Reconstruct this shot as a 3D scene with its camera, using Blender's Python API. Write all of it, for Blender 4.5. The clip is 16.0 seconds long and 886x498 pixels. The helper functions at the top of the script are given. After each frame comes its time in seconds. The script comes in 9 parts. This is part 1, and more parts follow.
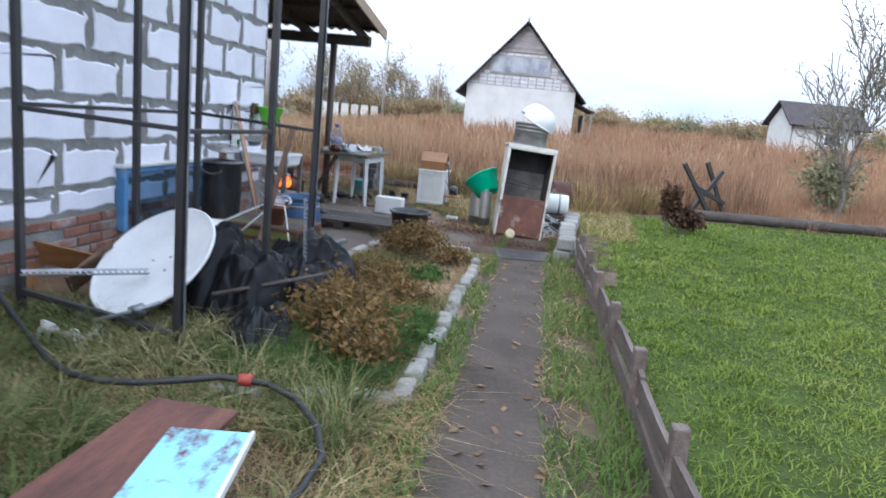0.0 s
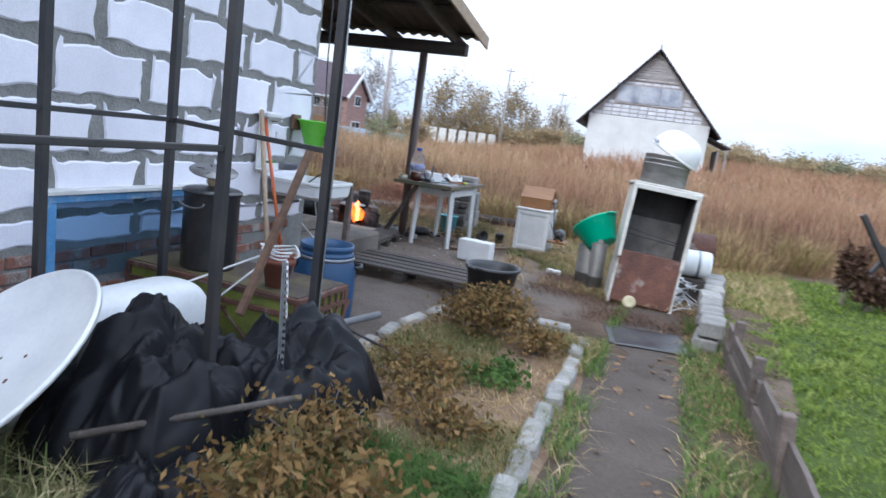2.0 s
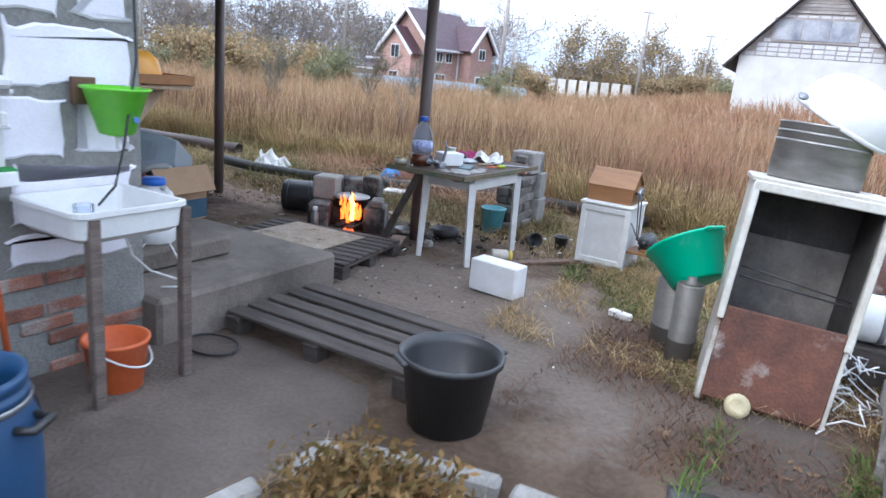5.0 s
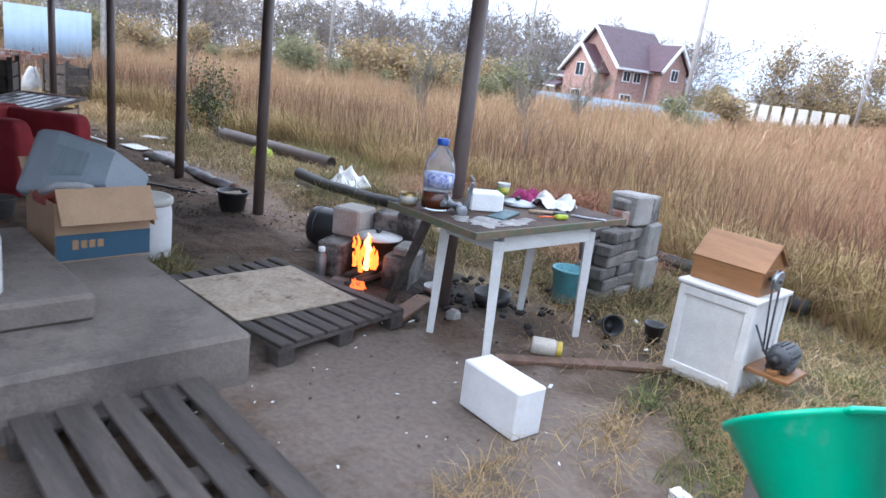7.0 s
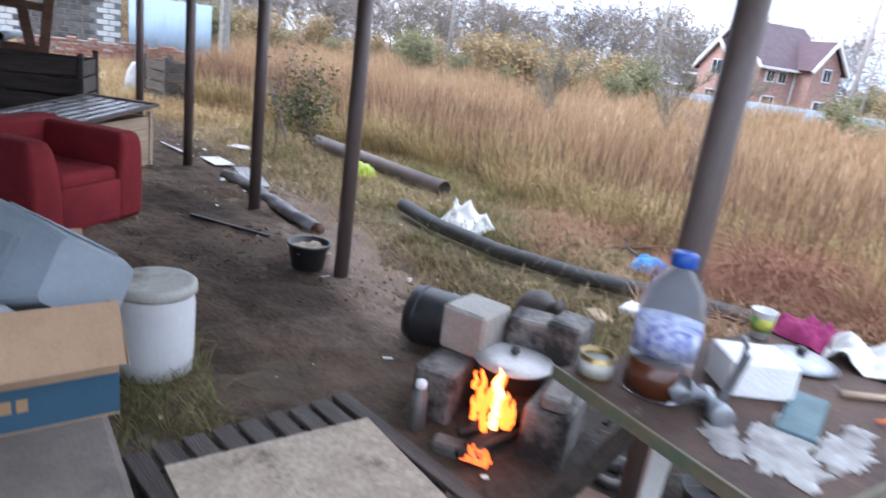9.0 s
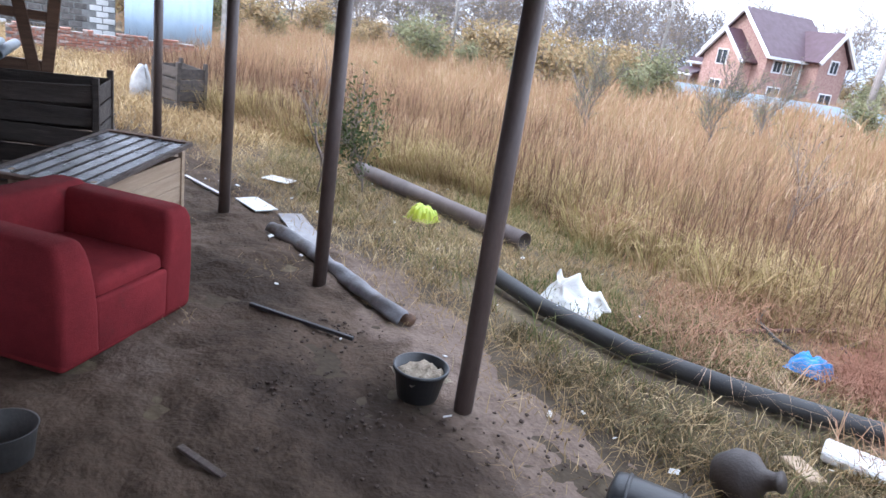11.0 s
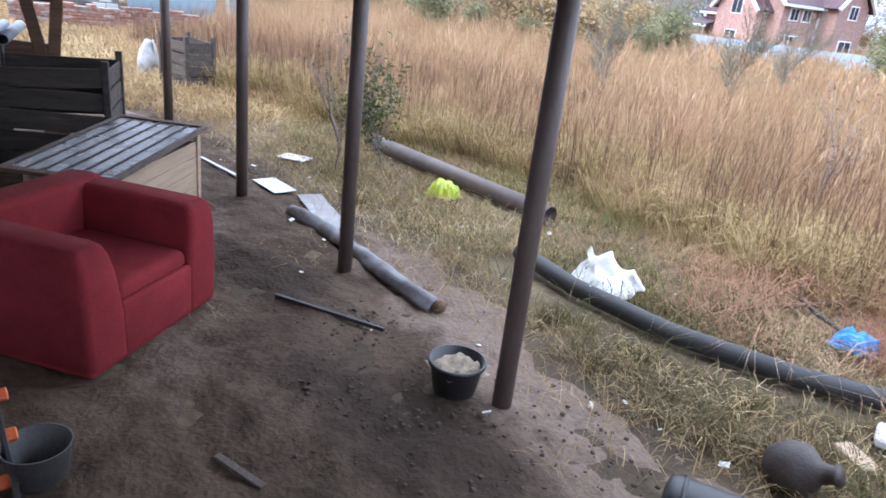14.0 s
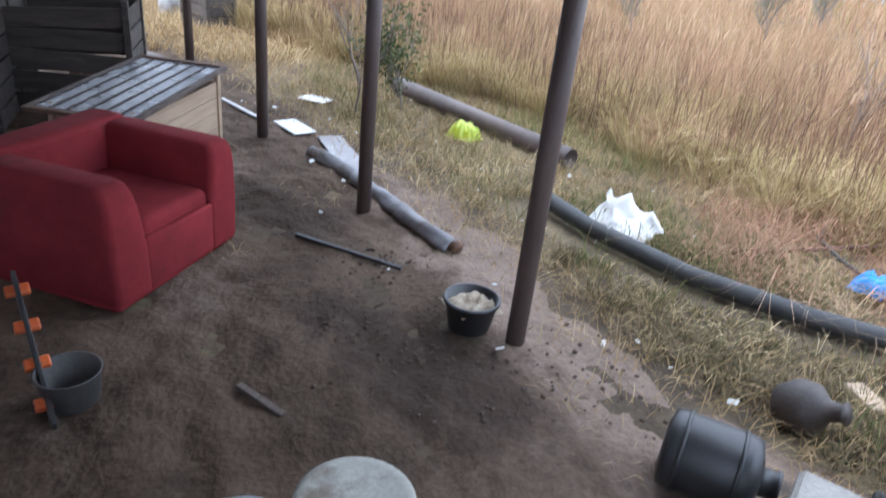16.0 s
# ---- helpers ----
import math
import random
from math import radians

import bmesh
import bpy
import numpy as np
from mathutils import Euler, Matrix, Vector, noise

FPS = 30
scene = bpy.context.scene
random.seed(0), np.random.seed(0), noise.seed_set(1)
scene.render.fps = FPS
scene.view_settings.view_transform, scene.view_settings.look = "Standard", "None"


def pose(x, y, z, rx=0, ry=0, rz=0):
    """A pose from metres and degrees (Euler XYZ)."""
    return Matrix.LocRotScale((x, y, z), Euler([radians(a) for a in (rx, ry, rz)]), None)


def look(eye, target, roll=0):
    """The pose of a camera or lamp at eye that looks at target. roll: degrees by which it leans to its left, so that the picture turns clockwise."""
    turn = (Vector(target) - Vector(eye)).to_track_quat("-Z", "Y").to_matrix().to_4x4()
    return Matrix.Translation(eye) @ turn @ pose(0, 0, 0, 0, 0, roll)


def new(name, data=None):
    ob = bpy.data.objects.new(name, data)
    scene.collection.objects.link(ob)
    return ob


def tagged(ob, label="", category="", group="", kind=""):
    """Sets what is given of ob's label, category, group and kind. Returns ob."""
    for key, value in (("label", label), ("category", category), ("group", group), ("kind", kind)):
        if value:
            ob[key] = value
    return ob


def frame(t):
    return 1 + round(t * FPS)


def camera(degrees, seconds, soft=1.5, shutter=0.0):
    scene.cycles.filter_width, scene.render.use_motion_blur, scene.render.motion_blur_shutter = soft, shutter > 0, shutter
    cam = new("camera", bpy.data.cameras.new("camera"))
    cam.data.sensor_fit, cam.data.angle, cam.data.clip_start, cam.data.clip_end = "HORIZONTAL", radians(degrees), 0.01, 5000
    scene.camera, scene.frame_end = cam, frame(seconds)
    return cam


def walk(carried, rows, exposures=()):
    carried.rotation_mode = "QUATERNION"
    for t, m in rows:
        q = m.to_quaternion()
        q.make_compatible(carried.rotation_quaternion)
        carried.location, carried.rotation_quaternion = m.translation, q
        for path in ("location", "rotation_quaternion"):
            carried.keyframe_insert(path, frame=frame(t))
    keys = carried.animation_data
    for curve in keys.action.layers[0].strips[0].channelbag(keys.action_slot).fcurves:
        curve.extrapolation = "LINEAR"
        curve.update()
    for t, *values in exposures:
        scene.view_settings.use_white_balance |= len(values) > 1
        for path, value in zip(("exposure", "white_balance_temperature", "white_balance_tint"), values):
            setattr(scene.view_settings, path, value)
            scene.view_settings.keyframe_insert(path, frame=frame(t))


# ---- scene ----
cam = camera(66.7, 16.0, soft=1.5, shutter=0.4)
PATH = [
    (0, (0.147, 0.046, 1.433), (-0.235, 1.972, 1.056), 5.7),
    (0.5, (0.083, 0.5, 1.438), (-0.221, 2.417, 0.955), 7.5),
    (1, (0.005, 1.035, 1.423), (-0.484, 2.937, 1.047), 7.7),
    (1.5, (-0.1, 1.547, 1.407), (-0.708, 3.42, 1.058), 8.0),
    (2, (-0.128, 2.081, 1.406), (-0.84, 3.92, 1.073), 7.7),
    (2.5, (-0.178, 2.547, 1.456), (-1.066, 4.307, 1.118), 7.3),
    (3, (-0.234, 3.039, 1.492), (-1.082, 4.811, 1.116), 7.1),
    (3.5, (-0.245, 3.534, 1.529), (-1.275, 5.208, 1.157), 6.7),
    (4, (-0.308, 4.039, 1.542), (-1.285, 5.742, 1.16), 6.9),
    (4.2, (-0.312, 4.255, 1.527), (-1.292, 5.947, 1.109), 6.7),
    (6.3, (-0.404, 6.498, 1.651), (-1.695, 7.927, 1.113), 5.5),
    (6.5, (-0.455, 6.703, 1.634), (-1.824, 8.082, 1.157), 7.3),
    (7, (-0.627, 7.197, 1.585), (-2.067, 8.488, 1.074), 7.2),
    (7.5, (-0.991, 7.652, 1.547), (-2.468, 8.874, 0.978), 7.9),
    (8, (-1.426, 7.944, 1.52), (-3.004, 9.037, 0.958), 8.3),
    (8.5, (-1.951, 8.133, 1.526), (-3.513, 9.256, 0.978), 8.5),
    (9, (-2.456, 8.264, 1.638), (-4.074, 9.296, 1.072), 7.8),
    (9.5, (-2.945, 8.204, 1.682), (-4.658, 9.103, 1.173), 6.9),
    (9.7, (-3.165, 8.168, 1.708), (-4.867, 9.087, 1.2), 7.6),
    (12, (-4.271, 8.091, 2.051), (-5.788, 9.206, 1.374), 7.1),
    (12.5, (-4.283, 8.122, 2.039), (-5.795, 9.235, 1.35), 6.6),
    (13, (-4.296, 8.13, 2.038), (-5.804, 9.24, 1.335), 6.7),
    (13.5, (-4.309, 8.121, 2.031), (-5.826, 9.211, 1.317), 6.8),
    (14, (-4.301, 8.091, 2.029), (-5.861, 9.113, 1.306), 6.8),
    (14.5, (-4.228, 8.079, 2.048), (-5.857, 9.035, 1.388), 6.2),
    (15, (-4.201, 8.089, 2.049), (-5.848, 9.021, 1.401), 6.8),
    (15.5, (-4.212, 8.1, 2.038), (-5.803, 9.093, 1.345), 7.5),
    (16, (-4.238, 8.111, 2.016), (-5.769, 9.052, 1.139), 6.5),
]
walk(cam, [(t, look(eye, target, roll)) for t, eye, target, roll in PATH],
     [(0, 0.54, 5850, 10), (0.5, 0.60, 5820, 10), (1.1, 0.76, 5820, 10), (1.6, 0.68, 5820, 10), (2.3, 0.56, 5850, 10), (4, 0.62, 5850, 10.5), (6.4, 1.02, 5870, 12), (7, 1.02, 5880, 12.5), (9, 1.22, 5950, 14), (12, 1.42, 5930, 14), (15, 1.47, 5830, 12.5), (16, 1.45, 5830, 11)])

# ---------------------------------------------------------------- light
SUN_EL, SUN_AZ = 38.0, 200.0
world = bpy.data.worlds.new("overcast")
scene.world = world
world.use_nodes = True
wn, wl = world.node_tree.nodes, world.node_tree.links
wn.clear()
sky = wn.new("ShaderNodeTexSky")
sky.sky_type, sky.sun_disc = "NISHITA", False
sky.sun_elevation, sky.sun_rotation = radians(SUN_EL), radians(SUN_AZ)
sky.dust_density, sky.air_density = 3.0, 1.0
wco = wn.new("ShaderNodeTexCoord")
wmap = wn.new("ShaderNodeMapping")
wmap.inputs["Scale"].default_value = (1.0, 1.0, 3.5)
wnoise = wn.new("ShaderNodeTexNoise")
wnoise.inputs["Scale"].default_value, wnoise.inputs["Detail"].default_value = 1.7, 5.0
wramp = wn.new("ShaderNodeValToRGB")
wramp.color_ramp.elements[0].position, wramp.color_ramp.elements[0].color = 0.38, (5.2, 6.5, 8.4, 1)
wramp.color_ramp.elements[1].position, wramp.color_ramp.elements[1].color = 0.60, (9.0, 9.4, 10.0, 1)
wmix = wn.new("ShaderNodeMix")
wmix.data_type = "RGBA"
wmix.inputs[0].default_value = 0.88
wbg = wn.new("ShaderNodeBackground")
wout = wn.new("ShaderNodeOutputWorld")
wl.new(wco.outputs["Generated"], wmap.inputs["Vector"])
wl.new(wmap.outputs["Vector"], wnoise.inputs["Vector"])
wl.new(wnoise.outputs["Fac"], wramp.inputs["Fac"])
wl.new(sky.outputs["Color"], wmix.inputs[6])
wl.new(wramp.outputs["Color"], wmix.inputs[7])
wl.new(wmix.outputs[2], wbg.inputs["Color"])
# an overcast dome: the zenith is about two and a half times as bright as the horizon
wsep = wn.new("ShaderNodeSeparateXYZ")
wdome = wn.new("ShaderNodeMapRange")
wdome.inputs[1].default_value, wdome.inputs[2].default_value = 0.0, 0.8
wdome.inputs[3].default_value, wdome.inputs[4].default_value = 0.58 * 0.15, 1.45 * 0.15
wl.new(wco.outputs["Generated"], wsep.inputs[0])
wl.new(wsep.outputs["Z"], wdome.inputs[0])
wl.new(wdome.outputs[0], wbg.inputs["Strength"])
wl.new(wbg.outputs["Background"], wout.inputs["Surface"])

sun = new("sun", bpy.data.lights.new("sun", "SUN"))
sun.data.energy, sun.data.angle, sun.data.color = 1.2, radians(25), (1.0, 0.97, 0.92)
sun.rotation_euler = (radians(90 - SUN_EL), 0, radians(180 - SUN_AZ))


# ---------------------------------------------------------------- materials
def mat(name, c1, c2=None, scale=6.0, fine=60.0, rough=0.8, metal=0.0, bump=0.3, vary=0.12, stain=None, stain_at=0.62,
        stretch=(1, 1, 1), island=False, spec=0.5, bumpd=0.01, patches=()):
    """Two-scale noise colour, optional third stain colour, roughness variation and relief."""
    m = bpy.data.materials.new(name)
    m.use_nodes = True
    nt = m.node_tree
    n, l = nt.nodes, nt.links
    bs = n["Principled BSDF"]
    c2 = c2 or tuple(v * 0.72 for v in c1)
    tc = n.new("ShaderNodeTexCoord")
    mp = n.new("ShaderNodeMapping")
    mp.inputs["Scale"].default_value = stretch
    oi = n.new("ShaderNodeObjectInfo")
    vm = n.new("ShaderNodeVectorMath")
    vm.operation = "ADD"
    sc = n.new("ShaderNodeMath")
    sc.operation = "MULTIPLY"
    sc.inputs[1].default_value = 37.0
    l.new(oi.outputs["Random"], sc.inputs[0])
    l.new(tc.outputs["Object"], mp.inputs["Vector"])
    l.new(mp.outputs["Vector"], vm.inputs[0])
    l.new(sc.outputs[0], vm.inputs[1])
    a = n.new("ShaderNodeTexNoise")
    a.inputs["Scale"].default_value, a.inputs["Detail"].default_value, a.inputs["Roughness"].default_value = scale, 6.0, 0.62
    b = n.new("ShaderNodeTexNoise")
    b.inputs["Scale"].default_value, b.inputs["Detail"].default_value = fine, 4.0
    for t in (a, b):
        l.new(vm.outputs[0], t.inputs["Vector"])
    r = n.new("ShaderNodeMapRange")
    r.inputs[1].default_value, r.inputs[2].default_value = 0.35, 0.66
    l.new(a.outputs["Fac"], r.inputs[0])
    mx = n.new("ShaderNodeMix")
    mx.data_type = "RGBA"
    mx.inputs[6].default_value, mx.inputs[7].default_value = (*c1, 1), (*c2, 1)
    l.new(r.outputs[0], mx.inputs[0])
    col = mx.outputs[2]
    if stain:
        s = n.new("ShaderNodeTexNoise")
        s.inputs["Scale"].default_value, s.inputs["Detail"].default_value, s.inputs["Roughness"].default_value = scale * 0.55, 8.0, 0.7
        l.new(vm.outputs[0], s.inputs["Vector"])
        sr = n.new("ShaderNodeMapRange")
        sr.inputs[1].default_value, sr.inputs[2].default_value = stain_at - 0.05, stain_at + 0.07
        l.new(s.outputs["Fac"], sr.inputs[0])
        sm = n.new("ShaderNodeMix")
        sm.data_type = "RGBA"
        sm.inputs[7].default_value = (*stain, 1)
        l.new(col, sm.inputs[6])
        l.new(sr.outputs[0], sm.inputs[0])
        col = sm.outputs[2]
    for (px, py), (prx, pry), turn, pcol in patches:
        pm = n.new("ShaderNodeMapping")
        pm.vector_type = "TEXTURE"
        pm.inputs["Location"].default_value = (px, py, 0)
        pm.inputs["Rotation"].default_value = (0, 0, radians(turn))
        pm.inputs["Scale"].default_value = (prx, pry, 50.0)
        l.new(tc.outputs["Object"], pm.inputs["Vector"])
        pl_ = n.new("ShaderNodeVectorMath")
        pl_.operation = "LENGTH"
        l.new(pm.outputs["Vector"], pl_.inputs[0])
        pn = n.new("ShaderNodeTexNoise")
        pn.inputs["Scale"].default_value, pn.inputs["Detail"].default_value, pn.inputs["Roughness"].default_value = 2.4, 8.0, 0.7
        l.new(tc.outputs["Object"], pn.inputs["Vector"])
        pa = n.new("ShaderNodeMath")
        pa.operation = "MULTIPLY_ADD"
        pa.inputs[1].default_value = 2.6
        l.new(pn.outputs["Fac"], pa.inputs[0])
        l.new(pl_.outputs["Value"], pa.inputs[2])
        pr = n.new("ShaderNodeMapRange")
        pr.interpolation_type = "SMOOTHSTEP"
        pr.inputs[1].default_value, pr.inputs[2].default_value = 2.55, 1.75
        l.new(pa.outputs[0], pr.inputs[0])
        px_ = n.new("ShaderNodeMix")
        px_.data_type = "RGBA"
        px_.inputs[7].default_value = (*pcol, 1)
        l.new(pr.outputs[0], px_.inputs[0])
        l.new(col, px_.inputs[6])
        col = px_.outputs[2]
    # fine value variation, per object and per grain
    hs = n.new("ShaderNodeHueSaturation")
    ad = n.new("ShaderNodeMath")
    ad.operation = "ADD"
    fr = n.new("ShaderNodeMapRange")
    fr.inputs[1].default_value, fr.inputs[2].default_value = 0.25, 0.75
    fr.inputs[3].default_value, fr.inputs[4].default_value = 1 - vary * 1.3, 1 + vary * 0.7
    l.new(b.outputs["Fac"], fr.inputs[0])
    rr = n.new("ShaderNodeMapRange")
    rr.inputs[3].default_value, rr.inputs[4].default_value = -vary, vary
    if island:
        ge = n.new("ShaderNodeNewGeometry")
        l.new(ge.outputs["Random Per Island"], rr.inputs[0])
        rr.inputs[3].default_value, rr.inputs[4].default_value = -0.35, 0.35
    else:
        l.new(oi.outputs["Random"], rr.inputs[0])
    l.new(fr.outputs[0], ad.inputs[0])
    l.new(rr.outputs[0], ad.inputs[1])
    l.new(ad.outputs[0], hs.inputs["Value"])
    l.new(col, hs.inputs["Color"])
    l.new(hs.outputs["Color"], bs.inputs["Base Color"])
    ro = n.new("ShaderNodeMapRange")
    ro.inputs[3].default_value, ro.inputs[4].default_value = max(rough - 0.14, 0.02), min(rough + 0.12, 1.0)
    l.new(a.outputs["Fac"], ro.inputs[0])
    l.new(ro.outputs[0], bs.inputs["Roughness"])
    bs.inputs["Metallic"].default_value = metal
    bs.inputs["Specular IOR Level"].default_value = spec
    if bump:
        ba = n.new("ShaderNodeMath")
        ba.operation = "ADD"
        l.new(a.outputs["Fac"], ba.inputs[0])
        l.new(b.outputs["Fac"], ba.inputs[1])
        bp = n.new("ShaderNodeBump")
        bp.inputs["Strength"].default_value, bp.inputs["Distance"].default_value = bump, bumpd
        l.new(ba.outputs[0], bp.inputs["Height"])
        l.new(bp.outputs["Normal"], bs.inputs["Normal"])
    return m


def blade_mat(name, cols, rough=0.75, trans=0.25):
    """Grass and leaves: one colour out of a ramp for every blade."""
    m = bpy.data.materials.new(name)
    m.use_nodes = True
    nt = m.node_tree
    n, l = nt.nodes, nt.links
    bs = n["Principled BSDF"]
    ge = n.new("ShaderNodeNewGeometry")
    ra = n.new("ShaderNodeValToRGB")
    el = ra.color_ramp.elements
    while len(el) < len(cols):
        el.new(0.5)
    for k, c in enumerate(cols):
        el[k].position, el[k].color = k / (len(cols) - 1), (*c, 1)
    tc = n.new("ShaderNodeTexCoord")
    no = n.new("ShaderNodeTexNoise")
    no.inputs["Scale"].default_value, no.inputs["Detail"].default_value, no.inputs["Roughness"].default_value = 0.7, 5.0, 0.7
    l.new(tc.outputs["Object"], no.inputs["Vector"])
    mr = n.new("ShaderNodeMapRange")
    mr.inputs[1].default_value, mr.inputs[2].default_value = 0.34, 0.66
    l.new(no.outputs["Fac"], mr.inputs[0])
    mm = n.new("ShaderNodeMix")
    mm.inputs[0].default_value = 0.45
    l.new(ge.outputs["Random Per Island"], mm.inputs[2])
    l.new(mr.outputs[0], mm.inputs[3])
    l.new(mm.outputs[0], ra.inputs["Fac"])
    l.new(ra.outputs["Color"], bs.inputs["Base Color"])
    bs.inputs["Roughness"].default_value = rough
    bs.inputs["Specular IOR Level"].default_value = 0.10
    tr = n.new("ShaderNodeBsdfTranslucent")
    l.new(ra.outputs["Color"], tr.inputs["Color"])
    ms = n.new("ShaderNodeMixShader")
    ms.inputs[0].default_value = trans
    l.new(bs.outputs[0], ms.inputs[1])
    l.new(tr.outputs[0], ms.inputs[2])
    l.new(ms.outputs[0], n["Material Output"].inputs["Surface"])
    return m


def glow(name, c, power):
    m = bpy.data.materials.new(name)
    m.use_nodes = True
    bs = m.node_tree.nodes["Principled BSDF"]
    bs.inputs["Base Color"].default_value = (*c, 1)
    bs.inputs["Emission Color"].default_value = (*c, 1)
    bs.inputs["Emission Strength"].default_value = power
    return m


def clear(name, c, rough=0.05, ior=1.45, alpha=1.0):
    m = bpy.data.materials.new(name)
    m.use_nodes = True
    bs = m.node_tree.nodes["Principled BSDF"]
    bs.inputs["Base Color"].default_value = (*c, 1)
    bs.inputs["Roughness"].default_value, bs.inputs["IOR"].default_value = rough, ior
    bs.inputs["Transmission Weight"].default_value = alpha
    return m


AAC = mat("aerated_block", (0.84, 0.82, 0.88), (0.74, 0.725, 0.785), 3.0, 90, 0.95, bump=0.25, vary=0.06, bumpd=0.004)
MORTAR = mat("mortar", (0.27, 0.265, 0.25), (0.19, 0.185, 0.175), 5.0, 70, 0.95, bump=0.8, vary=0.15)
RED_BRICK = mat("red_brick", (0.34, 0.155, 0.105), (0.23, 0.11, 0.085), 8.0, 90, 0.9, bump=0.6, vary=0.22, stain=(0.36, 0.32, 0.29), stain_at=0.53, spec=0.2)
SOOT_BRICK = mat("sooty_brick", (0.19, 0.17, 0.155), (0.09, 0.08, 0.072), 6.0, 70, 0.95, bump=0.6, vary=0.25, stain=(0.28, 0.12, 0.08), stain_at=0.66)
CONCRETE = mat("concrete", (0.205, 0.172, 0.145), (0.13, 0.108, 0.09), 2.2, 55, 0.92, bump=0.5, vary=0.12, stain=(0.085, 0.07, 0.06), stain_at=0.58)
KERB = mat("kerb_block", (0.32, 0.305, 0.285), (0.20, 0.19, 0.172), 7.0, 80, 0.95, bump=0.6, vary=0.16, stain=(0.20, 0.19, 0.15), stain_at=0.62)
WHITE_BLOCK = mat("white_block", (0.74, 0.73, 0.72), (0.64, 0.63, 0.62), 5.0, 90, 0.95, bump=0.3, vary=0.05)
FIRE_BLOCK = mat("sooty_block", (0.26, 0.24, 0.22), (0.12, 0.108, 0.098), 4.0, 60, 0.95, bump=0.6, vary=0.15, stain=(0.028, 0.026, 0.024), stain_at=0.50)
POST_STEEL = mat("painted_pipe", (0.115, 0.083, 0.072), (0.085, 0.06, 0.053), 5.0, 60, 0.55, bump=0.2, vary=0.1, stain=(0.20, 0.15, 0.125), stain_at=0.68, stretch=(1, 1, 0.4))
BLACK_STEEL = mat("black_steel", (0.022, 0.022, 0.025), (0.04, 0.036, 0.034), 6.0, 60, 0.5, bump=0.15, vary=0.1, stain=(0.09, 0.045, 0.03), stain_at=0.7)
GALV = mat("galvanised_steel", (0.36, 0.37, 0.39), (0.25, 0.26, 0.28), 14.0, 90, 0.42, 0.75, bump=0.12, vary=0.12, stain=(0.17, 0.12, 0.09), stain_at=0.72)
STAINLESS = mat("stainless", (0.34, 0.33, 0.32), (0.24, 0.23, 0.22), 5.0, 90, 0.5, 0.8, bump=0.06, vary=0.1, stretch=(1, 1, 4), stain=(0.2, 0.16, 0.13), stain_at=0.7)
ALU_DARK = mat("smoked_aluminium", (0.12, 0.12, 0.125), (0.05, 0.05, 0.052), 3.0, 60, 0.34, 0.7, bump=0.12, vary=0.1, stretch=(1, 1, 0.5))
DARK_WOOD = mat("weathered_dark_wood", (0.085, 0.068, 0.058), (0.045, 0.036, 0.031), 5.0, 70, 0.82, bump=0.6, vary=0.2, stretch=(0.35, 3, 3), stain=(0.16, 0.14, 0.12), stain_at=0.66)
GREY_WOOD = mat("grey_fence_wood", (0.175, 0.135, 0.115), (0.10, 0.075, 0.064), 5.0, 60, 0.85, bump=0.7, vary=0.2, stretch=(3, 0.4, 3), stain=(0.27, 0.24, 0.22), stain_at=0.63)
PALE_WOOD = mat("pale_wood", (0.46, 0.34, 0.235), (0.35, 0.25, 0.17), 4.0, 70, 0.8, bump=0.35, vary=0.14, stretch=(0.4, 4, 4), stain=(0.2, 0.14, 0.1), stain_at=0.7)
OLD_WOOD = mat("old_brown_wood", (0.185, 0.10, 0.058), (0.11, 0.06, 0.038), 5.0, 70, 0.7, bump=0.4, vary=0.15, stretch=(0.4, 4, 4))
VARNISHED = mat("varnished_board", (0.29, 0.135, 0.05), (0.20, 0.09, 0.035), 4.0, 60, 0.45, bump=0.15, vary=0.12, stretch=(0.5, 4, 4))
WHITE_PAINT = mat("chipped_white_paint", (0.66, 0.65, 0.63), (0.55, 0.54, 0.52), 6.0, 70, 0.6, bump=0.25, vary=0.06, stain=(0.24, 0.19, 0.15), stain_at=0.71)
WHITE_PLASTIC = mat("white_plastic", (0.70, 0.70, 0.69), (0.60, 0.60, 0.60), 4.0, 60, 0.42, bump=0.06, vary=0.04, stain=(0.42, 0.38, 0.33), stain_at=0.7)
ENAMEL = mat("stained_enamel", (0.58, 0.57, 0.53), (0.40, 0.37, 0.32), 4.0, 60, 0.45, bump=0.15, vary=0.08, stain=(0.15, 0.08, 0.05), stain_at=0.61)
RUST = mat("rusty_sheet", (0.15, 0.062, 0.04), (0.075, 0.037, 0.029), 5.0, 60, 0.85, bump=0.5, vary=0.2, stain=(0.34, 0.29, 0.26), stain_at=0.62)
GRIME = mat("grimy_interior", (0.06, 0.053, 0.05), (0.028, 0.025, 0.024), 4.0, 60, 0.75, bump=0.3, vary=0.2, stain=(0.2, 0.17, 0.15), stain_at=0.66)
BLACK_PLASTIC = mat("black_plastic", (0.018, 0.018, 0.02), (0.03, 0.03, 0.031), 6.0, 70, 0.42, bump=0.1, vary=0.1, stain=(0.06, 0.056, 0.05), stain_at=0.72)
BLACK_FILM = mat("black_film", (0.007, 0.007, 0.009), (0.011, 0.011, 0.013), 5.0, 24, 0.42, spec=0.16, bump=0.2, vary=0.1, bumpd=0.01)
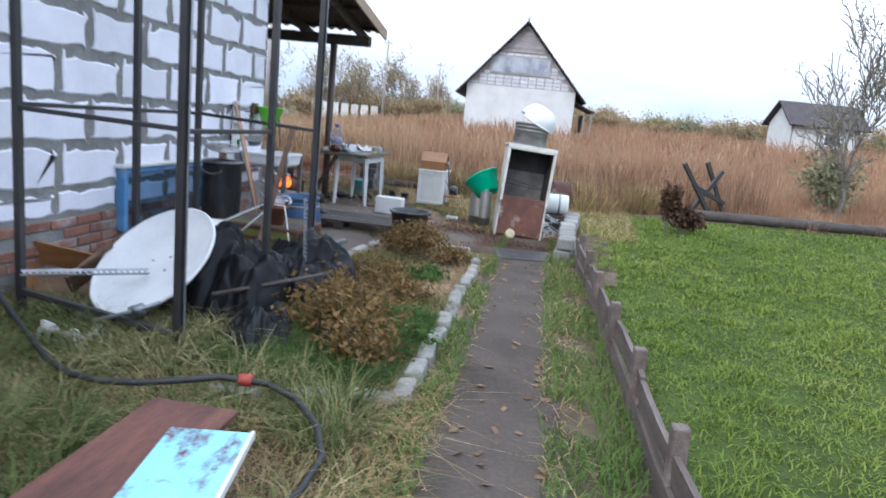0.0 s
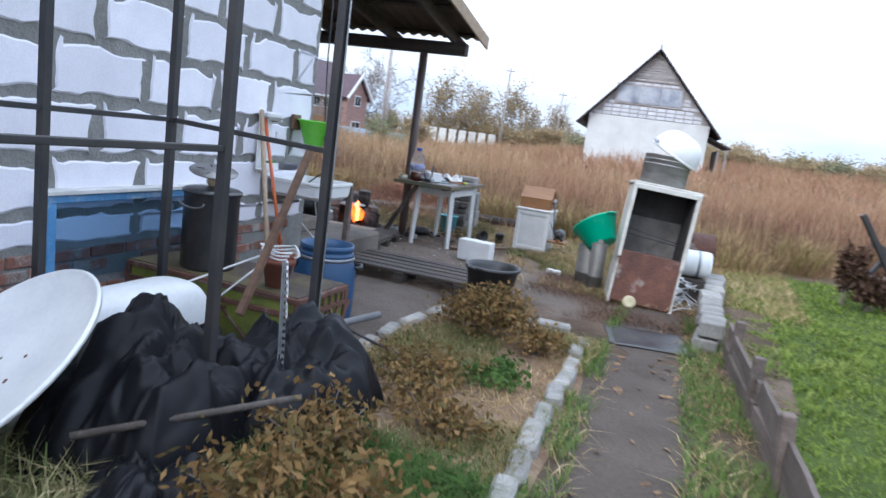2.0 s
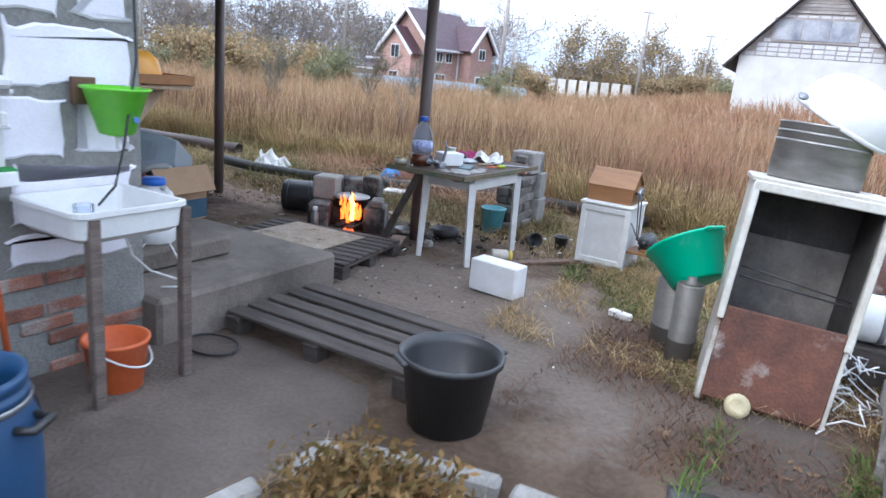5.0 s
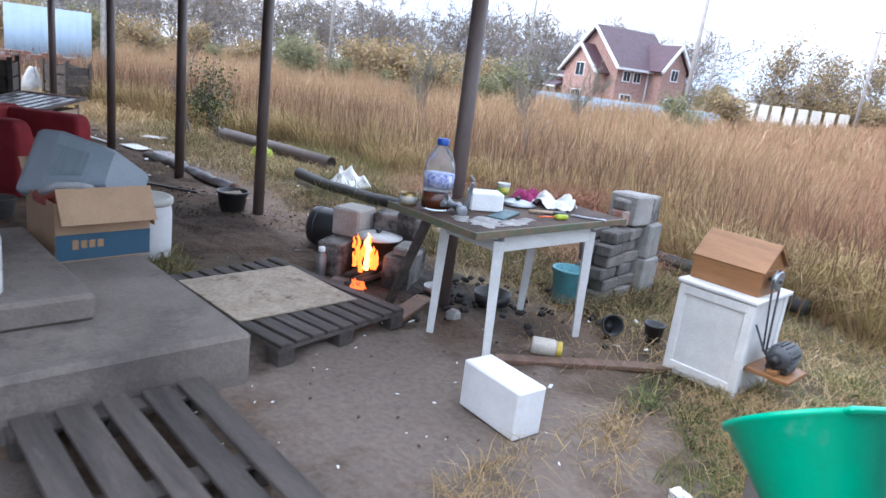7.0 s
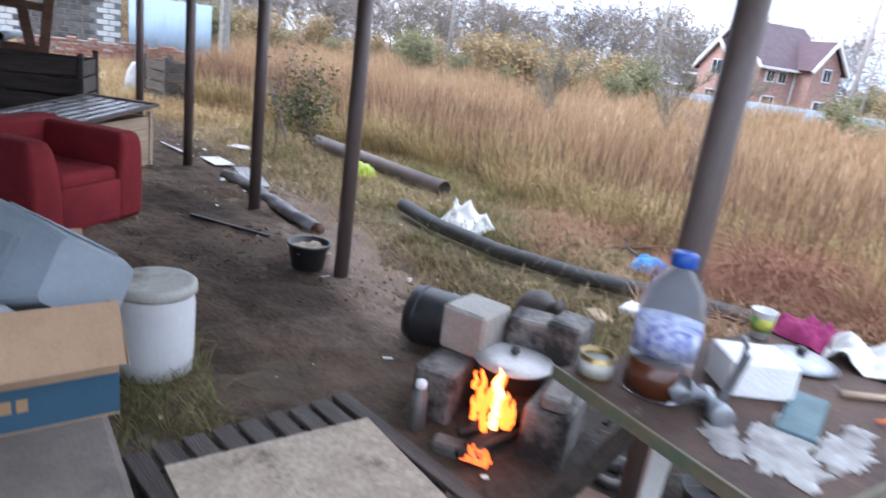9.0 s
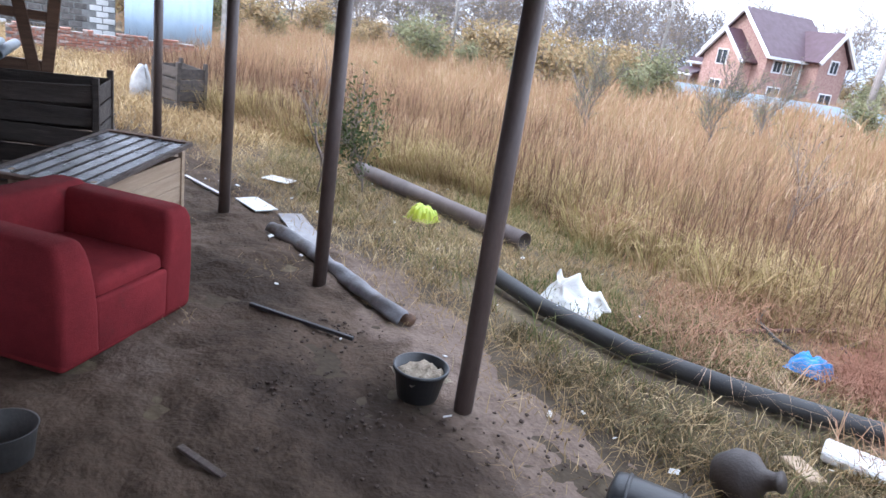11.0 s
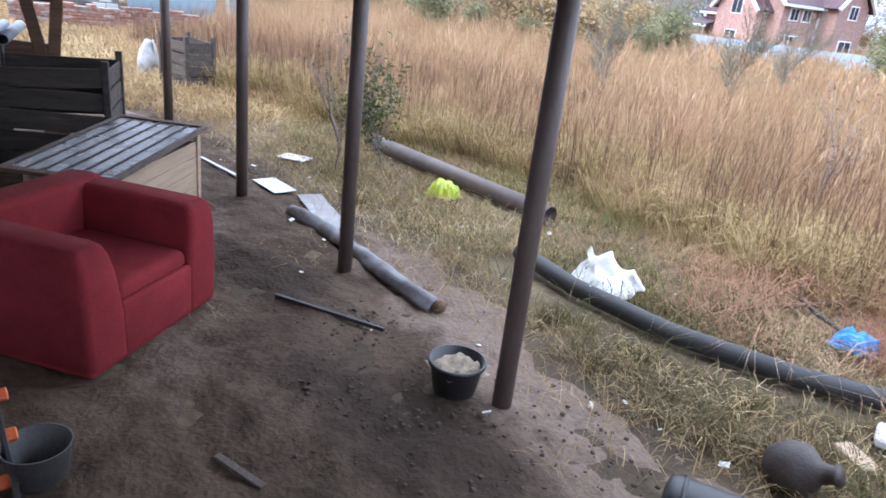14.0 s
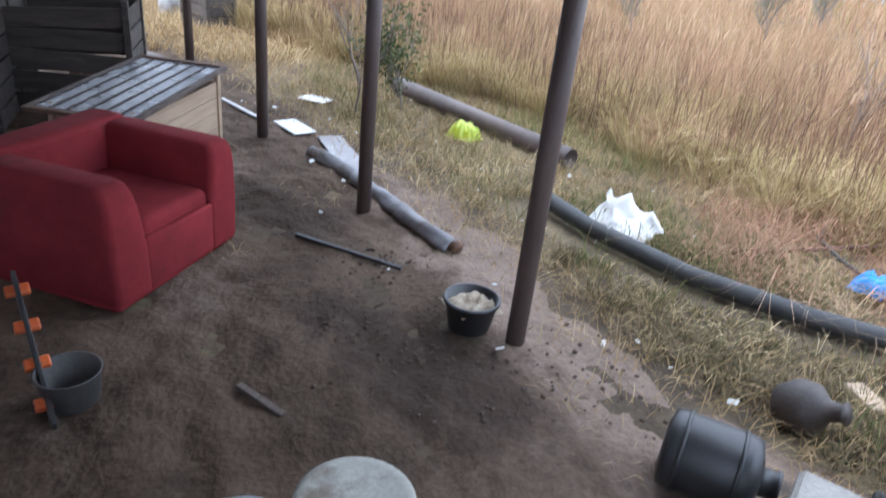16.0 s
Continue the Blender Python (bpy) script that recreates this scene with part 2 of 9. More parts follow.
BLUE_PLASTIC = mat("blue_plastic", (0.014, 0.062, 0.15), (0.017, 0.052, 0.12), 4.0, 60, 0.45, bump=0.08, vary=0.08, stain=(0.07, 0.10, 0.14), stain_at=0.68)
TEAL_PLASTIC = mat("teal_plastic", (0.0, 0.43, 0.25), (0.0, 0.36, 0.21), 4.0, 60, 0.4, bump=0.06, vary=0.06, stain=(0.16, 0.4, 0.3), stain_at=0.72)
LIME_PLASTIC = mat("lime_plastic", (0.16, 0.60, 0.03), (0.13, 0.50, 0.03), 4.0, 60, 0.35, bump=0.05, vary=0.05)
ORANGE_PLASTIC = mat("orange_plastic", (0.62, 0.13, 0.035), (0.5, 0.10, 0.03), 5.0, 60, 0.4, bump=0.08, vary=0.08)
HELMET = mat("helmet_plastic", (0.80, 0.38, 0.06), (0.68, 0.30, 0.05), 4.0, 60, 0.35, bump=0.03, vary=0.05)
RED_CLOTH = mat("red_upholstery", (0.25, 0.029, 0.034), (0.17, 0.021, 0.025), 3.0, 140, 0.92, spec=0.15, bump=0.5, vary=0.12, stain=(0.11, 0.035, 0.03), stain_at=0.66, bumpd=0.006)
GREEN_PAINT = mat("olive_green_paint", (0.17, 0.19, 0.03), (0.11, 0.12, 0.025), 6.0, 60, 0.6, bump=0.25, vary=0.12, stain=(0.06, 0.045, 0.03), stain_at=0.6)
GREY_PLASTIC = mat("grey_blue_plastic", (0.25, 0.29, 0.32), (0.20, 0.235, 0.26), 3.0, 70, 0.5, bump=0.1, vary=0.06, stain=(0.17, 0.17, 0.16), stain_at=0.68)
CARDBOARD = mat("cardboard", (0.40, 0.26, 0.155), (0.33, 0.21, 0.125), 4.0, 80, 0.9, bump=0.15, vary=0.08)
CARD_BLUE = mat("printed_blue", (0.03, 0.085, 0.13), (0.025, 0.07, 0.11), 4.0, 80, 0.7, bump=0.05, vary=0.05)
CARD_PRINT = mat("printed_tan", (0.36, 0.22, 0.11), (0.30, 0.18, 0.09), 6.0, 80, 0.8, bump=0.0, vary=0.05)
OSB = mat("chipboard_sheet", (0.46, 0.375, 0.29), (0.36, 0.285, 0.215), 9.0, 50, 0.85, bump=0.3, vary=0.22, stain=(0.15, 0.115, 0.085), stain_at=0.62, spec=0.2)
BLUE_PAINT = mat("flaking_light_blue_paint", (0.28, 0.62, 0.74), (0.24, 0.54, 0.66), 15.0, 90, 0.5, bump=0.4, vary=0.06, stain=(0.11, 0.04, 0.035), stain_at=0.535, stretch=(1, 0.55, 1))
RED_BROWN = mat("red_brown_paint", (0.17, 0.072, 0.052), (0.085, 0.042, 0.034), 5.0, 60, 0.65, bump=0.4, vary=0.2, spec=0.25, stretch=(3, 0.4, 3))
WINDOW_BLUE = mat("blue_window_paint", (0.13, 0.32, 0.56), (0.07, 0.22, 0.45), 5.0, 60, 0.6, bump=0.2, vary=0.08, stain=(0.45, 0.50, 0.56), stain_at=0.54)
RUBBER = mat("black_rubber", (0.016, 0.016, 0.017), (0.028, 0.027, 0.026), 8.0, 80, 0.6, bump=0.2, vary=0.1, stain=(0.09, 0.08, 0.07), stain_at=0.68)
ROOF_SHEET = mat("roof_underside", (0.115, 0.095, 0.085), (0.085, 0.07, 0.062), 3.0, 50, 0.8, bump=0.2, vary=0.1)
RAG = mat("white_rag", (0.74, 0.73, 0.70), (0.62, 0.60, 0.57), 5.0, 90, 0.9, bump=0.3, vary=0.06)
SLATE_RUBBER = mat("rubber_doormat", (0.030, 0.029, 0.031), (0.052, 0.049, 0.050), 3.0, 50, 0.38, bump=0.25, vary=0.15, stain=(0.11, 0.10, 0.09), stain_at=0.66)
FLOUR = mat("white_dust", (0.36, 0.345, 0.33), (0.18, 0.165, 0.155), 12, 80, 0.95, bump=0.3)
PURPLE = mat("magenta_cloth", (0.34, 0.03, 0.13), (0.26, 0.02, 0.10), 9, 90, 0.9, bump=0.4)
STRAW_LITTER = mat("paper_litter", (0.72, 0.72, 0.70), (0.55, 0.54, 0.52), 6, 80, 0.8, bump=0.3)
LIME_BAG = mat("lime_bag", (0.46, 0.52, 0.04), (0.30, 0.38, 0.03), 8, 60, 0.4, bump=0.4)
BLUE_BAG = mat("blue_bag", (0.02, 0.26, 0.66), (0.015, 0.19, 0.52), 8, 60, 0.4, bump=0.4)
BRONZE_CLAY = mat("brown_clay", (0.060, 0.044, 0.036), (0.038, 0.028, 0.024), 5, 60, 0.6, bump=0.3)
YELLOW_PLASTIC = mat("yellow_plastic", (0.55, 0.40, 0.05), (0.45, 0.33, 0.05), 5, 60, 0.5, bump=0.05)
FENCE_PALE = mat("pale_fence_panel", (0.62, 0.60, 0.55), (0.52, 0.50, 0.46), 3, 40, 0.9, bump=0.1)
BARN_WHITE = mat("white_plaster", (0.66, 0.65, 0.63), (0.56, 0.55, 0.53), 0.8, 20, 0.9, bump=0.1, vary=0.05, stain=(0.45, 0.44, 0.42), stain_at=0.66)
BARN_BLOCK = mat("grey_white_block", (0.62, 0.62, 0.64), (0.50, 0.50, 0.52), 2, 20, 0.95, bump=0.3, vary=0.1)
BARN_WOOD = mat("grey_plank", (0.40, 0.365, 0.35), (0.29, 0.26, 0.25), 2, 20, 0.9, bump=0.2, vary=0.15)
ROOF_DARK = mat("dark_roof", (0.060, 0.045, 0.045), (0.045, 0.034, 0.034), 2, 20, 0.7, bump=0.1)
ROOF_PLUM = mat("plum_metal_roof", (0.075, 0.036, 0.052), (0.06, 0.03, 0.036), 2, 20, 0.55, bump=0.1)
FAR_BRICK = mat("far_pink_brick", (0.50, 0.33, 0.285), (0.36, 0.215, 0.185), 5, 14, 0.9, bump=0.1, vary=0.25, stain=(0.30, 0.16, 0.14), stain_at=0.6)
FAR_WHITE = mat("white_trim", (0.74, 0.74, 0.75), (0.66, 0.66, 0.68), 2, 20, 0.7, bump=0)
FAR_BLUE = mat("pale_blue_sheet", (0.36, 0.46, 0.55), (0.31, 0.40, 0.49), 1.0, 20, 0.6, bump=0.05, vary=0.04)
GLASS_DARK = mat("dark_pane", (0.05, 0.06, 0.075), (0.04, 0.05, 0.06), 2, 20, 0.12, bump=0)
GLASS_PALE = mat("filmed_pane", (0.52, 0.53, 0.57), (0.20, 0.22, 0.27), 0.9, 20, 0.3, bump=0, vary=0.2)
# bark and autumn leaves are paled: distance haze is mixed into their colours
BARK = mat("bark", (0.22, 0.19, 0.175), (0.15, 0.13, 0.12), 3, 40, 0.95, bump=0.4)
TREE_LEAF = blade_mat("autumn_leaves", [(0.17, 0.16, 0.085), (0.30, 0.225, 0.125), (0.40, 0.28, 0.155), (0.25, 0.22, 0.12), (0.34, 0.22, 0.13)])
WILLOW_LEAF = blade_mat("willow_leaves", [(0.15, 0.17, 0.10), (0.23, 0.23, 0.13), (0.30, 0.27, 0.15)])
TWIG = blade_mat("bare_twigs", [(0.16, 0.13, 0.115), (0.22, 0.18, 0.16), (0.12, 0.10, 0.09)], trans=0.0)
DRY = blade_mat("dry_tall_grass", [(0.11, 0.062, 0.04), (0.31, 0.175, 0.108), (0.43, 0.27, 0.17), (0.26, 0.19, 0.088), (0.50, 0.34, 0.22), (0.70, 0.54, 0.39)])
DRY_RED = blade_mat("reddish_dry_grass", [(0.13, 0.065, 0.045), (0.30, 0.15, 0.10), (0.42, 0.24, 0.155), (0.28, 0.18, 0.095), (0.47, 0.31, 0.20), (0.60, 0.45, 0.30)])
STRAW = blade_mat("trampled_straw", [(0.12, 0.075, 0.042), (0.40, 0.275, 0.145), (0.27, 0.185, 0.09), (0.55, 0.41, 0.225), (0.74, 0.59, 0.37)])
LAWN = blade_mat("lawn_grass", [(0.055, 0.085, 0.018), (0.11, 0.16, 0.03), (0.16, 0.22, 0.04), (0.21, 0.25, 0.058), (0.28, 0.28, 0.10)])
WEED = blade_mat("weedy_grass", [(0.05, 0.075, 0.026), (0.10, 0.125, 0.042), (0.18, 0.17, 0.07), (0.32, 0.25, 0.12), (0.47, 0.37, 0.22)])
PEONY = blade_mat("withered_leaves", [(0.06, 0.032, 0.016), (0.165, 0.092, 0.036), (0.11, 0.09, 0.036), (0.22, 0.135, 0.055), (0.30, 0.185, 0.08), (0.09, 0.048, 0.022)])
ARCH_GRASS = blade_mat("arching_green_straw", [(0.09, 0.075, 0.032), (0.25, 0.20, 0.085), (0.20, 0.12, 0.07), (0.38, 0.29, 0.14), (0.29, 0.24, 0.09), (0.50, 0.38, 0.21), (0.66, 0.52, 0.33)])
GREEN_LEAF = blade_mat("green_leaves", [(0.04, 0.085, 0.02), (0.065, 0.12, 0.03), (0.11, 0.14, 0.045)])
DEAD_LEAF = blade_mat("dead_brown_leaves", [(0.055, 0.032, 0.022), (0.09, 0.052, 0.035), (0.13, 0.08, 0.05)])
DUSTY_LEAF = blade_mat("dusty_leaves", [(0.045, 0.065, 0.026), (0.08, 0.10, 0.042), (0.13, 0.14, 0.065)])
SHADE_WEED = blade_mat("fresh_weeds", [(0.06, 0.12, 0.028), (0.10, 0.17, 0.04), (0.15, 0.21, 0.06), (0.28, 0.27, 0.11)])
DULL_STEEL = mat("dull_grey_steel", (0.21, 0.20, 0.185), (0.14, 0.13, 0.12), 5.0, 80, 0.55, 0.45, bump=0.1, vary=0.12, stain=(0.10, 0.075, 0.055), stain_at=0.62)
DARK_STEM = blade_mat("dark_stems", [(0.07, 0.04, 0.028), (0.13, 0.075, 0.05), (0.20, 0.12, 0.08)], trans=0.05)
FLAME = glow("flame", (1.0, 0.14, 0.015), 2.2)
FLAME_CORE = glow("flame_core", (1.0, 0.36, 0.09), 3.4)
EMBER = glow("embers", (1.0, 0.12, 0.015), 1.2)
BOTTLE = clear("clear_bottle", (0.88, 0.93, 1.0), 0.14, 1.10, 0.92)


# ---------------------------------------------------------------- mesh tools
class Geo:
    """Vertices and faces gathered into one mesh."""

    def __init__(self):
        self.v, self.f, self.smooth = [], [], []

    def add(self, verts, faces, m=None, smooth=False):
        o = len(self.v)
        self.v += [tuple(m @ Vector(p)) if m else tuple(p) for p in verts]
        self.f += [tuple(o + i for i in q) for q in faces]
        self.smooth += [smooth] * len(faces)
        return self

    def box(self, sx, sy, sz, m=None, b=0.004):
        """A box centred on its place, with chamfered edges."""
        h = (sx / 2, sy / 2, sz / 2)
        b = min(b, 0.45 * min(sx, sy, sz))
        vs, at = [], {}
        for c in [(i, j, k) for i in (-1, 1) for j in (-1, 1) for k in (-1, 1)]:
            for ax in range(3):
                at[c, ax] = len(vs)
                vs.append(tuple(c[n] * (h[n] - (0 if n == ax else b)) for n in range(3)))
        fs = []
        for ax in range(3):
            u, w = (ax + 1) % 3, (ax + 2) % 3
            for s in (-1, 1):
                q = []
                for a, d in ((-1, -1), (1, -1), (1, 1), (-1, 1)):
                    c = [0, 0, 0]
                    c[ax], c[u], c[w] = s, a, d
                    q.append(at[tuple(c), ax])
                fs.append(q if s > 0 else q[::-1])
            for a in (-1, 1):
                for d in (-1, 1):
                    c0, c1 = [0, 0, 0], [0, 0, 0]
                    c0[ax], c1[ax] = -1, 1
                    c0[u] = c1[u] = a
                    c0[w] = c1[w] = d
                    c0, c1 = tuple(c0), tuple(c1)
                    q = [at[c0, u], at[c1, u], at[c1, w], at[c0, w]]
                    fs.append(q if a * d > 0 else q[::-1])
        for c in [(i, j, k) for i in (-1, 1) for j in (-1, 1) for k in (-1, 1)]:
            q = [at[c, 0], at[c, 1], at[c, 2]]
            fs.append(q if c[0] * c[1] * c[2] > 0 else q[::-1])
        return self.add(vs, fs, m)

    def lathe(self, prof, m=None, n=24, smooth=True, wob=0.0, closed=False):
        """A turned shape from (radius, height) pairs."""
        vs, fs = [], []
        for r, z in prof:
            for i in range(n):
                a = 2 * math.pi * i / n
                k = 1 + wob * math.sin(3 * a + z * 7)
                vs.append((r * k * math.cos(a), r * k * math.sin(a), z))
        rows = len(prof)
        for j in range(rows if closed else rows - 1):
            j2 = (j + 1) % rows
            for i in range(n):
                k = (i + 1) % n
                fs.append((j * n + i, j * n + k, j2 * n + k, j2 * n + i))
        if not closed:
            if prof[0][0] > 1e-4:
                fs.append(tuple(range(n))[::-1])
            if prof[-1][0] > 1e-4:
                fs.append(tuple(range((rows - 1) * n, rows * n)))
        return self.add(vs, fs, m, smooth)

    def tube(self, pts, r, n=8, m=None, smooth=True, cap=True, r2=None):
        """A round bar along points; r to r2 along its length."""
        pts = [Vector(p) for p in pts]
        vs, fs = [], []
        up = Vector((0, 0, 1))
        for k, p in enumerate(pts):
            d = (pts[min(k + 1, len(pts) - 1)] - pts[max(k - 1, 0)]).normalized()
            s = d.cross(up)
            if s.length < 0.05:
                s = d.cross(Vector((1, 0, 0)))
            s.normalize()
            t = s.cross(d).normalized()
            rr = r if r2 is None else r + (r2 - r) * k / (len(pts) - 1)
            for i in range(n):
                a = 2 * math.pi * i / n
                vs.append(p + rr * (math.cos(a) * s + math.sin(a) * t))
        for j in range(len(pts) - 1):
            for i in range(n):
                k = (i + 1) % n
                fs.append((j * n + i, j * n + k, (j + 1) * n + k, (j + 1) * n + i))
        if cap:
            fs.append(tuple(range(n))[::-1])
            fs.append(tuple(range((len(pts) - 1) * n, len(pts) * n)))
        return self.add(vs, fs, m, smooth)

    def pipe(self, a, b, r, wall=0.006, n=20):
        """A hollow straight pipe from a to b."""
        a, b = Vector(a), Vector(b)
        L = (b - a).length
        m = Matrix.Translation(a) @ (b - a).to_track_quat("Z", "Y").to_matrix().to_4x4()
        return self.lathe([(r - wall, 0), (r, 0), (r, L), (r - wall, L)], m, n, closed=True)

    def sheet(self, fn, nu, nv, thick=0.0, smooth=True, m=None):
        """A surface fn(u, v) over the unit square, with thickness."""
        P = [[Vector(fn(i / nu, j / nv)) for i in range(nu + 1)] for j in range(nv + 1)]
        vs = [p for row in P for p in row]
        w = nu + 1
        fs = [(j * w + i, j * w + i + 1, (j + 1) * w + i + 1, (j + 1) * w + i) for j in range(nv) for i in range(nu)]
        if thick:
            o = len(vs)
            low = []
            for j in range(nv + 1):
                for i in range(nu + 1):
                    du = P[j][min(i + 1, nu)] - P[j][max(i - 1, 0)]
                    dv = P[min(j + 1, nv)][i] - P[max(j - 1, 0)][i]
                    nn = du.cross(dv)
                    nn = nn.normalized() if nn.length > 1e-9 else Vector((0, 0, 1))
                    low.append(P[j][i] - thick * nn)
            vs = vs + low
            fs += [tuple(o + i for i in q[::-1]) for q in fs]
            rim = [i for i in range(w)] + [j * w + nu for j in range(1, nv + 1)] + [nv * w + i for i in range(nu - 1, -1, -1)] + [j * w for j in range(nv - 1, 0, -1)]
            for a, b in zip(rim, rim[1:] + rim[:1]):
                fs.append((b, a, o + a, o + b))
        return self.add(vs, fs, m, smooth)

    def mesh(self, name, material):
        me = bpy.data.meshes.new(name)
        me.from_pydata(self.v, [], self.f)
        if any(self.smooth):
            me.polygons.foreach_set("use_smooth", self.smooth)
        me.materials.append(material)
        me.update()
        return me


def thing(name, label, category, m=None, group="", kind=""):
    ob = new(name)
    ob.empty_display_size = 0.1
    if m is not None:
        ob.matrix_basis = m
    return tagged(ob, label, category, group, kind)


def part(name, geo, material, parent=None, label="", m=None):
    """One mesh under a thing or a part, in its parent's coordinates."""
    ob = new(name, geo.mesh(name, material))
    ob.parent = parent
    if m is not None:
        ob.matrix_basis = m
    return tagged(ob, label)


def solo(name, geo, material, label, category, m=None, group="", kind=""):
    ob = new(name, geo.mesh(name, material))
    if m is not None:
        ob.matrix_basis = m
    return tagged(ob, label, category, group, kind)


def blades(name, xy, z0, height, width, lean, material, seed, label="", category="", curl=0.4, parent=None, heading=None):
    """Many grass blades: a bent quad and a tip each. Arrays of places, heights, widths and leans."""
    rng = np.random.default_rng(seed)
    n = len(xy)
    h = np.broadcast_to(height, n)
    w = np.broadcast_to(width, n)
    a = rng.uniform(0, 2 * np.pi, n)
    s = np.stack([np.cos(a), np.sin(a), 0 * a], 1) * (w / 2)[:, None]
    ln = np.broadcast_to(lean, n) * rng.uniform(0.3, 1.0, n)
    b = rng.uniform(0, 2 * np.pi, n) if heading is None else heading + rng.normal(0, 0.35, n)
    d = np.stack([np.cos(b), np.sin(b), 0 * b], 1)
    base = np.column_stack([xy, np.broadcast_to(z0, n)])
    mid = base + d * (ln * h * 0.35)[:, None] + np.array([0, 0, 1]) * (h * 0.55)[:, None]
    tip = base + d * (ln * h * (0.75 + curl))[:, None] + np.array([0, 0, 1]) * (h * np.clip(1 - 0.35 * ln, 0.15, 1))[:, None]
    v = np.stack([base - s, base + s, mid + 0.75 * s, mid - 0.75 * s, tip], 1).reshape(-1, 3)
    k = np.arange(n)[:, None] * 5
    me = bpy.data.meshes.new(name)
    me.vertices.add(5 * n)
    me.vertices.foreach_set("co", v.ravel())
    loops = np.concatenate([k + np.array([0, 1, 2, 3]), k + np.array([3, 2, 4])], 1).ravel()
    me.loops.add(7 * n)
    me.loops.foreach_set("vertex_index", loops)
    me.polygons.add(2 * n)
    st = (np.arange(n)[:, None] * 7 + np.array([0, 4])).ravel()
    me.polygons.foreach_set("loop_start", st)
    me.update(calc_edges=True)
    me.validate()
    me.materials.append(material)
    ob = new(name, me)
    ob.parent = parent
    return tagged(ob, label, category, kind="stuff")


def scatter(rng, n, x0, x1, y0, y1, keep):
    p = np.column_stack([rng.uniform(x0, x1, n), rng.uniform(y0, y1, n)])
    return p[keep(p[:, 0], p[:, 1])]


def leaves(centers, size, rng, flat=0.0):
    """Small folded leaves at given points, for crowns and bushes."""
    g = Geo()
    c = np.asarray(centers)
    n = len(c)
    a = rng.normal(size=(n, 3))
    a /= np.linalg.norm(a, axis=1)[:, None]
    b = np.cross(a, rng.normal(size=(n, 3)))
    b /= np.linalg.norm(b, axis=1)[:, None]
    s = size * rng.uniform(0.6, 1.4, n)[:, None]
    p0, p1, p2, p3 = c - a * s, c + b * s * 0.42, c + a * s, c - b * s * 0.42
    g.v = [tuple(p) for p in np.stack([p0, p1, p2, p3], 1).reshape(-1, 3)]
    g.f = [(4 * i, 4 * i + 1, 4 * i + 2, 4 * i + 3) for i in range(n)]
    g.smooth = [False] * n
    return g


HOUSE = pose(-3.42, 7.11, 0, 0, 0, 3.4)


# ---------------------------------------------------------------- ground
def blob(cx, cy, rx, ry, z, rot=0.0, seed=0, n=72, rough=0.12, rings=14, lump=0.0, ground_like=False):
    """A flat patch with an uneven outline."""
    g = Geo()
    ca, sa = math.cos(rot), math.sin(rot)
    vs = [(cx, cy, z + lump * 0.5)]
    for k in range(1, rings + 1):
        for i in range(n):
            a = 2 * math.pi * i / n
            q = (abs(math.cos(a)) ** 4 + abs(math.sin(a)) ** 4) ** -0.25
            w = 1 + rough * (noise.noise(Vector((2.2 * math.cos(a), 2.2 * math.sin(a), seed))) + 0.6 * noise.noise(Vector((7 * math.cos(a), 7 * math.sin(a), seed))))
            r = k / rings
            x, y = rx * q * w * r * math.cos(a), ry * q * w * r * math.sin(a)
            x, y = cx + x * ca - y * sa, cy + x * sa + y * ca
            h = lump * (noise.fractal(Vector((x * 2.2, y * 2.2, seed)), 0.6, 2.0, 4) + 0.4) * (1 - r**6)
            vs.append((x, y, z * (1 - r**8) - 0.004 * r**8 + h))
    fs = [(0, 1 + i, 1 + (i + 1) % n) for i in range(n)]
    for k in range(rings - 1):
        for i in range(n):
            j = (i + 1) % n
            fs.append((1 + k * n + i, 1 + (k + 1) * n + i, 1 + (k + 1) * n + j, 1 + k * n + j))
    return g.add(vs, fs, None, True)


SOIL = mat("field_soil", (0.105, 0.080, 0.056), (0.068, 0.052, 0.037), 0.9, 14, 0.97, bump=0.5, vary=0.2, spec=0.12, stain=(0.165, 0.13, 0.08), stain_at=0.56, bumpd=0.03)
TRODDEN = mat("trodden_wet_earth", (0.140, 0.098, 0.070), (0.058, 0.040, 0.028), 1.6, 30, 0.95, bump=0.55, vary=0.16, spec=0.12, stain=(0.185, 0.14, 0.108), stain_at=0.60, bumpd=0.03,
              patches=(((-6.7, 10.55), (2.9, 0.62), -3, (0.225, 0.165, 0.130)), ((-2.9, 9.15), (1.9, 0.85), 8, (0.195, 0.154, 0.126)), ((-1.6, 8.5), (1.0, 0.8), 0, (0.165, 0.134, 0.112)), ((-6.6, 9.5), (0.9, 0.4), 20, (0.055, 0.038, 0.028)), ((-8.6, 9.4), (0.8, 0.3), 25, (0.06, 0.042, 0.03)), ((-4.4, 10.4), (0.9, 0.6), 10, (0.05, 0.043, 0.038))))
PATH_EARTH = mat("packed_path", (0.124, 0.100, 0.084), (0.084, 0.067, 0.056), 1.6, 45, 0.93, bump=0.8, vary=0.14, stain=(0.07, 0.055, 0.045), stain_at=0.58, bumpd=0.02, spec=0.15)
BED_SOIL = mat("straw_covered_soil", (0.22, 0.145, 0.098), (0.145, 0.097, 0.068), 4.0, 45, 0.97, bump=0.9, vary=0.2, stain=(0.30, 0.22, 0.15), stain_at=0.6, bumpd=0.02, spec=0.1)
ground = Geo()
ground.sheet(lambda u, v: (-600 + 1200 * u, -300 + 1100 * v, -0.012), 24, 22)
solo("ground", ground, SOIL, "brown field soil under dry grass", "ground", kind="structure")
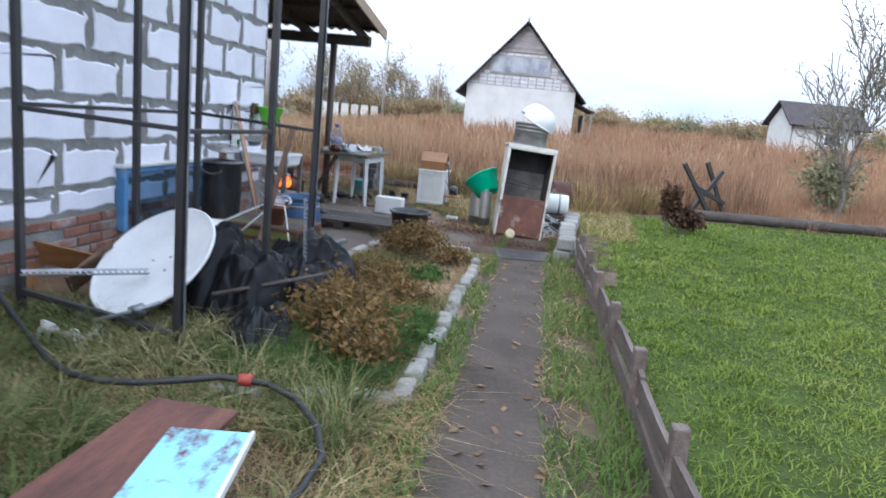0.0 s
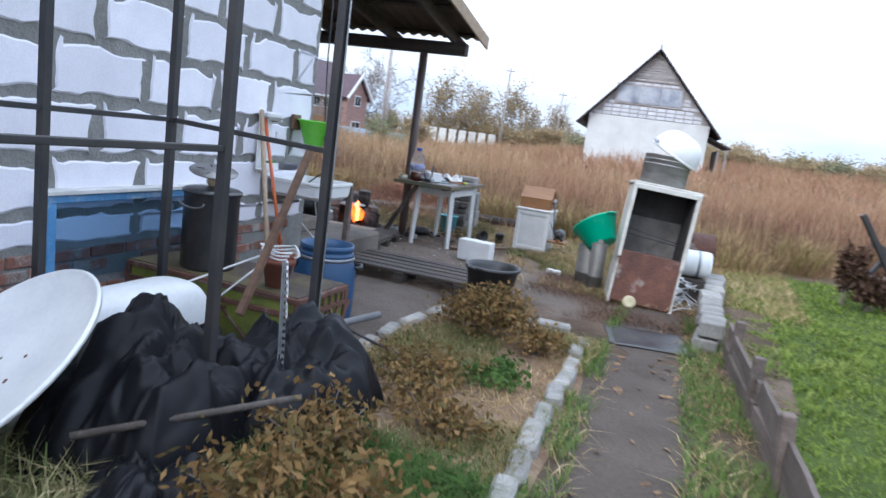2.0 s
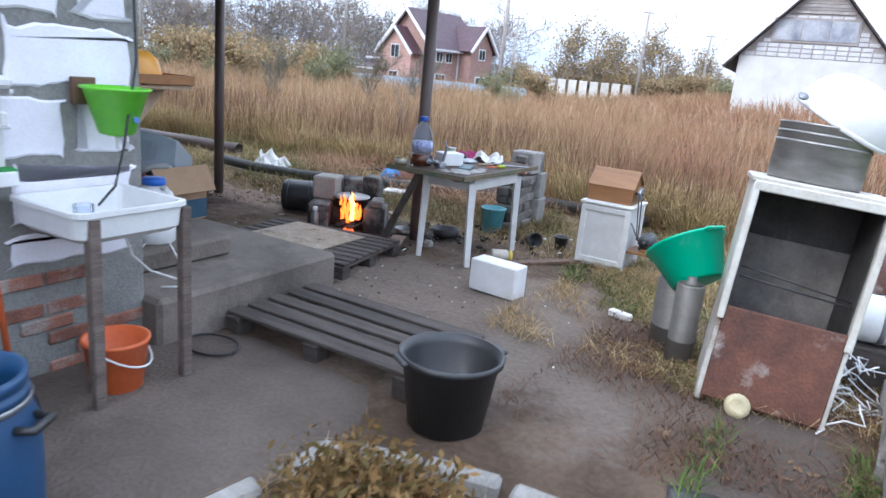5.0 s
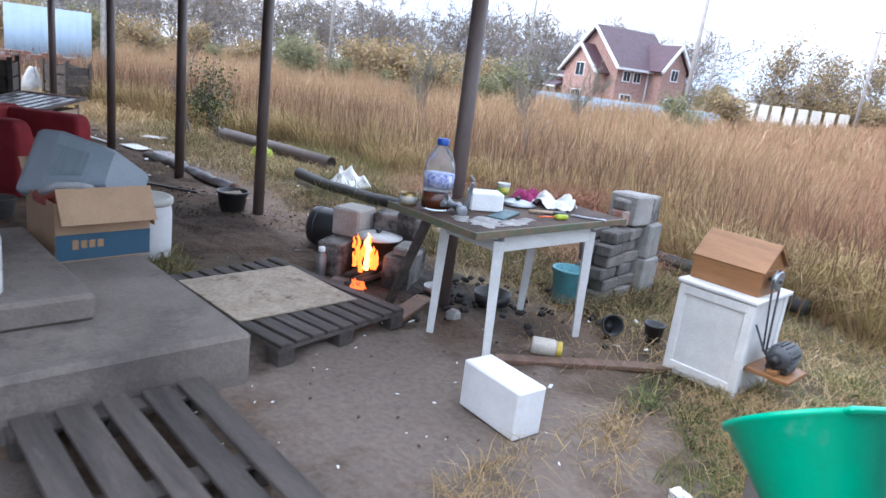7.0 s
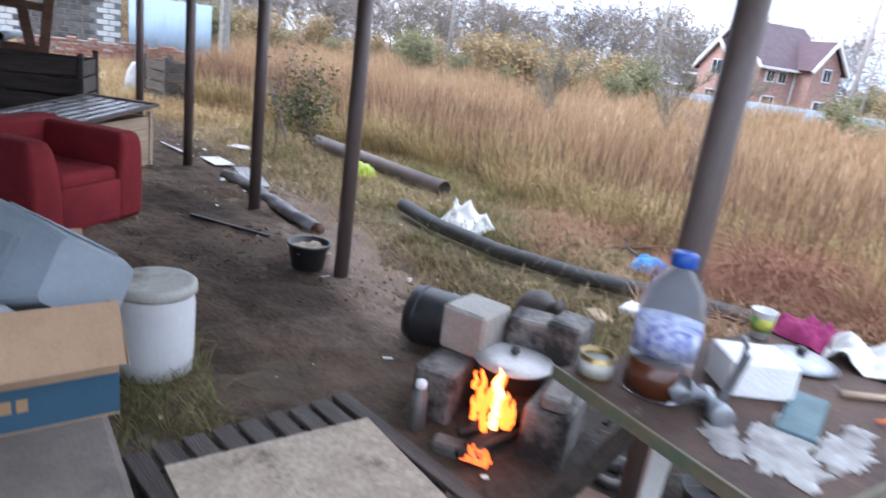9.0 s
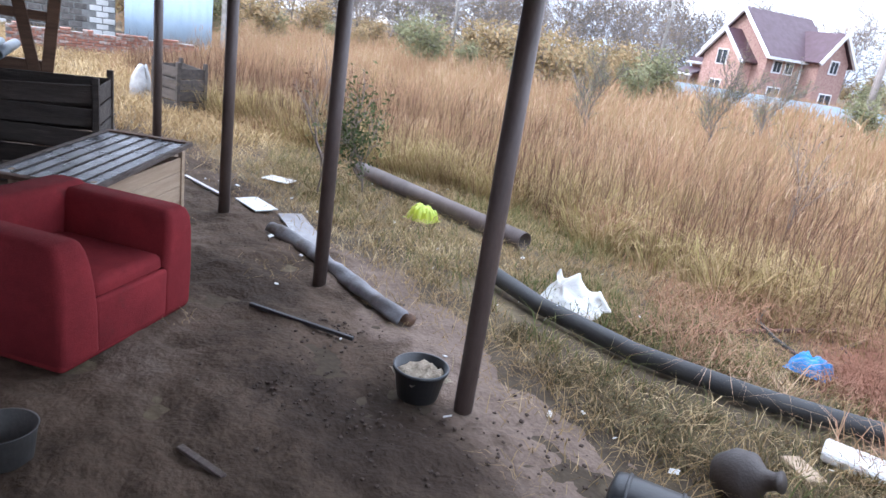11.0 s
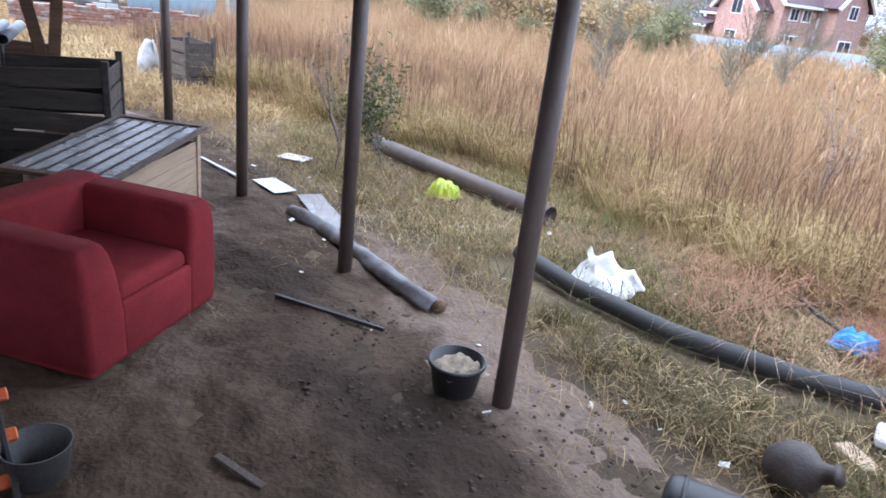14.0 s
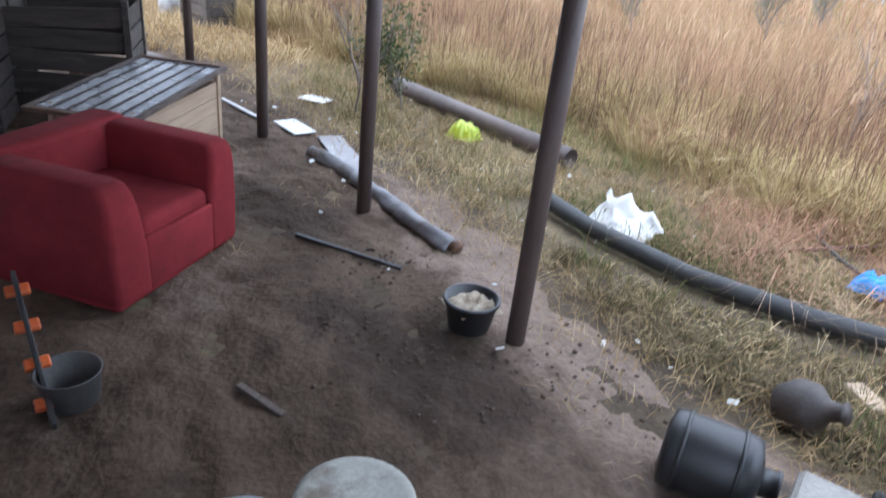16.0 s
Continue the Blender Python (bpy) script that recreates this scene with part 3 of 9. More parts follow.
EARTH_EDGE = [(-14.5, 10.2), (-12.0, 10.35), (-9.5, 10.65), (-7.5, 10.85), (-6.2, 10.72), (-5.2, 10.95), (-3.6, 11.1), (-2.2, 10.9), (-0.6, 10.6), (0.6, 9.8)]


def earth(u, v):
    """The trodden yard, from the house out to an uneven edge."""
    x = -14.5 + 15.1 * u
    far = np.interp(x, [p[0] for p in EARTH_EDGE], [p[1] for p in EARTH_EDGE]) + 0.35 * noise.noise(Vector((x * 1.1, 3, 0))) + 0.15 * noise.noise(Vector((x * 4, 8, 0)))
    near = 6.6 if x > -3.3 else 7.2
    y = near + (far - near) * v
    e = max(0.0, (v - 0.9) / 0.1)
    h = 0.035 * noise.fractal(Vector((x * 1.6, y * 1.6, 0)), 0.7, 2.0, 5) + 0.016 * noise.noise(Vector((x * 9, y * 9, 5))) + 0.014 * noise.noise(Vector((x * 4, y * 4, 2)))
    return (x, y, (0.012 + h * (0.55 if x > -3.6 else 1.0)) * (1 - e) - 0.02 * e)


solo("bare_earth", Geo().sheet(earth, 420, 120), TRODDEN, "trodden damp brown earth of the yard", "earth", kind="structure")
solo("concrete_yard", blob(-2.72, 6.3, 0.78, 1.36, 0.05, radians(3.4), 9, 60, 0.03, 16, 0.004), PATH_EARTH, "smooth grey concrete yard beside the house", "paving", kind="structure")


def strip(pts, half, z, seed, lump=0.006):
    g = Geo()
    pts = [Vector((x, y, 0)) for x, y in pts]
    fine = []
    for a, b in zip(pts, pts[1:]):
        for k in range(14):
            fine.append(a.lerp(b, k / 14))
    fine.append(pts[-1])
    n = len(fine) - 1

    def fn(u, v):
        p = fine[min(int(round(v * n)), n)]
        w = half * (1 + 0.22 * noise.noise(Vector((p.y * 1.7, seed + (3 if u > 0.5 else 0), 0))))
        x = p.x + (u - 0.5) * 2 * w
        e = abs(u - 0.5) * 2
        return (x, p.y, z * (1 - e**6) - 0.004 * e**6 + lump * noise.noise(Vector((x * 3, p.y * 3, seed))) * (1 - e**4))

    return g.sheet(fn, 10, n)


LAWN_SOIL = mat("lawn_soil", (0.070, 0.095, 0.027), (0.045, 0.062, 0.02), 2.0, 40, 0.97, bump=0.5, vary=0.2, spec=0.05)
solo("lawn_ground", Geo().sheet(lambda u, v: (np.interp(-2 + 15 * v, [-2, 7.6, 7.7, 13], [1.10, 0.22, 0.16, 0.16]) + 12 * u, -2 + np.interp(u, [0, 0.2, 0.5, 1.0], [14.7, 15.4, 16.5, 17.2]) * v, 0.0), 12, 20), LAWN_SOIL, "soil of the green lawn", "lawn", kind="structure")
solo("garden_path", strip([(0.05, -1.5), (-0.03, 1.0), (-0.09, 2.5), (-0.22, 4.5), (-0.33, 6.2), (-0.42, 7.6), (-0.5, 8.7)], 0.34, 0.020, 2), PATH_EARTH, "packed grey earth garden path", "path", kind="structure")
solo("flower_bed", blob(-1.28, 5.0, 0.66, 2.05, 0.03, radians(2), 11, 80, 0.04, 24, 0.03), BED_SOIL, "brown straw-littered flower bed soil", "bed", kind="structure")


# ---------------------------------------------------------------- house wall, slab and canopy
wall_east = solo("wall_east", Geo().box(0.40, 12.0, 3.15, pose(-0.208, -6.0, 1.575), 0.01), MORTAR, "unplastered block wall with smeared grey mortar", "wall", HOUSE, kind="structure")
solo("wall_north", Geo().box(9.6, 0.40, 3.15, pose(-5.21, -0.21, 1.575), 0.01), AAC, "pale block wall behind the step", "wall", HOUSE, kind="structure")
solo("house_roof", Geo().box(10.6, 13.0, 0.14, pose(-5.0, -6.1, 3.24), 0.01), ROOF_DARK, "dark flat edge of the house roof", "roof", HOUSE, kind="structure")


def ragged(w, h, seed, t=0.009):
    """A block's face with mortar-smeared, uneven edges; it lies in the plane x = 0."""
    g = Geo()
    pts = []
    per = 2 * (w + h)
    n = 44
    for k in range(n):
        s = per * k / n
        if s < w:
            y, z, nx, nz = s, 0, 0, 1
        elif s < w + h:
            y, z, nx, nz = w, s - w, -1, 0
        elif s < 2 * w + h:
            y, z, nx, nz = w - (s - w - h), h, 0, -1
        else:
            y, z, nx, nz = 0, h - (s - 2 * w - h), 1, 0
        q = Vector((y * 9, z * 9, seed * 7.3))
        d = 0.017 + 0.042 * max(0, noise.noise(q * 0.55) + 0.25) + 0.010 * noise.noise(q * 2.4)
        if nz == -1:
            d *= 1.35
        if nz == 1:
            d *= 0.8
        pts.append((y + nx * d, z + nz * d))
    cx, cz = w / 2, h / 2
    front = [(t, y, z) for y, z in pts]
    back = [(0, y + 0.010 * (1 if y > cx else -1), z + 0.010 * (1 if z > cz else -1)) for y, z in pts]
    fs = [tuple(range(n))]
    for i in range(n):
        j = (i + 1) % n
        fs.append((i, n + i, n + j, j))
    return g.add(front + back, fs).mesh("block", AAC)


BLOCK_FACES = [ragged(0.60, 0.28, k) for k in range(14)]
HALF_FACES = [ragged(0.30, 0.28, 40 + k) for k in range(6)]
THIN_FACES = [ragged(0.60, 0.17, 60 + k, 0.008) for k in range(4)]


def piece(me, parent, m, name="block"):
    ob = bpy.data.objects.new(name, me)
    scene.collection.objects.link(ob)
    ob.parent = parent
    ob.matrix_basis = m
    return ob


rb = random.Random(5)
for row in range(8):
    z = 0.745 + 0.303 * row
    y = -0.02 - (0.34 if row % 2 else 0.0)
    if row % 2:
        piece(rb.choice(HALF_FACES), wall_east, pose(-0.006, y + 0.02, z))
    while y > -9.5:
        y -= 0.645
        piece(rb.choice(BLOCK_FACES), wall_east, pose(-0.006, y + 0.02, z))
y = -0.03
while y > -9.5:
    y -= 0.645
    piece(rb.choice(THIN_FACES), wall_east, pose(-0.006, y, 0.555))
BRICK_FACE = [Geo().box(0.016, 0.243, 0.062, None, 0.006).mesh("brick", RED_BRICK) for k in range(1)]
for row in range(7):
    y = -0.14 - (0.125 if row % 2 else 0)
    while y > -7.6:
        if rb.random() > 0.34:
            piece(BRICK_FACE[0], wall_east, pose(-0.001 + rb.uniform(-0.004, 0.004), y, 0.055 + row * 0.074, rb.uniform(-1, 1), 0, 0), "brick")
        y -= 0.256

# concrete slab and step before the house
solo("concrete_slab", Geo().box(1.72, 1.44, 0.30, pose(-0.73, 0.70, 0.142), 0.025), CONCRETE, "stained grey concrete porch slab", "slab", HOUSE, kind="structure")
solo("concrete_step", Geo().box(1.26, 0.86, 0.13, pose(-0.93, 0.44, 0.356), 0.02), CONCRETE, "worn grey concrete doorstep", "step", HOUSE, kind="structure")


def canopy_post(x, y, name="canopy_post"):
    t = solo(name, Geo().lathe([(0.052, -0.02), (0.052, 2.42)], None, 20), POST_STEEL, "brown painted steel pipe post on bare earth", "post", HOUSE @ pose(x, y, 0), group="canopy posts")
    return t


for px, py in ((-0.27, 3.07), (-3.03, 3.18), (-4.89, 3.18), (-6.77, 3.05), (-9.32, 3.02)):
    canopy_post(px, py)
canopy = thing("canopy_roof", "dark timber canopy with corrugated sheet roof", "roof", HOUSE, kind="structure")
part("beam", Geo().box(11.0, 0.14, 0.15, pose(-5.2, 3.06, 2.47), 0.006), DARK_WOOD, canopy)
for k in range(13):
    rx = 0.15 - 0.88 * k
    part("rafter", Geo().box(0.05, 3.5, 0.14, pose(rx, 1.72, 2.79, -9.0, 0, 0), 0.004), DARK_WOOD, canopy)
for k in range(4):
    part("batten", Geo().box(11.1, 0.09, 0.03, pose(-5.2, 3.15 - 0.95 * k, 2.665 + 0.15 * k, -9.0, 0, 0), 0.003), DARK_WOOD, canopy)
part("corrugated_sheet", Geo().sheet(lambda u, v: (0.42 - 11.3 * u, 3.42 - 3.45 * v, 2.66 + 0.546 * v + 0.016 * math.sin(u * 11.3 * 2 * math.pi / 0.15)), 600, 2, 0.003), ROOF_SHEET, canopy)
part("barge_board", Geo().box(0.025, 3.55, 0.15, pose(0.44, 1.70, 2.90, -9.0, 0, 0), 0.003), PALE_WOOD, canopy, "pale raw barge board")


# ---------------------------------------------------------------- kerbs and low fence
KERB_MESH = []
for k in range(5):
    rk = random.Random(70 + k)
    g = Geo().box(0.10, rk.uniform(0.25, 0.31), 0.13, None, 0.016)
    g.v = [tuple(c + 0.007 * noise.noise(Vector(p) * 14 + Vector((k, 0, 0))) for c in p) for p in g.v]
    KERB_MESH.append(g.mesh("kerb_block", KERB))


def kerb_run(name, pts, step, seed, label):
    t = thing(name, label, "kerb", kind="structure")
    rk = random.Random(seed)
    for (x0, y0), (x1, y1) in zip(pts, pts[1:]):
        L = math.hypot(x1 - x0, y1 - y0)
        for k in range(int(L / step)):
            s = (k + 0.5) / int(L / step)
            a = math.degrees(math.atan2(y1 - y0, x1 - x0)) - 90
            piece(rk.choice(KERB_MESH), t, pose(x0 + (x1 - x0) * s + rk.uniform(-0.012, 0.012), y0 + (y1 - y0) * s, 0.014 + rk.uniform(-0.022, 0.014), rk.uniform(-6, 6), rk.uniform(-8, 8), a + rk.uniform(-7, 7)), "kerb_block")
    return t


kerb_run("bed_kerb_path", [(-0.60, 3.05), (-0.83, 7.12)], 0.30, 1, "pale concrete kerb blocks along the path")
kerb_run("bed_kerb_yard", [(-1.93, 4.1), (-1.99, 5.6), (-2.03, 6.3), (-1.94, 7.05)], 0.29, 2, "pale concrete kerb blocks along the yard")
kerb_run("bed_kerb_far", [(-1.9, 7.06), (-0.95, 7.26)], 0.31, 3, "pale concrete kerb blocks at the bed's far end")
kerb_run("bed_kerb_near", [(-1.5, 2.78), (-0.58, 3.1)], 0.30, 4, "half-buried concrete kerb blocks at the bed's near end")

low_wall = thing("block_border", "low stacked border of pale concrete blocks", "border", kind="structure")
rk = random.Random(8)
STACK = Geo().box(0.19, 0.385, 0.125, None, 0.012).mesh("stacked_block", KERB)
for k in range(7):
    for h in range(2):
        piece(STACK, low_wall, pose(0.03 + rk.uniform(-0.025, 0.025), 7.77 + 0.395 * k, 0.06 + 0.13 * h, rk.uniform(-2, 2), 0, rk.uniform(-4, 4)), "stacked_block")

lf = thing("board_fence", "low weathered grey board fence along the path", "fence")
for k in range(6):
    y0 = -0.9 + 1.42 * k
    xm = 0.80 - 0.093 * (y0 + 0.7 - 0.9)
    for h in range(2):
        g = Geo()
        sag = 0.02 * math.sin(k * 2.1 + h)

        def plank(u, v, k=k, h=h, sag=sag):
            a = 0.003 * noise.noise(Vector((u * 9, k, h))) + sag * math.sin(u * 3.1)
            return (a, 1.40 * (u - 0.5), 0.128 * (v - 0.5) + 0.008 * noise.noise(Vector((u * 4, k + 3, h + v))))

        g.sheet(plank, 14, 2, 0.026, False)
        part("plank", g, GREY_WOOD, lf, "", pose(xm + 0.012 * h, y0 + 0.7, 0.075 + 0.135 * h, rk.uniform(-1.2, 1.2), rk.uniform(-4, 4), 5.3 + rk.uniform(-1, 1)))
for k in range(9):
    y0 = -0.2 + 0.93 * k
    part("fence_post", Geo().box(0.065, 0.07, 0.42, None, 0.006), GREY_WOOD, lf, "", pose(0.875 - 0.093 * (y0 - 0.0) - 0.0, y0, 0.17, rk.uniform(-3, 3), rk.uniform(-5, 5), 5))


# ---------------------------------------------------------------- steel rack by the wall
def square_bar(a, b, w=0.035, g=None):
    a, b = Vector(a), Vector(b)
    m = Matrix.Translation((a + b) / 2) @ (b - a).to_track_quat("Z", "Y").to_matrix().to_4x4()
    return (g or Geo()).box(w, w, (b - a).length, m, 0.003)


def angle_bar(a, b, w=0.04, turn=0.0):
    """Perforated angle: two thin legs with rows of raised rivet-like slots."""
    a, b = Vector(a), Vector(b)
    L = (b - a).length
    m = Matrix.Translation(a) @ (b - a).to_track_quat("Z", "Y").to_matrix().to_4x4() @ pose(0, 0, 0, 0, 0, turn)
    g = Geo()
    n = max(2, int(L / 0.03))
    for leg in (0, 1):
        q = m @ pose(0, 0, 0, 0, 0, 90 * leg)
        for x0, x1 in ((0, 0.012), (0.024, w)):
            g.box(x1 - x0, 0.003, L, q @ pose((x0 + x1) / 2, 0, L / 2), 0.0005)
        for k in range(n):
            g.box(0.012, 0.003, 0.014, q @ pose(0.018, 0, (k + 0.5) * L / n), 0.0003)
    return g


rack = thing("steel_rack", "black square-tube steel rack frame beside the wall", "rack")
RX, RY = (-2.90, -1.90), (3.20, 4.20, 4.95)
for x in RX:
    for yy in RY:
        part("upright", square_bar((x, yy, 0.0), (x, yy, 2.9), 0.042), BLACK_STEEL, rack)
part("rail", square_bar((-2.90, 3.22, 1.29), (-2.90, 4.93, 1.29), 0.026), BLACK_STEEL, rack)
part("rail", square_bar((-1.90, 3.22, 1.24), (-1.90, 4.18, 1.24), 0.026), BLACK_STEEL, rack)
part("rail", square_bar((-2.88, 3.20, 1.27), (-1.92, 3.20, 1.25), 0.026), BLACK_STEEL, rack)
part("rail", square_bar((-2.88, 4.95, 1.29), (-1.92, 4.95, 1.25), 0.026), BLACK_STEEL, rack)
part("rail", square_bar((-2.88, 3.20, 0.24), (-1.92, 3.20, 0.14), 0.034), BLACK_STEEL, rack)
part("angle_bar", angle_bar((-1.874, 3.225, 0.0), (-1.874, 3.225, 2.9), 0.034, 20), GALV, rack, "galvanised perforated angle bar")
part("angle_bar", angle_bar((-1.874, 4.972, 0.05), (-1.874, 4.972, 2.9), 0.030, 20), GALV, rack, "galvanised perforated angle bar")
part("angle_bar", angle_bar((-1.70, 4.42, 0.0), (-1.74, 4.42, 0.80), 0.025, 30), GALV, rack, "galvanised perforated angle bar")
part("angle_bar", angle_bar((-2.86, 3.16, 0.34), (-2.30, 3.50, 0.36), 0.04, 60), GALV, rack, "galvanised perforated angle bar")

dish = thing("satellite_dish", "white weathered satellite dish leaning in the rack", "dish", look((-2.33, 3.585, 0.445), (-2.33 - 0.18, 3.585 - 0.60, 0.445 + 0.78)) @ pose(0, 0, 0, 0, 180, -18) @ Matrix.Diagonal((1.0, 1.0, 1.0, 1)))
dr = [(0.40 * k / 12, 0.075 * (k / 12) ** 2) for k in range(13)]
g = Geo()
g.lathe([(r, -z) for r, z in dr[1:]] + [(0.412, -0.070), (0.415, -0.085), (0.405, -0.092)] + [(r, -z - 0.012) for r, z in dr[:0:-1]], None, 48, closed=False)
g.v = [(x * 0.93, y * 1.06, -z - 0.09) for x, y, z in g.v]
g.f = [q[::-1] for q in g.f]
part("reflector", g, WHITE_PLASTIC, dish)
for bx, by in ((-0.07, 0.05), (0.05, 0.07), (-0.05, -0.06), (0.06, -0.04)):
    part("bolt", Geo().lathe([(0.02, 0), (0.02, 0.008), (0.008, 0.014)], pose(bx, by, -0.088), 8), RUST, dish)
part("feed_arm", Geo().tube([(-0.30, -0.34, -0.02), (-0.27, -0.44, 0.01), (-0.10, -0.50, 0.03), (0.14, -0.46, 0.05), (0.24, -0.36, 0.0)], 0.012, 8), GALV, dish)
part("feed_horn", Geo().lathe([(0.03, 0), (0.034, 0.05), (0.02, 0.055), (0.02, 0.10), (0.026, 0.105)], pose(0.17, -0.44, 0.04, 40, 20, 0) @ Matrix.Diagonal((0.7, 0.7, 0.7, 1)), 14), GALV, dish)
part("bracket", Geo().box(0.09, 0.06, 0.05, pose(0.13, -0.43, 0.02, 0, 0, 20), 0.006), GALV, dish)

tub = thing("white_bath", "upturned long white plastic tub behind the dish", "tub", pose(-2.55, 4.30, 0.0, 0, 0, 2) @ Matrix.Diagonal((0.85, 1, 0.92, 1)))
g = Geo()


def tub_shape(u, v):
    a = math.pi * v
    x = 0.19 * math.copysign(abs(math.cos(a)) ** 0.55, math.cos(a))
    z = 0.57 * math.sin(a) ** 0.4
    e = (abs(u - 0.5) * 2) ** 8
    return (x * (1 - 0.25 * e), (u - 0.5) * 1.15, z * (1 - 0.35 * e))


part("shell", g.sheet(tub_shape, 24, 20), WHITE_PLASTIC, tub)
for s in (-1, 1):
    part("end_panel", Geo().box(0.26, 0.02, 0.36, pose(0, s * 0.565, 0.18), 0.02), WHITE_PLASTIC, tub)


def heap(cx, cy, rx, ry, h, seed, rot=0.0, n=46):
    """A crumpled film draped over something."""
    def fn(u, v):
        x, y = 2 * u - 1, 2 * v - 1
        r = min(1.0, math.hypot(x, y))
        k = 1 - r**2.2
        q = Vector((x * 1.5, y * 1.5, seed))
        fold = abs(noise.noise(Vector((x * 3.1 + y * 2.3, (y - x) * 0.9, seed)))) * 0.30 + 0.08 * abs(noise.noise(q * 4.5))
        px, py = x * rx * (1 + 0.25 * noise.noise(q)), y * ry * (1 + 0.25 * noise.noise(q + Vector((5, 0, 0))))
        ca, sa = math.cos(rot), math.sin(rot)
        return (cx + px * ca - py * sa, cy + px * sa + py * ca, max(0.004, h * (max(k, 0) ** 0.55) * (0.85 + 0.5 * noise.noise(q * 1.3)) + fold * (0.20 if k > 0.03 else 0.06)))
    return Geo().sheet(fn, n, n)


def draped(cx, cy, rx, ry, h, seed, rot=0.0, n=90, comb=1.3):
    """Stiff black film thrown over a pile: sharp folds run down from the top and bunch at the foot."""
    ca, sa = math.cos(rot), math.sin(rot)

    def fn(u, v):
        x, y = 2 * u - 1, 2 * v - 1
        r = min(1.0, max(abs(x), abs(y)) * 0.45 + math.hypot(x, y) * 0.55)
        a = math.atan2(y, x)
        way = Vector((comb * math.cos(a), comb * math.sin(a), seed + 0.7 * r))
        ridge = (1 - min(1.0, abs(noise.noise(way)) * 2.2)) ** 1.5
        fine = (1 - min(1.0, abs(noise.noise(way * 2.3 + Vector((4, 0, r * 1.5)))) * 2.8)) ** 2
        crush = abs(noise.noise(Vector((x * 3.4 + y, y * 2.6 - x, seed))))
        k = max(0.0, 1 - r**2.6) ** 0.6
        out = 1 + 0.22 * noise.noise(way * 0.6) + 0.10 * ridge * r
        px, py = x * rx * out, y * ry * out
        z = h * k * (0.80 + 0.45 * noise.noise(Vector((x * 1.6, y * 1.6, seed)))) + (0.13 * ridge + 0.035 * fine) * (0.3 + r) * (1 - r**6) * h * 2 + 0.16 * crush * h
        return (cx + px * ca - py * sa, cy + px * sa + py * ca, max(0.006, z))

    return Geo().sheet(fn, n, n)


film = thing("black_film_heap", "crumpled black plastic film over a pile", "plastic film")
part("sheet", draped(-1.84, 4.62, 0.40, 0.46, 0.46, 4.1), BLACK_FILM, film)
part("sheet", draped(-2.02, 4.12, 0.36, 0.46, 0.50, 9.3), BLACK_FILM, film)
part("sheet", draped(-1.66, 3.66, 0.20, 0.42, 0.22, 2.2, 0.5), BLACK_FILM, film)
part("sheet", draped(-1.52, 4.42, 0.20, 0.30, 0.16, 6.4, -0.4), BLACK_FILM, film)
solo("dark_branch", Geo().tube([(0, -0.40, 0), (0, 0.38, 0.02)], 0.014, 7), DARK_WOOD, "dark weathered branch on the film heap", "branch", pose(-1.68, 3.90, 0.30, 4, 8, -38))
wood_scrap = thing("wooden_tray", "broken brown wooden tray against the wall", "tray", pose(-2.95, 3.62, 0.0, 0, 0, 25))
part("side", Geo().box(0.5, 0.018, 0.16, pose(0, 0.15, 0.30, 20, 12, 0), 0.003), VARNISHED, wood_scrap)
part("side", Geo().box(0.02, 0.36, 0.16, pose(-0.2, 0.0, 0.20, 0, -25, 0), 0.003), VARNISHED, wood_scrap)
part("bottom", Geo().box(0.46, 0.36, 0.012, pose(0.0, 0.0, 0.13, 24, 10, 0), 0.002), OLD_WOOD, wood_scrap)
part("side", Geo().box(0.34, 0.02, 0.2, pose(0.16, -0.1, 0.32, 35, -35, 40), 0.003), OLD_WOOD, wood_scrap)

# basement window with a blue frame
win = thing("window_1", "blue-framed low window with brick seen in its pane", "window", HOUSE @ pose(0.0, -2.00, 0.0), kind="structure")
part("window_frame", Geo().box(0.07, 1.30, 0.045, pose(0.03, 0, 0.82), 0.004).box(0.07, 0.05, 0.44, pose(0.03, -0.62, 0.58), 0.004).box(0.07, 0.05, 0.44, pose(0.03, 0.62, 0.58), 0.004), WINDOW_BLUE, win)
# the glass colour itself carries the blue of the reflected sky
part("pane", Geo().box(0.008, 1.19, 0.44, pose(0.028, 0, 0.585), 0.001), clear("sky_tinted_pane", (0.62, 0.78, 0.93), 0.08, 1.25), win)
part("sill", Geo().box(0.09, 1.36, 0.025, pose(0.04, 0, 0.855), 0.004), WHITE_PAINT, win, "flaking sill board")

# olive crate with braced sides
crate = thing("metal_crate", "olive green metal crate with rusty braced edges", "crate", pose(-2.68, 5.34, 0.0, 0, 0, 1.5))
CX, CY, CZ = 1.20, 0.54, 0.43
part("body", Geo().box(CX - 0.02, CY - 0.02, CZ - 0.03, pose(0, 0, CZ / 2), 0.004), GREEN_PAINT, crate)
g = Geo()
for sx in (-1, 1):
    for sy in (-1, 1):
        g.box(0.035, 0.035, CZ, pose(sx * (CX / 2 - 0.012), sy * (CY / 2 - 0.012), CZ / 2), 0.003)
for z in (0.02, CZ - 0.015, CZ - 0.10):
    for s in (-1, 1):
        g.box(CX, 0.03, 0.03, pose(0, s * (CY / 2 - 0.008), z), 0.003)
        g.box(0.03, CY, 0.03, pose(s * (CX / 2 - 0.008), 0, z), 0.003)
part("edge_frame", g, RUST, crate, "rusty brown angle-iron frame")
for k in range(4):
    for s in (-1, 1):
        part("brace", Geo().box(0.012, 0.014, 0.40, pose(CX / 2 + 0.002, -0.19 + 0.125 * k, 0.17, s * 38, 0, 0), 0.002), RUST, crate)
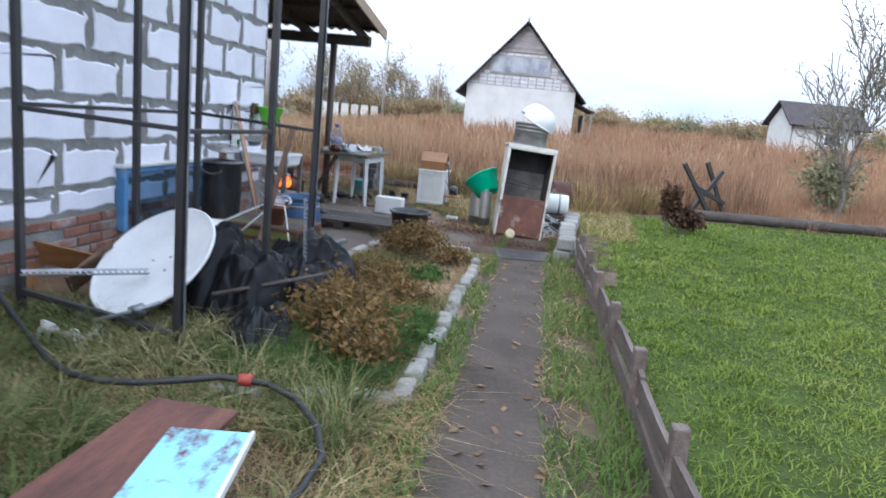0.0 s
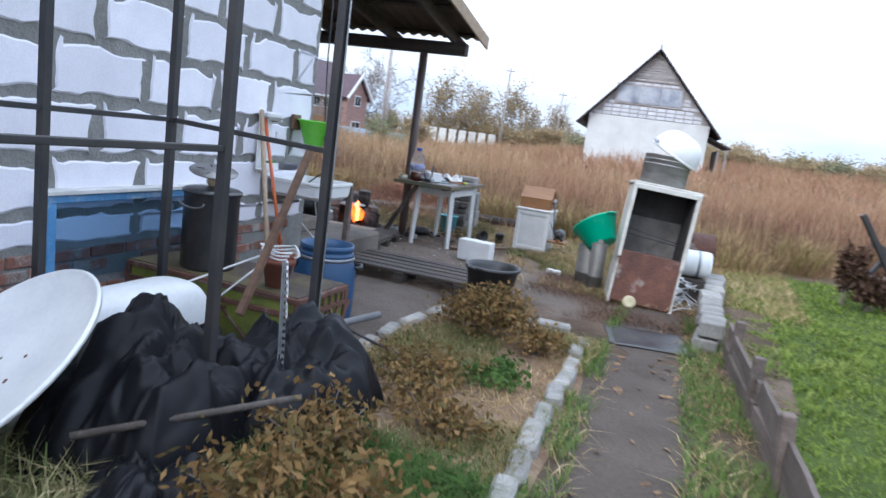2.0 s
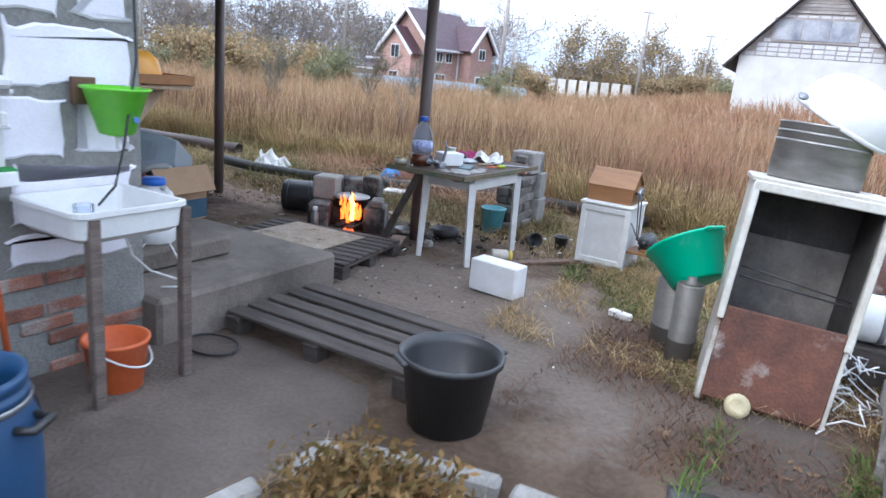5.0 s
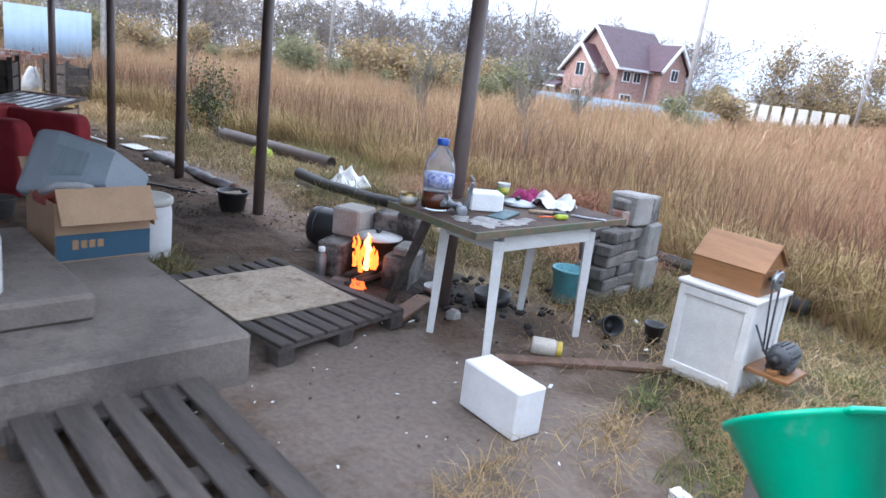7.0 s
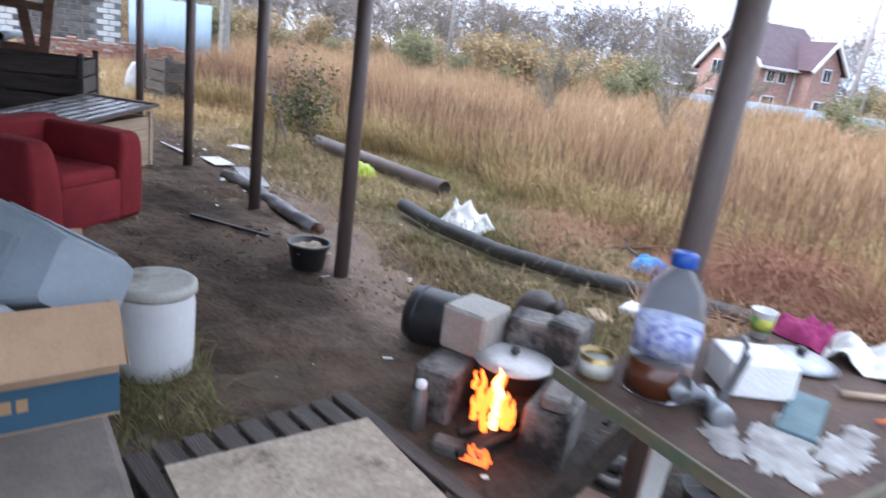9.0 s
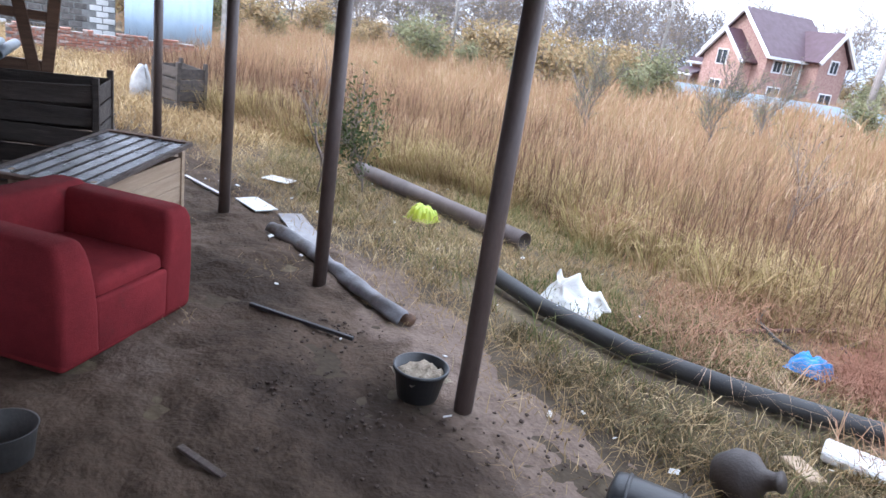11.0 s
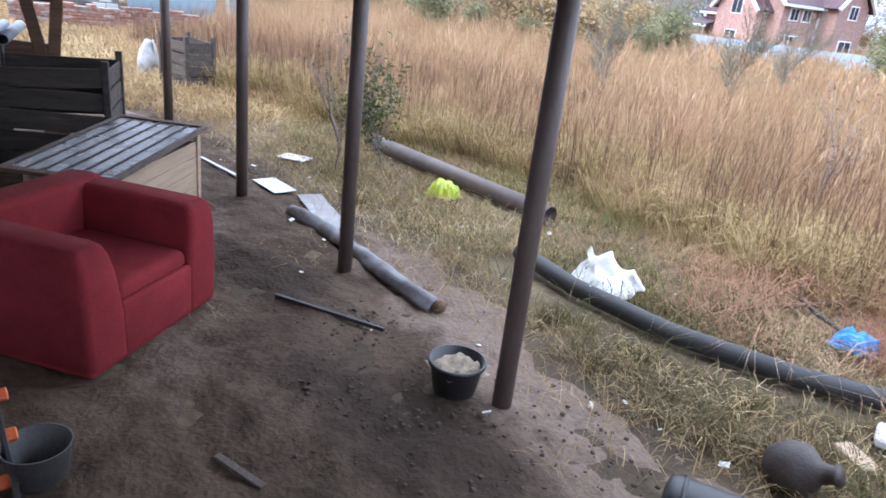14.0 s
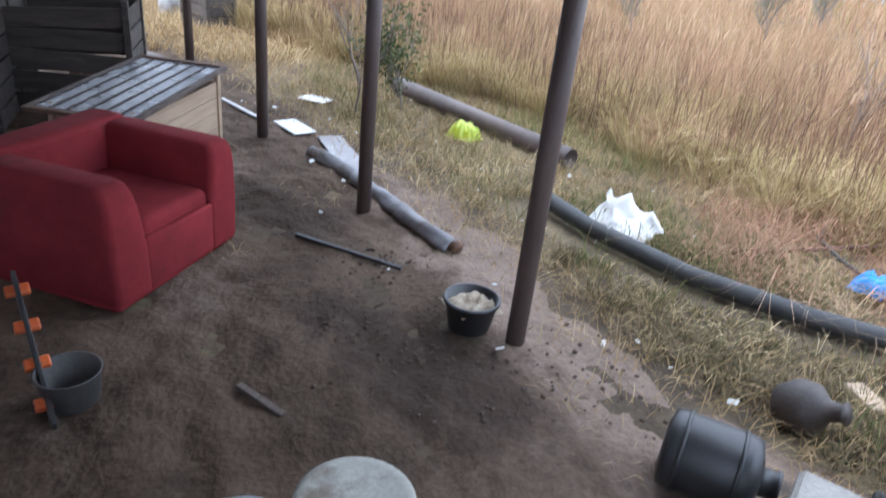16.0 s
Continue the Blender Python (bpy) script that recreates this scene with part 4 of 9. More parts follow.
for k in range(7):
    part("slat", Geo().box(0.010, 0.016, 0.07, pose(CX / 2 + 0.003, -0.22 + 0.072 * k, 0.37), 0.002), RUST, crate)
for k in range(5):
    part("brace", Geo().box(0.34, 0.014, 0.012, pose(-0.44 + 0.22 * k, -CY / 2 - 0.002, 0.19, 0, 40 if k % 2 else -40, 0), 0.002), RUST, crate)
part("lid", Geo().box(CX - 0.03, CY - 0.03, 0.012, pose(0, 0, CZ + 0.002), 0.002), mat("rusted_olive_lid", (0.13, 0.115, 0.04), (0.10, 0.065, 0.04), 4, 50, 0.7, bump=0.3, vary=0.15, stain=(0.06, 0.042, 0.035), stain_at=0.52), crate)

tank = thing("stock_pot", "tall smoke-darkened aluminium pot on the crate", "pot", pose(-2.86, 5.27, 0.44))
part("body", Geo().lathe([(0.155, 0), (0.16, 0.01), (0.16, 0.44), (0.166, 0.445), (0.166, 0.455)], None, 40), ALU_DARK, tank)
part("lid", Geo().lathe([(0.172, 0.445), (0.172, 0.462), (0.15, 0.475), (0.0, 0.49)], None, 40), ALU_DARK, tank)
part("knob", Geo().lathe([(0.02, 0.48), (0.036, 0.50), (0.03, 0.52), (0.038, 0.54), (0.022, 0.556)], None, 18), PALE_WOOD, tank, "turned wooden knob")
part("strainer", Geo().lathe([(0.0, 0), (0.135, 0.004), (0.14, 0.012), (0.0, 0.016)], pose(-0.005, 0, 0.565, 8, 10, 0), 32), STAINLESS, tank, "tilted perforated steel disc")
for k in range(5):
    a = 2 * math.pi * k / 5
    part("slot", Geo().box(0.045, 0.010, 0.002, None, 0.0005), BLACK_STEEL, tank, "", pose(-0.005, 0, 0.583, 8, 10, 0) @ pose(0.075 * math.cos(a), 0.075 * math.sin(a), 0, 0, 0, math.degrees(a)))
part("handle", Geo().tube([(0.09 * math.cos(a), -0.164 - 0.006, 0.40 + 0.035 * math.sin(a)) for a in np.linspace(math.pi, 2 * math.pi, 9)], 0.006, 6), STAINLESS, tank)

pot = thing("clay_flowerpot", "red-brown clay flowerpot standing on the crate", "flowerpot", pose(-2.32, 5.22, 0.44))
part("body", Geo().lathe([(0.062, 0), (0.085, 0.13), (0.095, 0.13), (0.098, 0.165), (0.088, 0.165), (0.08, 0.12), (0.0, 0.11)], None, 28), mat("terracotta", (0.25, 0.085, 0.05), (0.19, 0.065, 0.04), 5, 60, 0.8, bump=0.2), pot)
cord = Geo()
rc = random.Random(3)
for k in range(3):
    cord.tube([(0.10 * math.cos(a) * (1 + 0.2 * math.sin(3 * a + k)), 0.09 * math.sin(a), 0.18 + 0.02 * k + 0.012 * math.sin(2 * a)) for a in np.linspace(0, 5.9, 26)], 0.006, 6)
cord.tube([(-0.05, -0.08, 0.18), (-0.18, -0.20, 0.10), (-0.30, -0.36, 0.02), (-0.42, -0.40, -0.1), (-0.40, -0.28, -0.2), (-0.2, -0.22, -0.06), (0.0, -0.12, 0.16)], 0.006, 6)
cord.tube([(0.09, -0.05, 0.17), (0.14, -0.10, 0.05), (0.2, -0.17, -0.1), (0.24, -0.2, -0.22)], 0.006, 6)
solo("cord_coil", cord, WHITE_PLASTIC, "loose coil of white cord round the flowerpot", "cord", pose(-2.32, 5.22, 0.44))
solo("leaning_batten", square_bar((-2.28, 4.86, 0.35), (-2.30, 5.40, 1.22), 0.036), OLD_WOOD, "brown wooden batten leaning on the crate", "batten")
solo("grey_pipe_offcut", Geo().tube([(-2.05, 5.02, 0.26), (-1.84, 5.60, 0.30)], 0.022, 14), mat("grey_pipe", (0.13, 0.13, 0.135), None, 6, 60, 0.5, bump=0.1), "grey plastic pipe lying across the crate's front", "pipe")
solo("threaded_rod", Geo().tube([(-2.02, 5.38, 0.26), (-1.62, 5.66, 0.05)], 0.009, 8), BLACK_STEEL, "thin dark steel rod leaning on the kerb", "rod")

barrel = thing("blue_barrel", "blue plastic drum with white clamp ring, open top", "barrel", pose(-2.40, 5.86, 0.01))
part("body", Geo().lathe([(0.165, 0), (0.185, 0.015), (0.20, 0.10), (0.205, 0.30), (0.20, 0.44), (0.178, 0.50), (0.172, 0.52), (0.178, 0.53), (0.178, 0.545), (0.168, 0.55), (0.17, 0.565), (0.176, 0.57), (0.176, 0.60), (0.162, 0.60), (0.16, 0.52), (0.18, 0.44), (0.18, 0.10), (0.0, 0.06)], None, 40), BLUE_PLASTIC, barrel)
part("clamp_ring", Geo().lathe([(0.180, 0.503), (0.186, 0.508), (0.186, 0.522), (0.180, 0.527)], None, 40, closed=True), GALV, barrel)
part("water", Geo().lathe([(0.0, 0.40), (0.179, 0.401)], None, 32), clear("dark_water", (0.05, 0.08, 0.09), 0.02, 1.33, 0.3), barrel)
for s in (-1, 1):
    part("handle", Geo().tube([(s * 0.185, -0.05, 0.46), (s * 0.235, -0.045, 0.46), (s * 0.24, 0.045, 0.46), (s * 0.185, 0.05, 0.46)], 0.014, 8), BLACK_PLASTIC, barrel, "black handle", pose(0, 0, 0, 0, 0, 35))

# wash place at the wall
sink = thing("wash_sink", "white sink basin on two wooden posts at the wall", "sink", HOUSE @ pose(0.0, 0.0, 0.0))
g = Geo()
sx0, sx1, sy0, sy1 = 0.02, 0.53, -0.68, -0.14


def rounded(x0, x1, y0, y1, z, r, n=5):
    out = []
    for cx, cy, a0 in ((x1 - r, y1 - r, 0), (x0 + r, y1 - r, 90), (x0 + r, y0 + r, 180), (x1 - r, y0 + r, 270)):
        for k in range(n):
            a = radians(a0 + 90 * k / (n - 1))
            out.append((cx + r * math.cos(a), cy + r * math.sin(a), z))
    return out


def loops(rings, cap=(True, True)):
    g = Geo()
    n = len(rings[0])
    vs = [p for ring in rings for p in ring]
    fs = [(j * n + i, j * n + (i + 1) % n, (j + 1) * n + (i + 1) % n, (j + 1) * n + i) for j in range(len(rings) - 1) for i in range(n)]
    if cap[0]:
        fs.append(tuple(range(n))[::-1])
    if cap[1]:
        fs.append(tuple(range((len(rings) - 1) * n, len(rings) * n)))
    return g.add(vs, fs, None, False)


part("basin", loops([rounded(sx0 + 0.05, sx1 - 0.05, sy0 + 0.05, sy1 - 0.05, 0.775, 0.05), rounded(sx0 + 0.02, sx1 - 0.02, sy0 + 0.02, sy1 - 0.02, 0.80, 0.06), rounded(sx0 + 0.012, sx1 - 0.012, sy0 + 0.012, sy1 - 0.012, 0.885, 0.06), rounded(sx0, sx1, sy0, sy1, 0.89, 0.06), rounded(sx0, sx1, sy0, sy1, 0.91, 0.06), rounded(sx0 + 0.025, sx1 - 0.025, sy0 + 0.025, sy1 - 0.025, 0.91, 0.05), rounded(sx0 + 0.05, sx1 - 0.05, sy0 + 0.05, sy1 - 0.05, 0.80, 0.05)]), WHITE_PLASTIC, sink)
for yy in (-0.60, -0.16):
    part("leg", Geo().box(0.045, 0.05, 0.88, pose(0.50, yy, 0.44, 0, 0, 0), 0.004), GREY_WOOD, sink)
part("drain_hose", Geo().tube([(0.25, -0.30, 0.77), (0.26, -0.26, 0.62), (0.20, -0.12, 0.50), (0.24, 0.0, 0.44)], 0.006, 8), WHITE_PLASTIC, sink)
cup = solo("glass_jar", Geo().lathe([(0.035, 0), (0.042, 0.01), (0.042, 0.06), (0.038, 0.06), (0.038, 0.012), (0, 0.01)], None, 20), BOTTLE, "clear glass jar in the sink", "jar", HOUSE @ pose(0.16, -0.42, 0.802))
holder = thing("wall_rack", "white plastic wall organiser with a green sponge tray", "organiser", HOUSE @ pose(0.0, -0.75, 0.0))
part("back_panel", Geo().box(0.012, 0.17, 0.46, pose(0.022, 0, 1.17), 0.005), WHITE_PLASTIC, holder)
part("top_shelf", Geo().box(0.10, 0.19, 0.05, pose(0.065, 0, 1.375), 0.015), WHITE_PLASTIC, holder)
part("shelf", Geo().box(0.09, 0.16, 0.02, pose(0.06, 0, 1.20), 0.006).box(0.02, 0.03, 0.06, pose(0.10, 0.05, 1.23), 0.006), WHITE_PLASTIC, holder)
part("tray", Geo().box(0.10, 0.18, 0.015, pose(0.065, 0, 0.965), 0.005).box(0.012, 0.18, 0.06, pose(0.11, 0, 0.99), 0.004), WHITE_PLASTIC, holder)
part("sponge", Geo().box(0.07, 0.09, 0.055, pose(0.06, 0.06, 1.002), 0.012), mat("green_sponge", (0.03, 0.22, 0.05), None, 20, 90, 0.9, bump=0.6), holder, "green scouring sponge")
part("hook", Geo().tube([(0.03, 0.085, 1.33), (0.10, 0.085, 1.33), (0.11, 0.085, 1.345)], 0.008, 8), WHITE_PLASTIC, holder)
wash = thing("hand_wash_bucket", "lime green wall-hung wash bucket with a push valve", "wash bucket", HOUSE @ pose(0.165, -0.25, 1.16))
part("bucket", Geo().lathe([(0.04, 0.0), (0.075, 0.012), (0.135, 0.20), (0.148, 0.205), (0.148, 0.215), (0.130, 0.215), (0.072, 0.025), (0.0, 0.02)], None, 36), LIME_PLASTIC, wash)
part("valve", Geo().lathe([(0.008, -0.06), (0.008, 0.0)], None, 10), WHITE_PLASTIC, wash)
part("label_patch", Geo().box(0.004, 0.035, 0.03, pose(0.098, 0.03, 0.08, 0, -17, 15), 0.001), mat("blue_label", (0.05, 0.16, 0.4), None, 30, 80, 0.5, bump=0), wash, "small blue label")
part("hanger", Geo().box(0.03, 0.11, 0.12, pose(-0.148, -0.06, 0.185), 0.004), OLD_WOOD, wash, "dark wooden hanging board")
obucket = thing("orange_bucket", "orange plastic bucket with white handle under the sink", "bucket", HOUSE @ pose(0.36, -0.42, 0.02))
part("pail", Geo().lathe([(0.10, 0), (0.105, 0.005), (0.138, 0.25), (0.146, 0.255), (0.146, 0.27), (0.13, 0.27), (0.1, 0.02), (0, 0.015)], None, 32), ORANGE_PLASTIC, obucket)
part("bail", Geo().tube([(0.0 + 0.148 * math.cos(a), 0.148 * math.sin(a), 0.24 - 0.09 * math.sin(a)) for a in np.linspace(0, math.pi, 13)], 0.005, 6), WHITE_PLASTIC, obucket, "", pose(0, 0, 0, 0, 0, -60))
shov = thing("shovel", "shovel with worn wooden handle leaning on the wall", "shovel")
part("handle", Geo().tube([(-2.72, 5.70, 0.30), (-3.31, 6.25, 1.40)], 0.017, 10), PALE_WOOD, shov)
part("blade", Geo().box(0.10, 0.016, 0.22, pose(-2.66, 5.65, 0.17, 30, -28, 40), 0.01), BLACK_STEEL, shov)
mop = thing("mop", "mop with orange handle leaning on the wall", "mop")
part("handle", Geo().tube([(-3.02, 6.26, 0.34), (-3.32, 6.30, 1.38)], 0.013, 10), ORANGE_PLASTIC, mop)
part("head", Geo().lathe([(0.02, 0.06), (0.035, 0.0), (0.05, -0.04), (0.06, -0.26), (0.0, -0.28)], pose(-3.0, 6.255, 0.30, 6, -16, 0), 12), BLACK_PLASTIC, mop)
solo("hanging_cable", Geo().tube([(-3.26, 6.98, 2.45), (-3.25, 6.97, 1.9), (-3.22, 6.96, 1.5), (-3.10, 6.82, 1.15), (-3.05, 6.74, 0.97), (-3.2, 6.75, 0.86)], 0.006, 6), RUBBER, "thin black cable hanging at the wall's corner", "cable")
solo("wire_hoop", Geo().tube([(0.16 * math.cos(a), 0.12 * math.sin(a), 0.012) for a in np.linspace(0, 2 * math.pi, 33)], 0.007, 6), RUBBER, "black wire hoop lying on the ground", "hoop", pose(-3.10, 7.28, 0.05, 0, 0, 0))

shelf = thing("wall_shelf", "raw plywood corner shelf on the house corner", "shelf", HOUSE)
part("board", Geo().box(0.62, 0.42, 0.022, pose(-0.46, 0.22, 1.36), 0.002), PALE_WOOD, shelf)
part("front_edge", Geo().box(0.62, 0.03, 0.05, pose(-0.46, 0.435, 1.40), 0.003), VARNISHED, shelf)
part("front_edge", Geo().box(0.03, 0.42, 0.05, pose(-0.145, 0.22, 1.40), 0.003), VARNISHED, shelf)
part("bracket", Geo().box(0.40, 0.02, 0.30, pose(-0.46, 0.012, 1.20), 0.003), PALE_WOOD, shelf)
br = Geo()
br.add([(-0.30, 0.0, 1.345), (-0.30, 0.36, 1.345), (-0.30, 0.0, 0.95), (-0.28, 0.0, 1.345), (-0.28, 0.36, 1.345), (-0.28, 0.0, 0.95)], [(0, 1, 2), (3, 5, 4), (0, 3, 4, 1), (1, 4, 5, 2), (2, 5, 3, 0)])
part("bracket", br, PALE_WOOD, shelf)
helm = thing("hard_hat", "orange hard hat lying on the shelf", "helmet", HOUSE @ pose(-0.40, 0.27, 1.385))
part("shell", Geo().lathe([(0.125, 0.0), (0.128, 0.012), (0.122, 0.05), (0.10, 0.115), (0.06, 0.148), (0.0, 0.158)], None, 32), HELMET, helm)
part("peak", Geo().sheet(lambda u, v: ((0.115 + 0.085 * v) * math.cos((u - 0.5) * 1.9), (0.115 + 0.06 * v) * math.sin((u - 0.5) * 1.9), 0.012 - 0.012 * v), 14, 3, 0.004), HELMET, helm, "", pose(0, 0, 0, 0, 0, 65))

jerry = thing("milk_can", "translucent white plastic can with blue lid", "canister", HOUSE @ pose(-0.48, 0.42, 0.42))
part("body", Geo().lathe([(0.105, 0), (0.118, 0.012), (0.12, 0.10), (0.115, 0.11), (0.12, 0.12), (0.12, 0.25), (0.105, 0.30), (0.07, 0.335), (0.06, 0.345), (0.06, 0.36)], None, 32), WHITE_PLASTIC, jerry)
part("lid", Geo().lathe([(0.066, 0.352), (0.068, 0.355), (0.068, 0.385), (0.06, 0.392), (0, 0.392)], None, 28), mat("bright_blue_lid", (0.02, 0.13, 0.55), None, 8, 60, 0.4, bump=0.05), jerry, "blue screw lid")
for s in (-1, 1):
    part("handle", Geo().tube([(s * 0.112, 0, 0.24), (s * 0.125, 0, 0.33), (s * 0.10, 0, 0.345), (s * 0.07, 0, 0.335)], 0.014, 8), WHITE_PLASTIC, jerry)
solo("white_hose", Geo().tube([(-4.25, 7.50, 1.385), (-4.55, 7.58, 1.36), (-4.72, 7.62, 1.24), (-4.69, 7.62, 1.07), (-4.86, 7.62, 0.86), (-5.05, 7.60, 0.70), (-5.1, 7.5, 0.50), (-4.9, 7.42, 0.43)], 0.008, 8), WHITE_PLASTIC, "thin white hose hanging from the shelf", "hose")
solo("cable_loop", Geo().tube([(-4.1, 7.25, 0.43), (-3.80, 7.33, 0.43), (-3.92, 7.46, 0.432), (-3.81, 7.52, 0.43), (-3.66, 7.46, 0.40), (-3.50, 7.41, 0.315), (-3.39, 7.29, 0.308), (-3.45, 7.22, 0.308)], 0.006, 8), WHITE_PLASTIC, "white cable loop lying on the concrete step", "cable")

# ---------------------------------------------------------------- pallets
def pallet(name, label, L, W, n, m):
    """Boards run along x."""
    t = thing(name, label, "pallet", m, group="pallets")
    rp = random.Random(n)
    for k in range(n):
        yy = (k + 0.5) / n * W - W / 2
        part("deck_board", Geo().box(L, W / n * rp.uniform(0.66, 0.80), 0.022, None, 0.004), DARK_WOOD, t, "", pose(rp.uniform(-0.01, 0.01), yy, 0.121, 0, 0, rp.uniform(-0.5, 0.5)))
    for x in (-L / 2 + 0.06, 0, L / 2 - 0.06):
        part("stringer", Geo().box(0.10, W, 0.022, None, 0.004), DARK_WOOD, t, "", pose(x, 0, 0.098))
        for yy in (-W / 2 + 0.06, 0, W / 2 - 0.06):
            part("foot_block", Geo().box(0.10, 0.11, 0.085, None, 0.005), DARK_WOOD, t, "", pose(x, yy, 0.044))
    return t


pallet("pallet", "dark weathered wooden pallet against the slab", 1.30, 0.78, 5, pose(-2.66, 7.93, 0.01, 0, 0, 2))
pallet("pallet", "dark wooden pallet under a chipboard sheet", 1.24, 0.98, 9, pose(-4.18, 9.08, 0.01, 0, 0, 12))
solo("chipboard_sheet", Geo().box(0.74, 0.80, 0.010, None, 0.002), OSB, "stained pale chipboard sheet lying on a pallet", "board", pose(-4.24, 9.04, 0.148, 0, 0, 5))

# white aerated block in the yard
blk = solo("aerated_block", Geo().box(0.39, 0.175, 0.24, None, 0.008), WHITE_BLOCK, "white aerated concrete block standing in the yard", "block", pose(-2.56, 9.415, 0.135, 0, 0, -3))

rim = thing("black_tub", "round black rubber tub standing by the kerb", "tub", pose(-1.76, 7.53, 0.015))
part("tub_wall", Geo().lathe([(0.165, 0), (0.175, 0.006), (0.220, 0.32), (0.240, 0.325), (0.242, 0.35), (0.227, 0.352), (0.205, 0.31), (0.16, 0.02), (0.0, 0.016)], None, 40), BLACK_PLASTIC, rim)
for s in (-1, 1):
    part("handle", Geo().box(0.11, 0.035, 0.02, pose(0, s * 0.25, 0.338), 0.008), BLACK_PLASTIC, rim, "", pose(0, 0, 0, 0, 0, -30))
part("water", Geo().lathe([(0.0, 0.16), (0.19, 0.161)], None, 28), clear("tub_water", (0.04, 0.045, 0.05), 0.03, 1.33, 0.2), rim)

# ---------------------------------------------------------------- table and what lies on it
table = thing("garden_table", "old white-legged table with a worn plywood top", "table", pose(-3.42, 10.24, 0.0, 0, 0, 1.5))
part("tabletop", Geo().box(0.74, 1.36, 0.022, pose(0, 0, 0.785), 0.003), mat("worn_tabletop", (0.085, 0.052, 0.038), (0.045, 0.032, 0.027), 4.5, 60, 0.72, bump=0.25, vary=0.15, spec=0.2, stain=(0.30, 0.265, 0.24), stain_at=0.66), table)
part("edge_strip", Geo().box(0.012, 1.38, 0.04, pose(0.372, 0, 0.782), 0.002).box(0.76, 0.012, 0.04, pose(0, -0.684, 0.782), 0.002), mat("painted_edge", (0.17, 0.11, 0.07), (0.06, 0.10, 0.06), 9, 60, 0.6, bump=0.2), table)
for sx in (-1, 1):
    for sy in (-1, 1):
        g = Geo()
        lx, ly = sx * 0.22, sy * 0.42
        for k in range(1):
            g.tube([(lx * 1.12 + 0.08, ly, 0.0), (lx + 0.08, ly, 0.72)], 0.030, 4, smooth=False, r2=0.042)
        part("leg", g, WHITE_PAINT, table)
part("apron", Geo().box(0.03, 0.80, 0.09, pose(0.30, 0, 0.70), 0.004), WHITE_PAINT, table)
part("apron", Geo().box(0.03, 0.80, 0.09, pose(-0.14, 0, 0.70), 0.004), WHITE_PAINT, table)
part("apron", Geo().box(0.40, 0.03, 0.09, pose(0.08, -0.42, 0.70), 0.004), WHITE_PAINT, table)
part("bearer", Geo().box(0.06, 1.25, 0.035, pose(0.25, 0.02, 0.757), 0.004), DARK_WOOD, table)
part("bearer", Geo().box(0.06, 1.25, 0.035, pose(-0.2, 0.02, 0.757), 0.004), DARK_WOOD, table)
part("strut", square_bar((-0.10, -0.60, 0.76), (-0.58, -0.46, 0.0), 0.045), DARK_WOOD, table, "dark slanting wooden strut")
TT = 0.797
bot = thing("water_bottle", "large clear water bottle, blue cap, rust-brown water below", "bottle", pose(-3.575, 9.74, TT) @ Matrix.Diagonal((0.96, 0.96, 0.90, 1)))
part("body", Geo().lathe([(0.085, 0.0), (0.092, 0.01), (0.092, 0.20), (0.086, 0.21), (0.092, 0.22), (0.092, 0.29), (0.07, 0.355), (0.035, 0.40), (0.028, 0.41), (0.028, 0.43)], None, 32), BOTTLE, bot)
part("cap", Geo().lathe([(0.036, 0.415), (0.037, 0.42), (0.037, 0.45), (0.032, 0.456), (0, 0.456)], None, 24), mat("blue_cap", (0.01, 0.08, 0.42), None, 9, 60, 0.35, bump=0), bot, "blue screw cap")
part("rusty_water", Geo().lathe([(0.0, 0.004), (0.0926, 0.012), (0.0926, 0.115), (0.0, 0.116)], None, 28), mat("rusty_water", (0.085, 0.026, 0.012), None, 5, 40, 0.15, bump=0), bot, "rust-brown water")
part("label_band", Geo().lathe([(0.0935, 0.145), (0.0935, 0.235)], None, 32), mat("bottle_label", (0.025, 0.05, 0.30), (0.62, 0.64, 0.70), 22, 60, 0.5, bump=0), bot, "blue and white paper label")
tin = thing("tin_can", "open brass-coloured tin can on the table", "can", pose(-3.70, 9.63, TT))
part("wall_ring", Geo().lathe([(0.05, 0.0), (0.052, 0.003), (0.052, 0.07), (0.048, 0.07), (0.048, 0.006), (0, 0.004)], None, 28), mat("brass_tin", (0.45, 0.32, 0.13), None, 6, 60, 0.35, 0.8, bump=0.05), tin)
part("label_band", Geo().lathe([(0.0532, 0.012), (0.0532, 0.055)], None, 28), mat("tin_label", (0.48, 0.44, 0.36), (0.30, 0.32, 0.30), 16, 60, 0.6, bump=0), tin)
styro = thing("foam_box", "white polystyrene box on the table", "box", pose(-3.50, 10.06, TT, 0, 0, -30))
part("shell", Geo().box(0.16, 0.20, 0.11, pose(0, 0, 0.056), 0.006), WHITE_BLOCK, styro)
grinder = thing("meat_grinder", "aluminium hand mincer lying on the table", "mincer", pose(-3.42, 9.79, TT, 0, 0, -30) @ Matrix.Diagonal((0.8, 0.8, 0.8, 1)))
part("barrel", Geo().lathe([(0.032, -0.08), (0.036, -0.07), (0.028, -0.06), (0.028, 0.03), (0.04, 0.045), (0.04, 0.085), (0.03, 0.09)], pose(0, 0, 0.04, 90, 0, 90), 22), GALV, grinder)
part("hopper", Geo().lathe([(0.02, 0.0), (0.024, 0.05), (0.048, 0.11), (0.05, 0.115), (0.044, 0.115), (0.0, 0.06)], pose(-0.03, -0.02, 0.05, 70, 0, 20), 22), GALV, grinder)
part("stem", Geo().box(0.03, 0.024, 0.22, pose(-0.02, 0.06, 0.13, -8, 10, 0), 0.006), GALV, grinder)
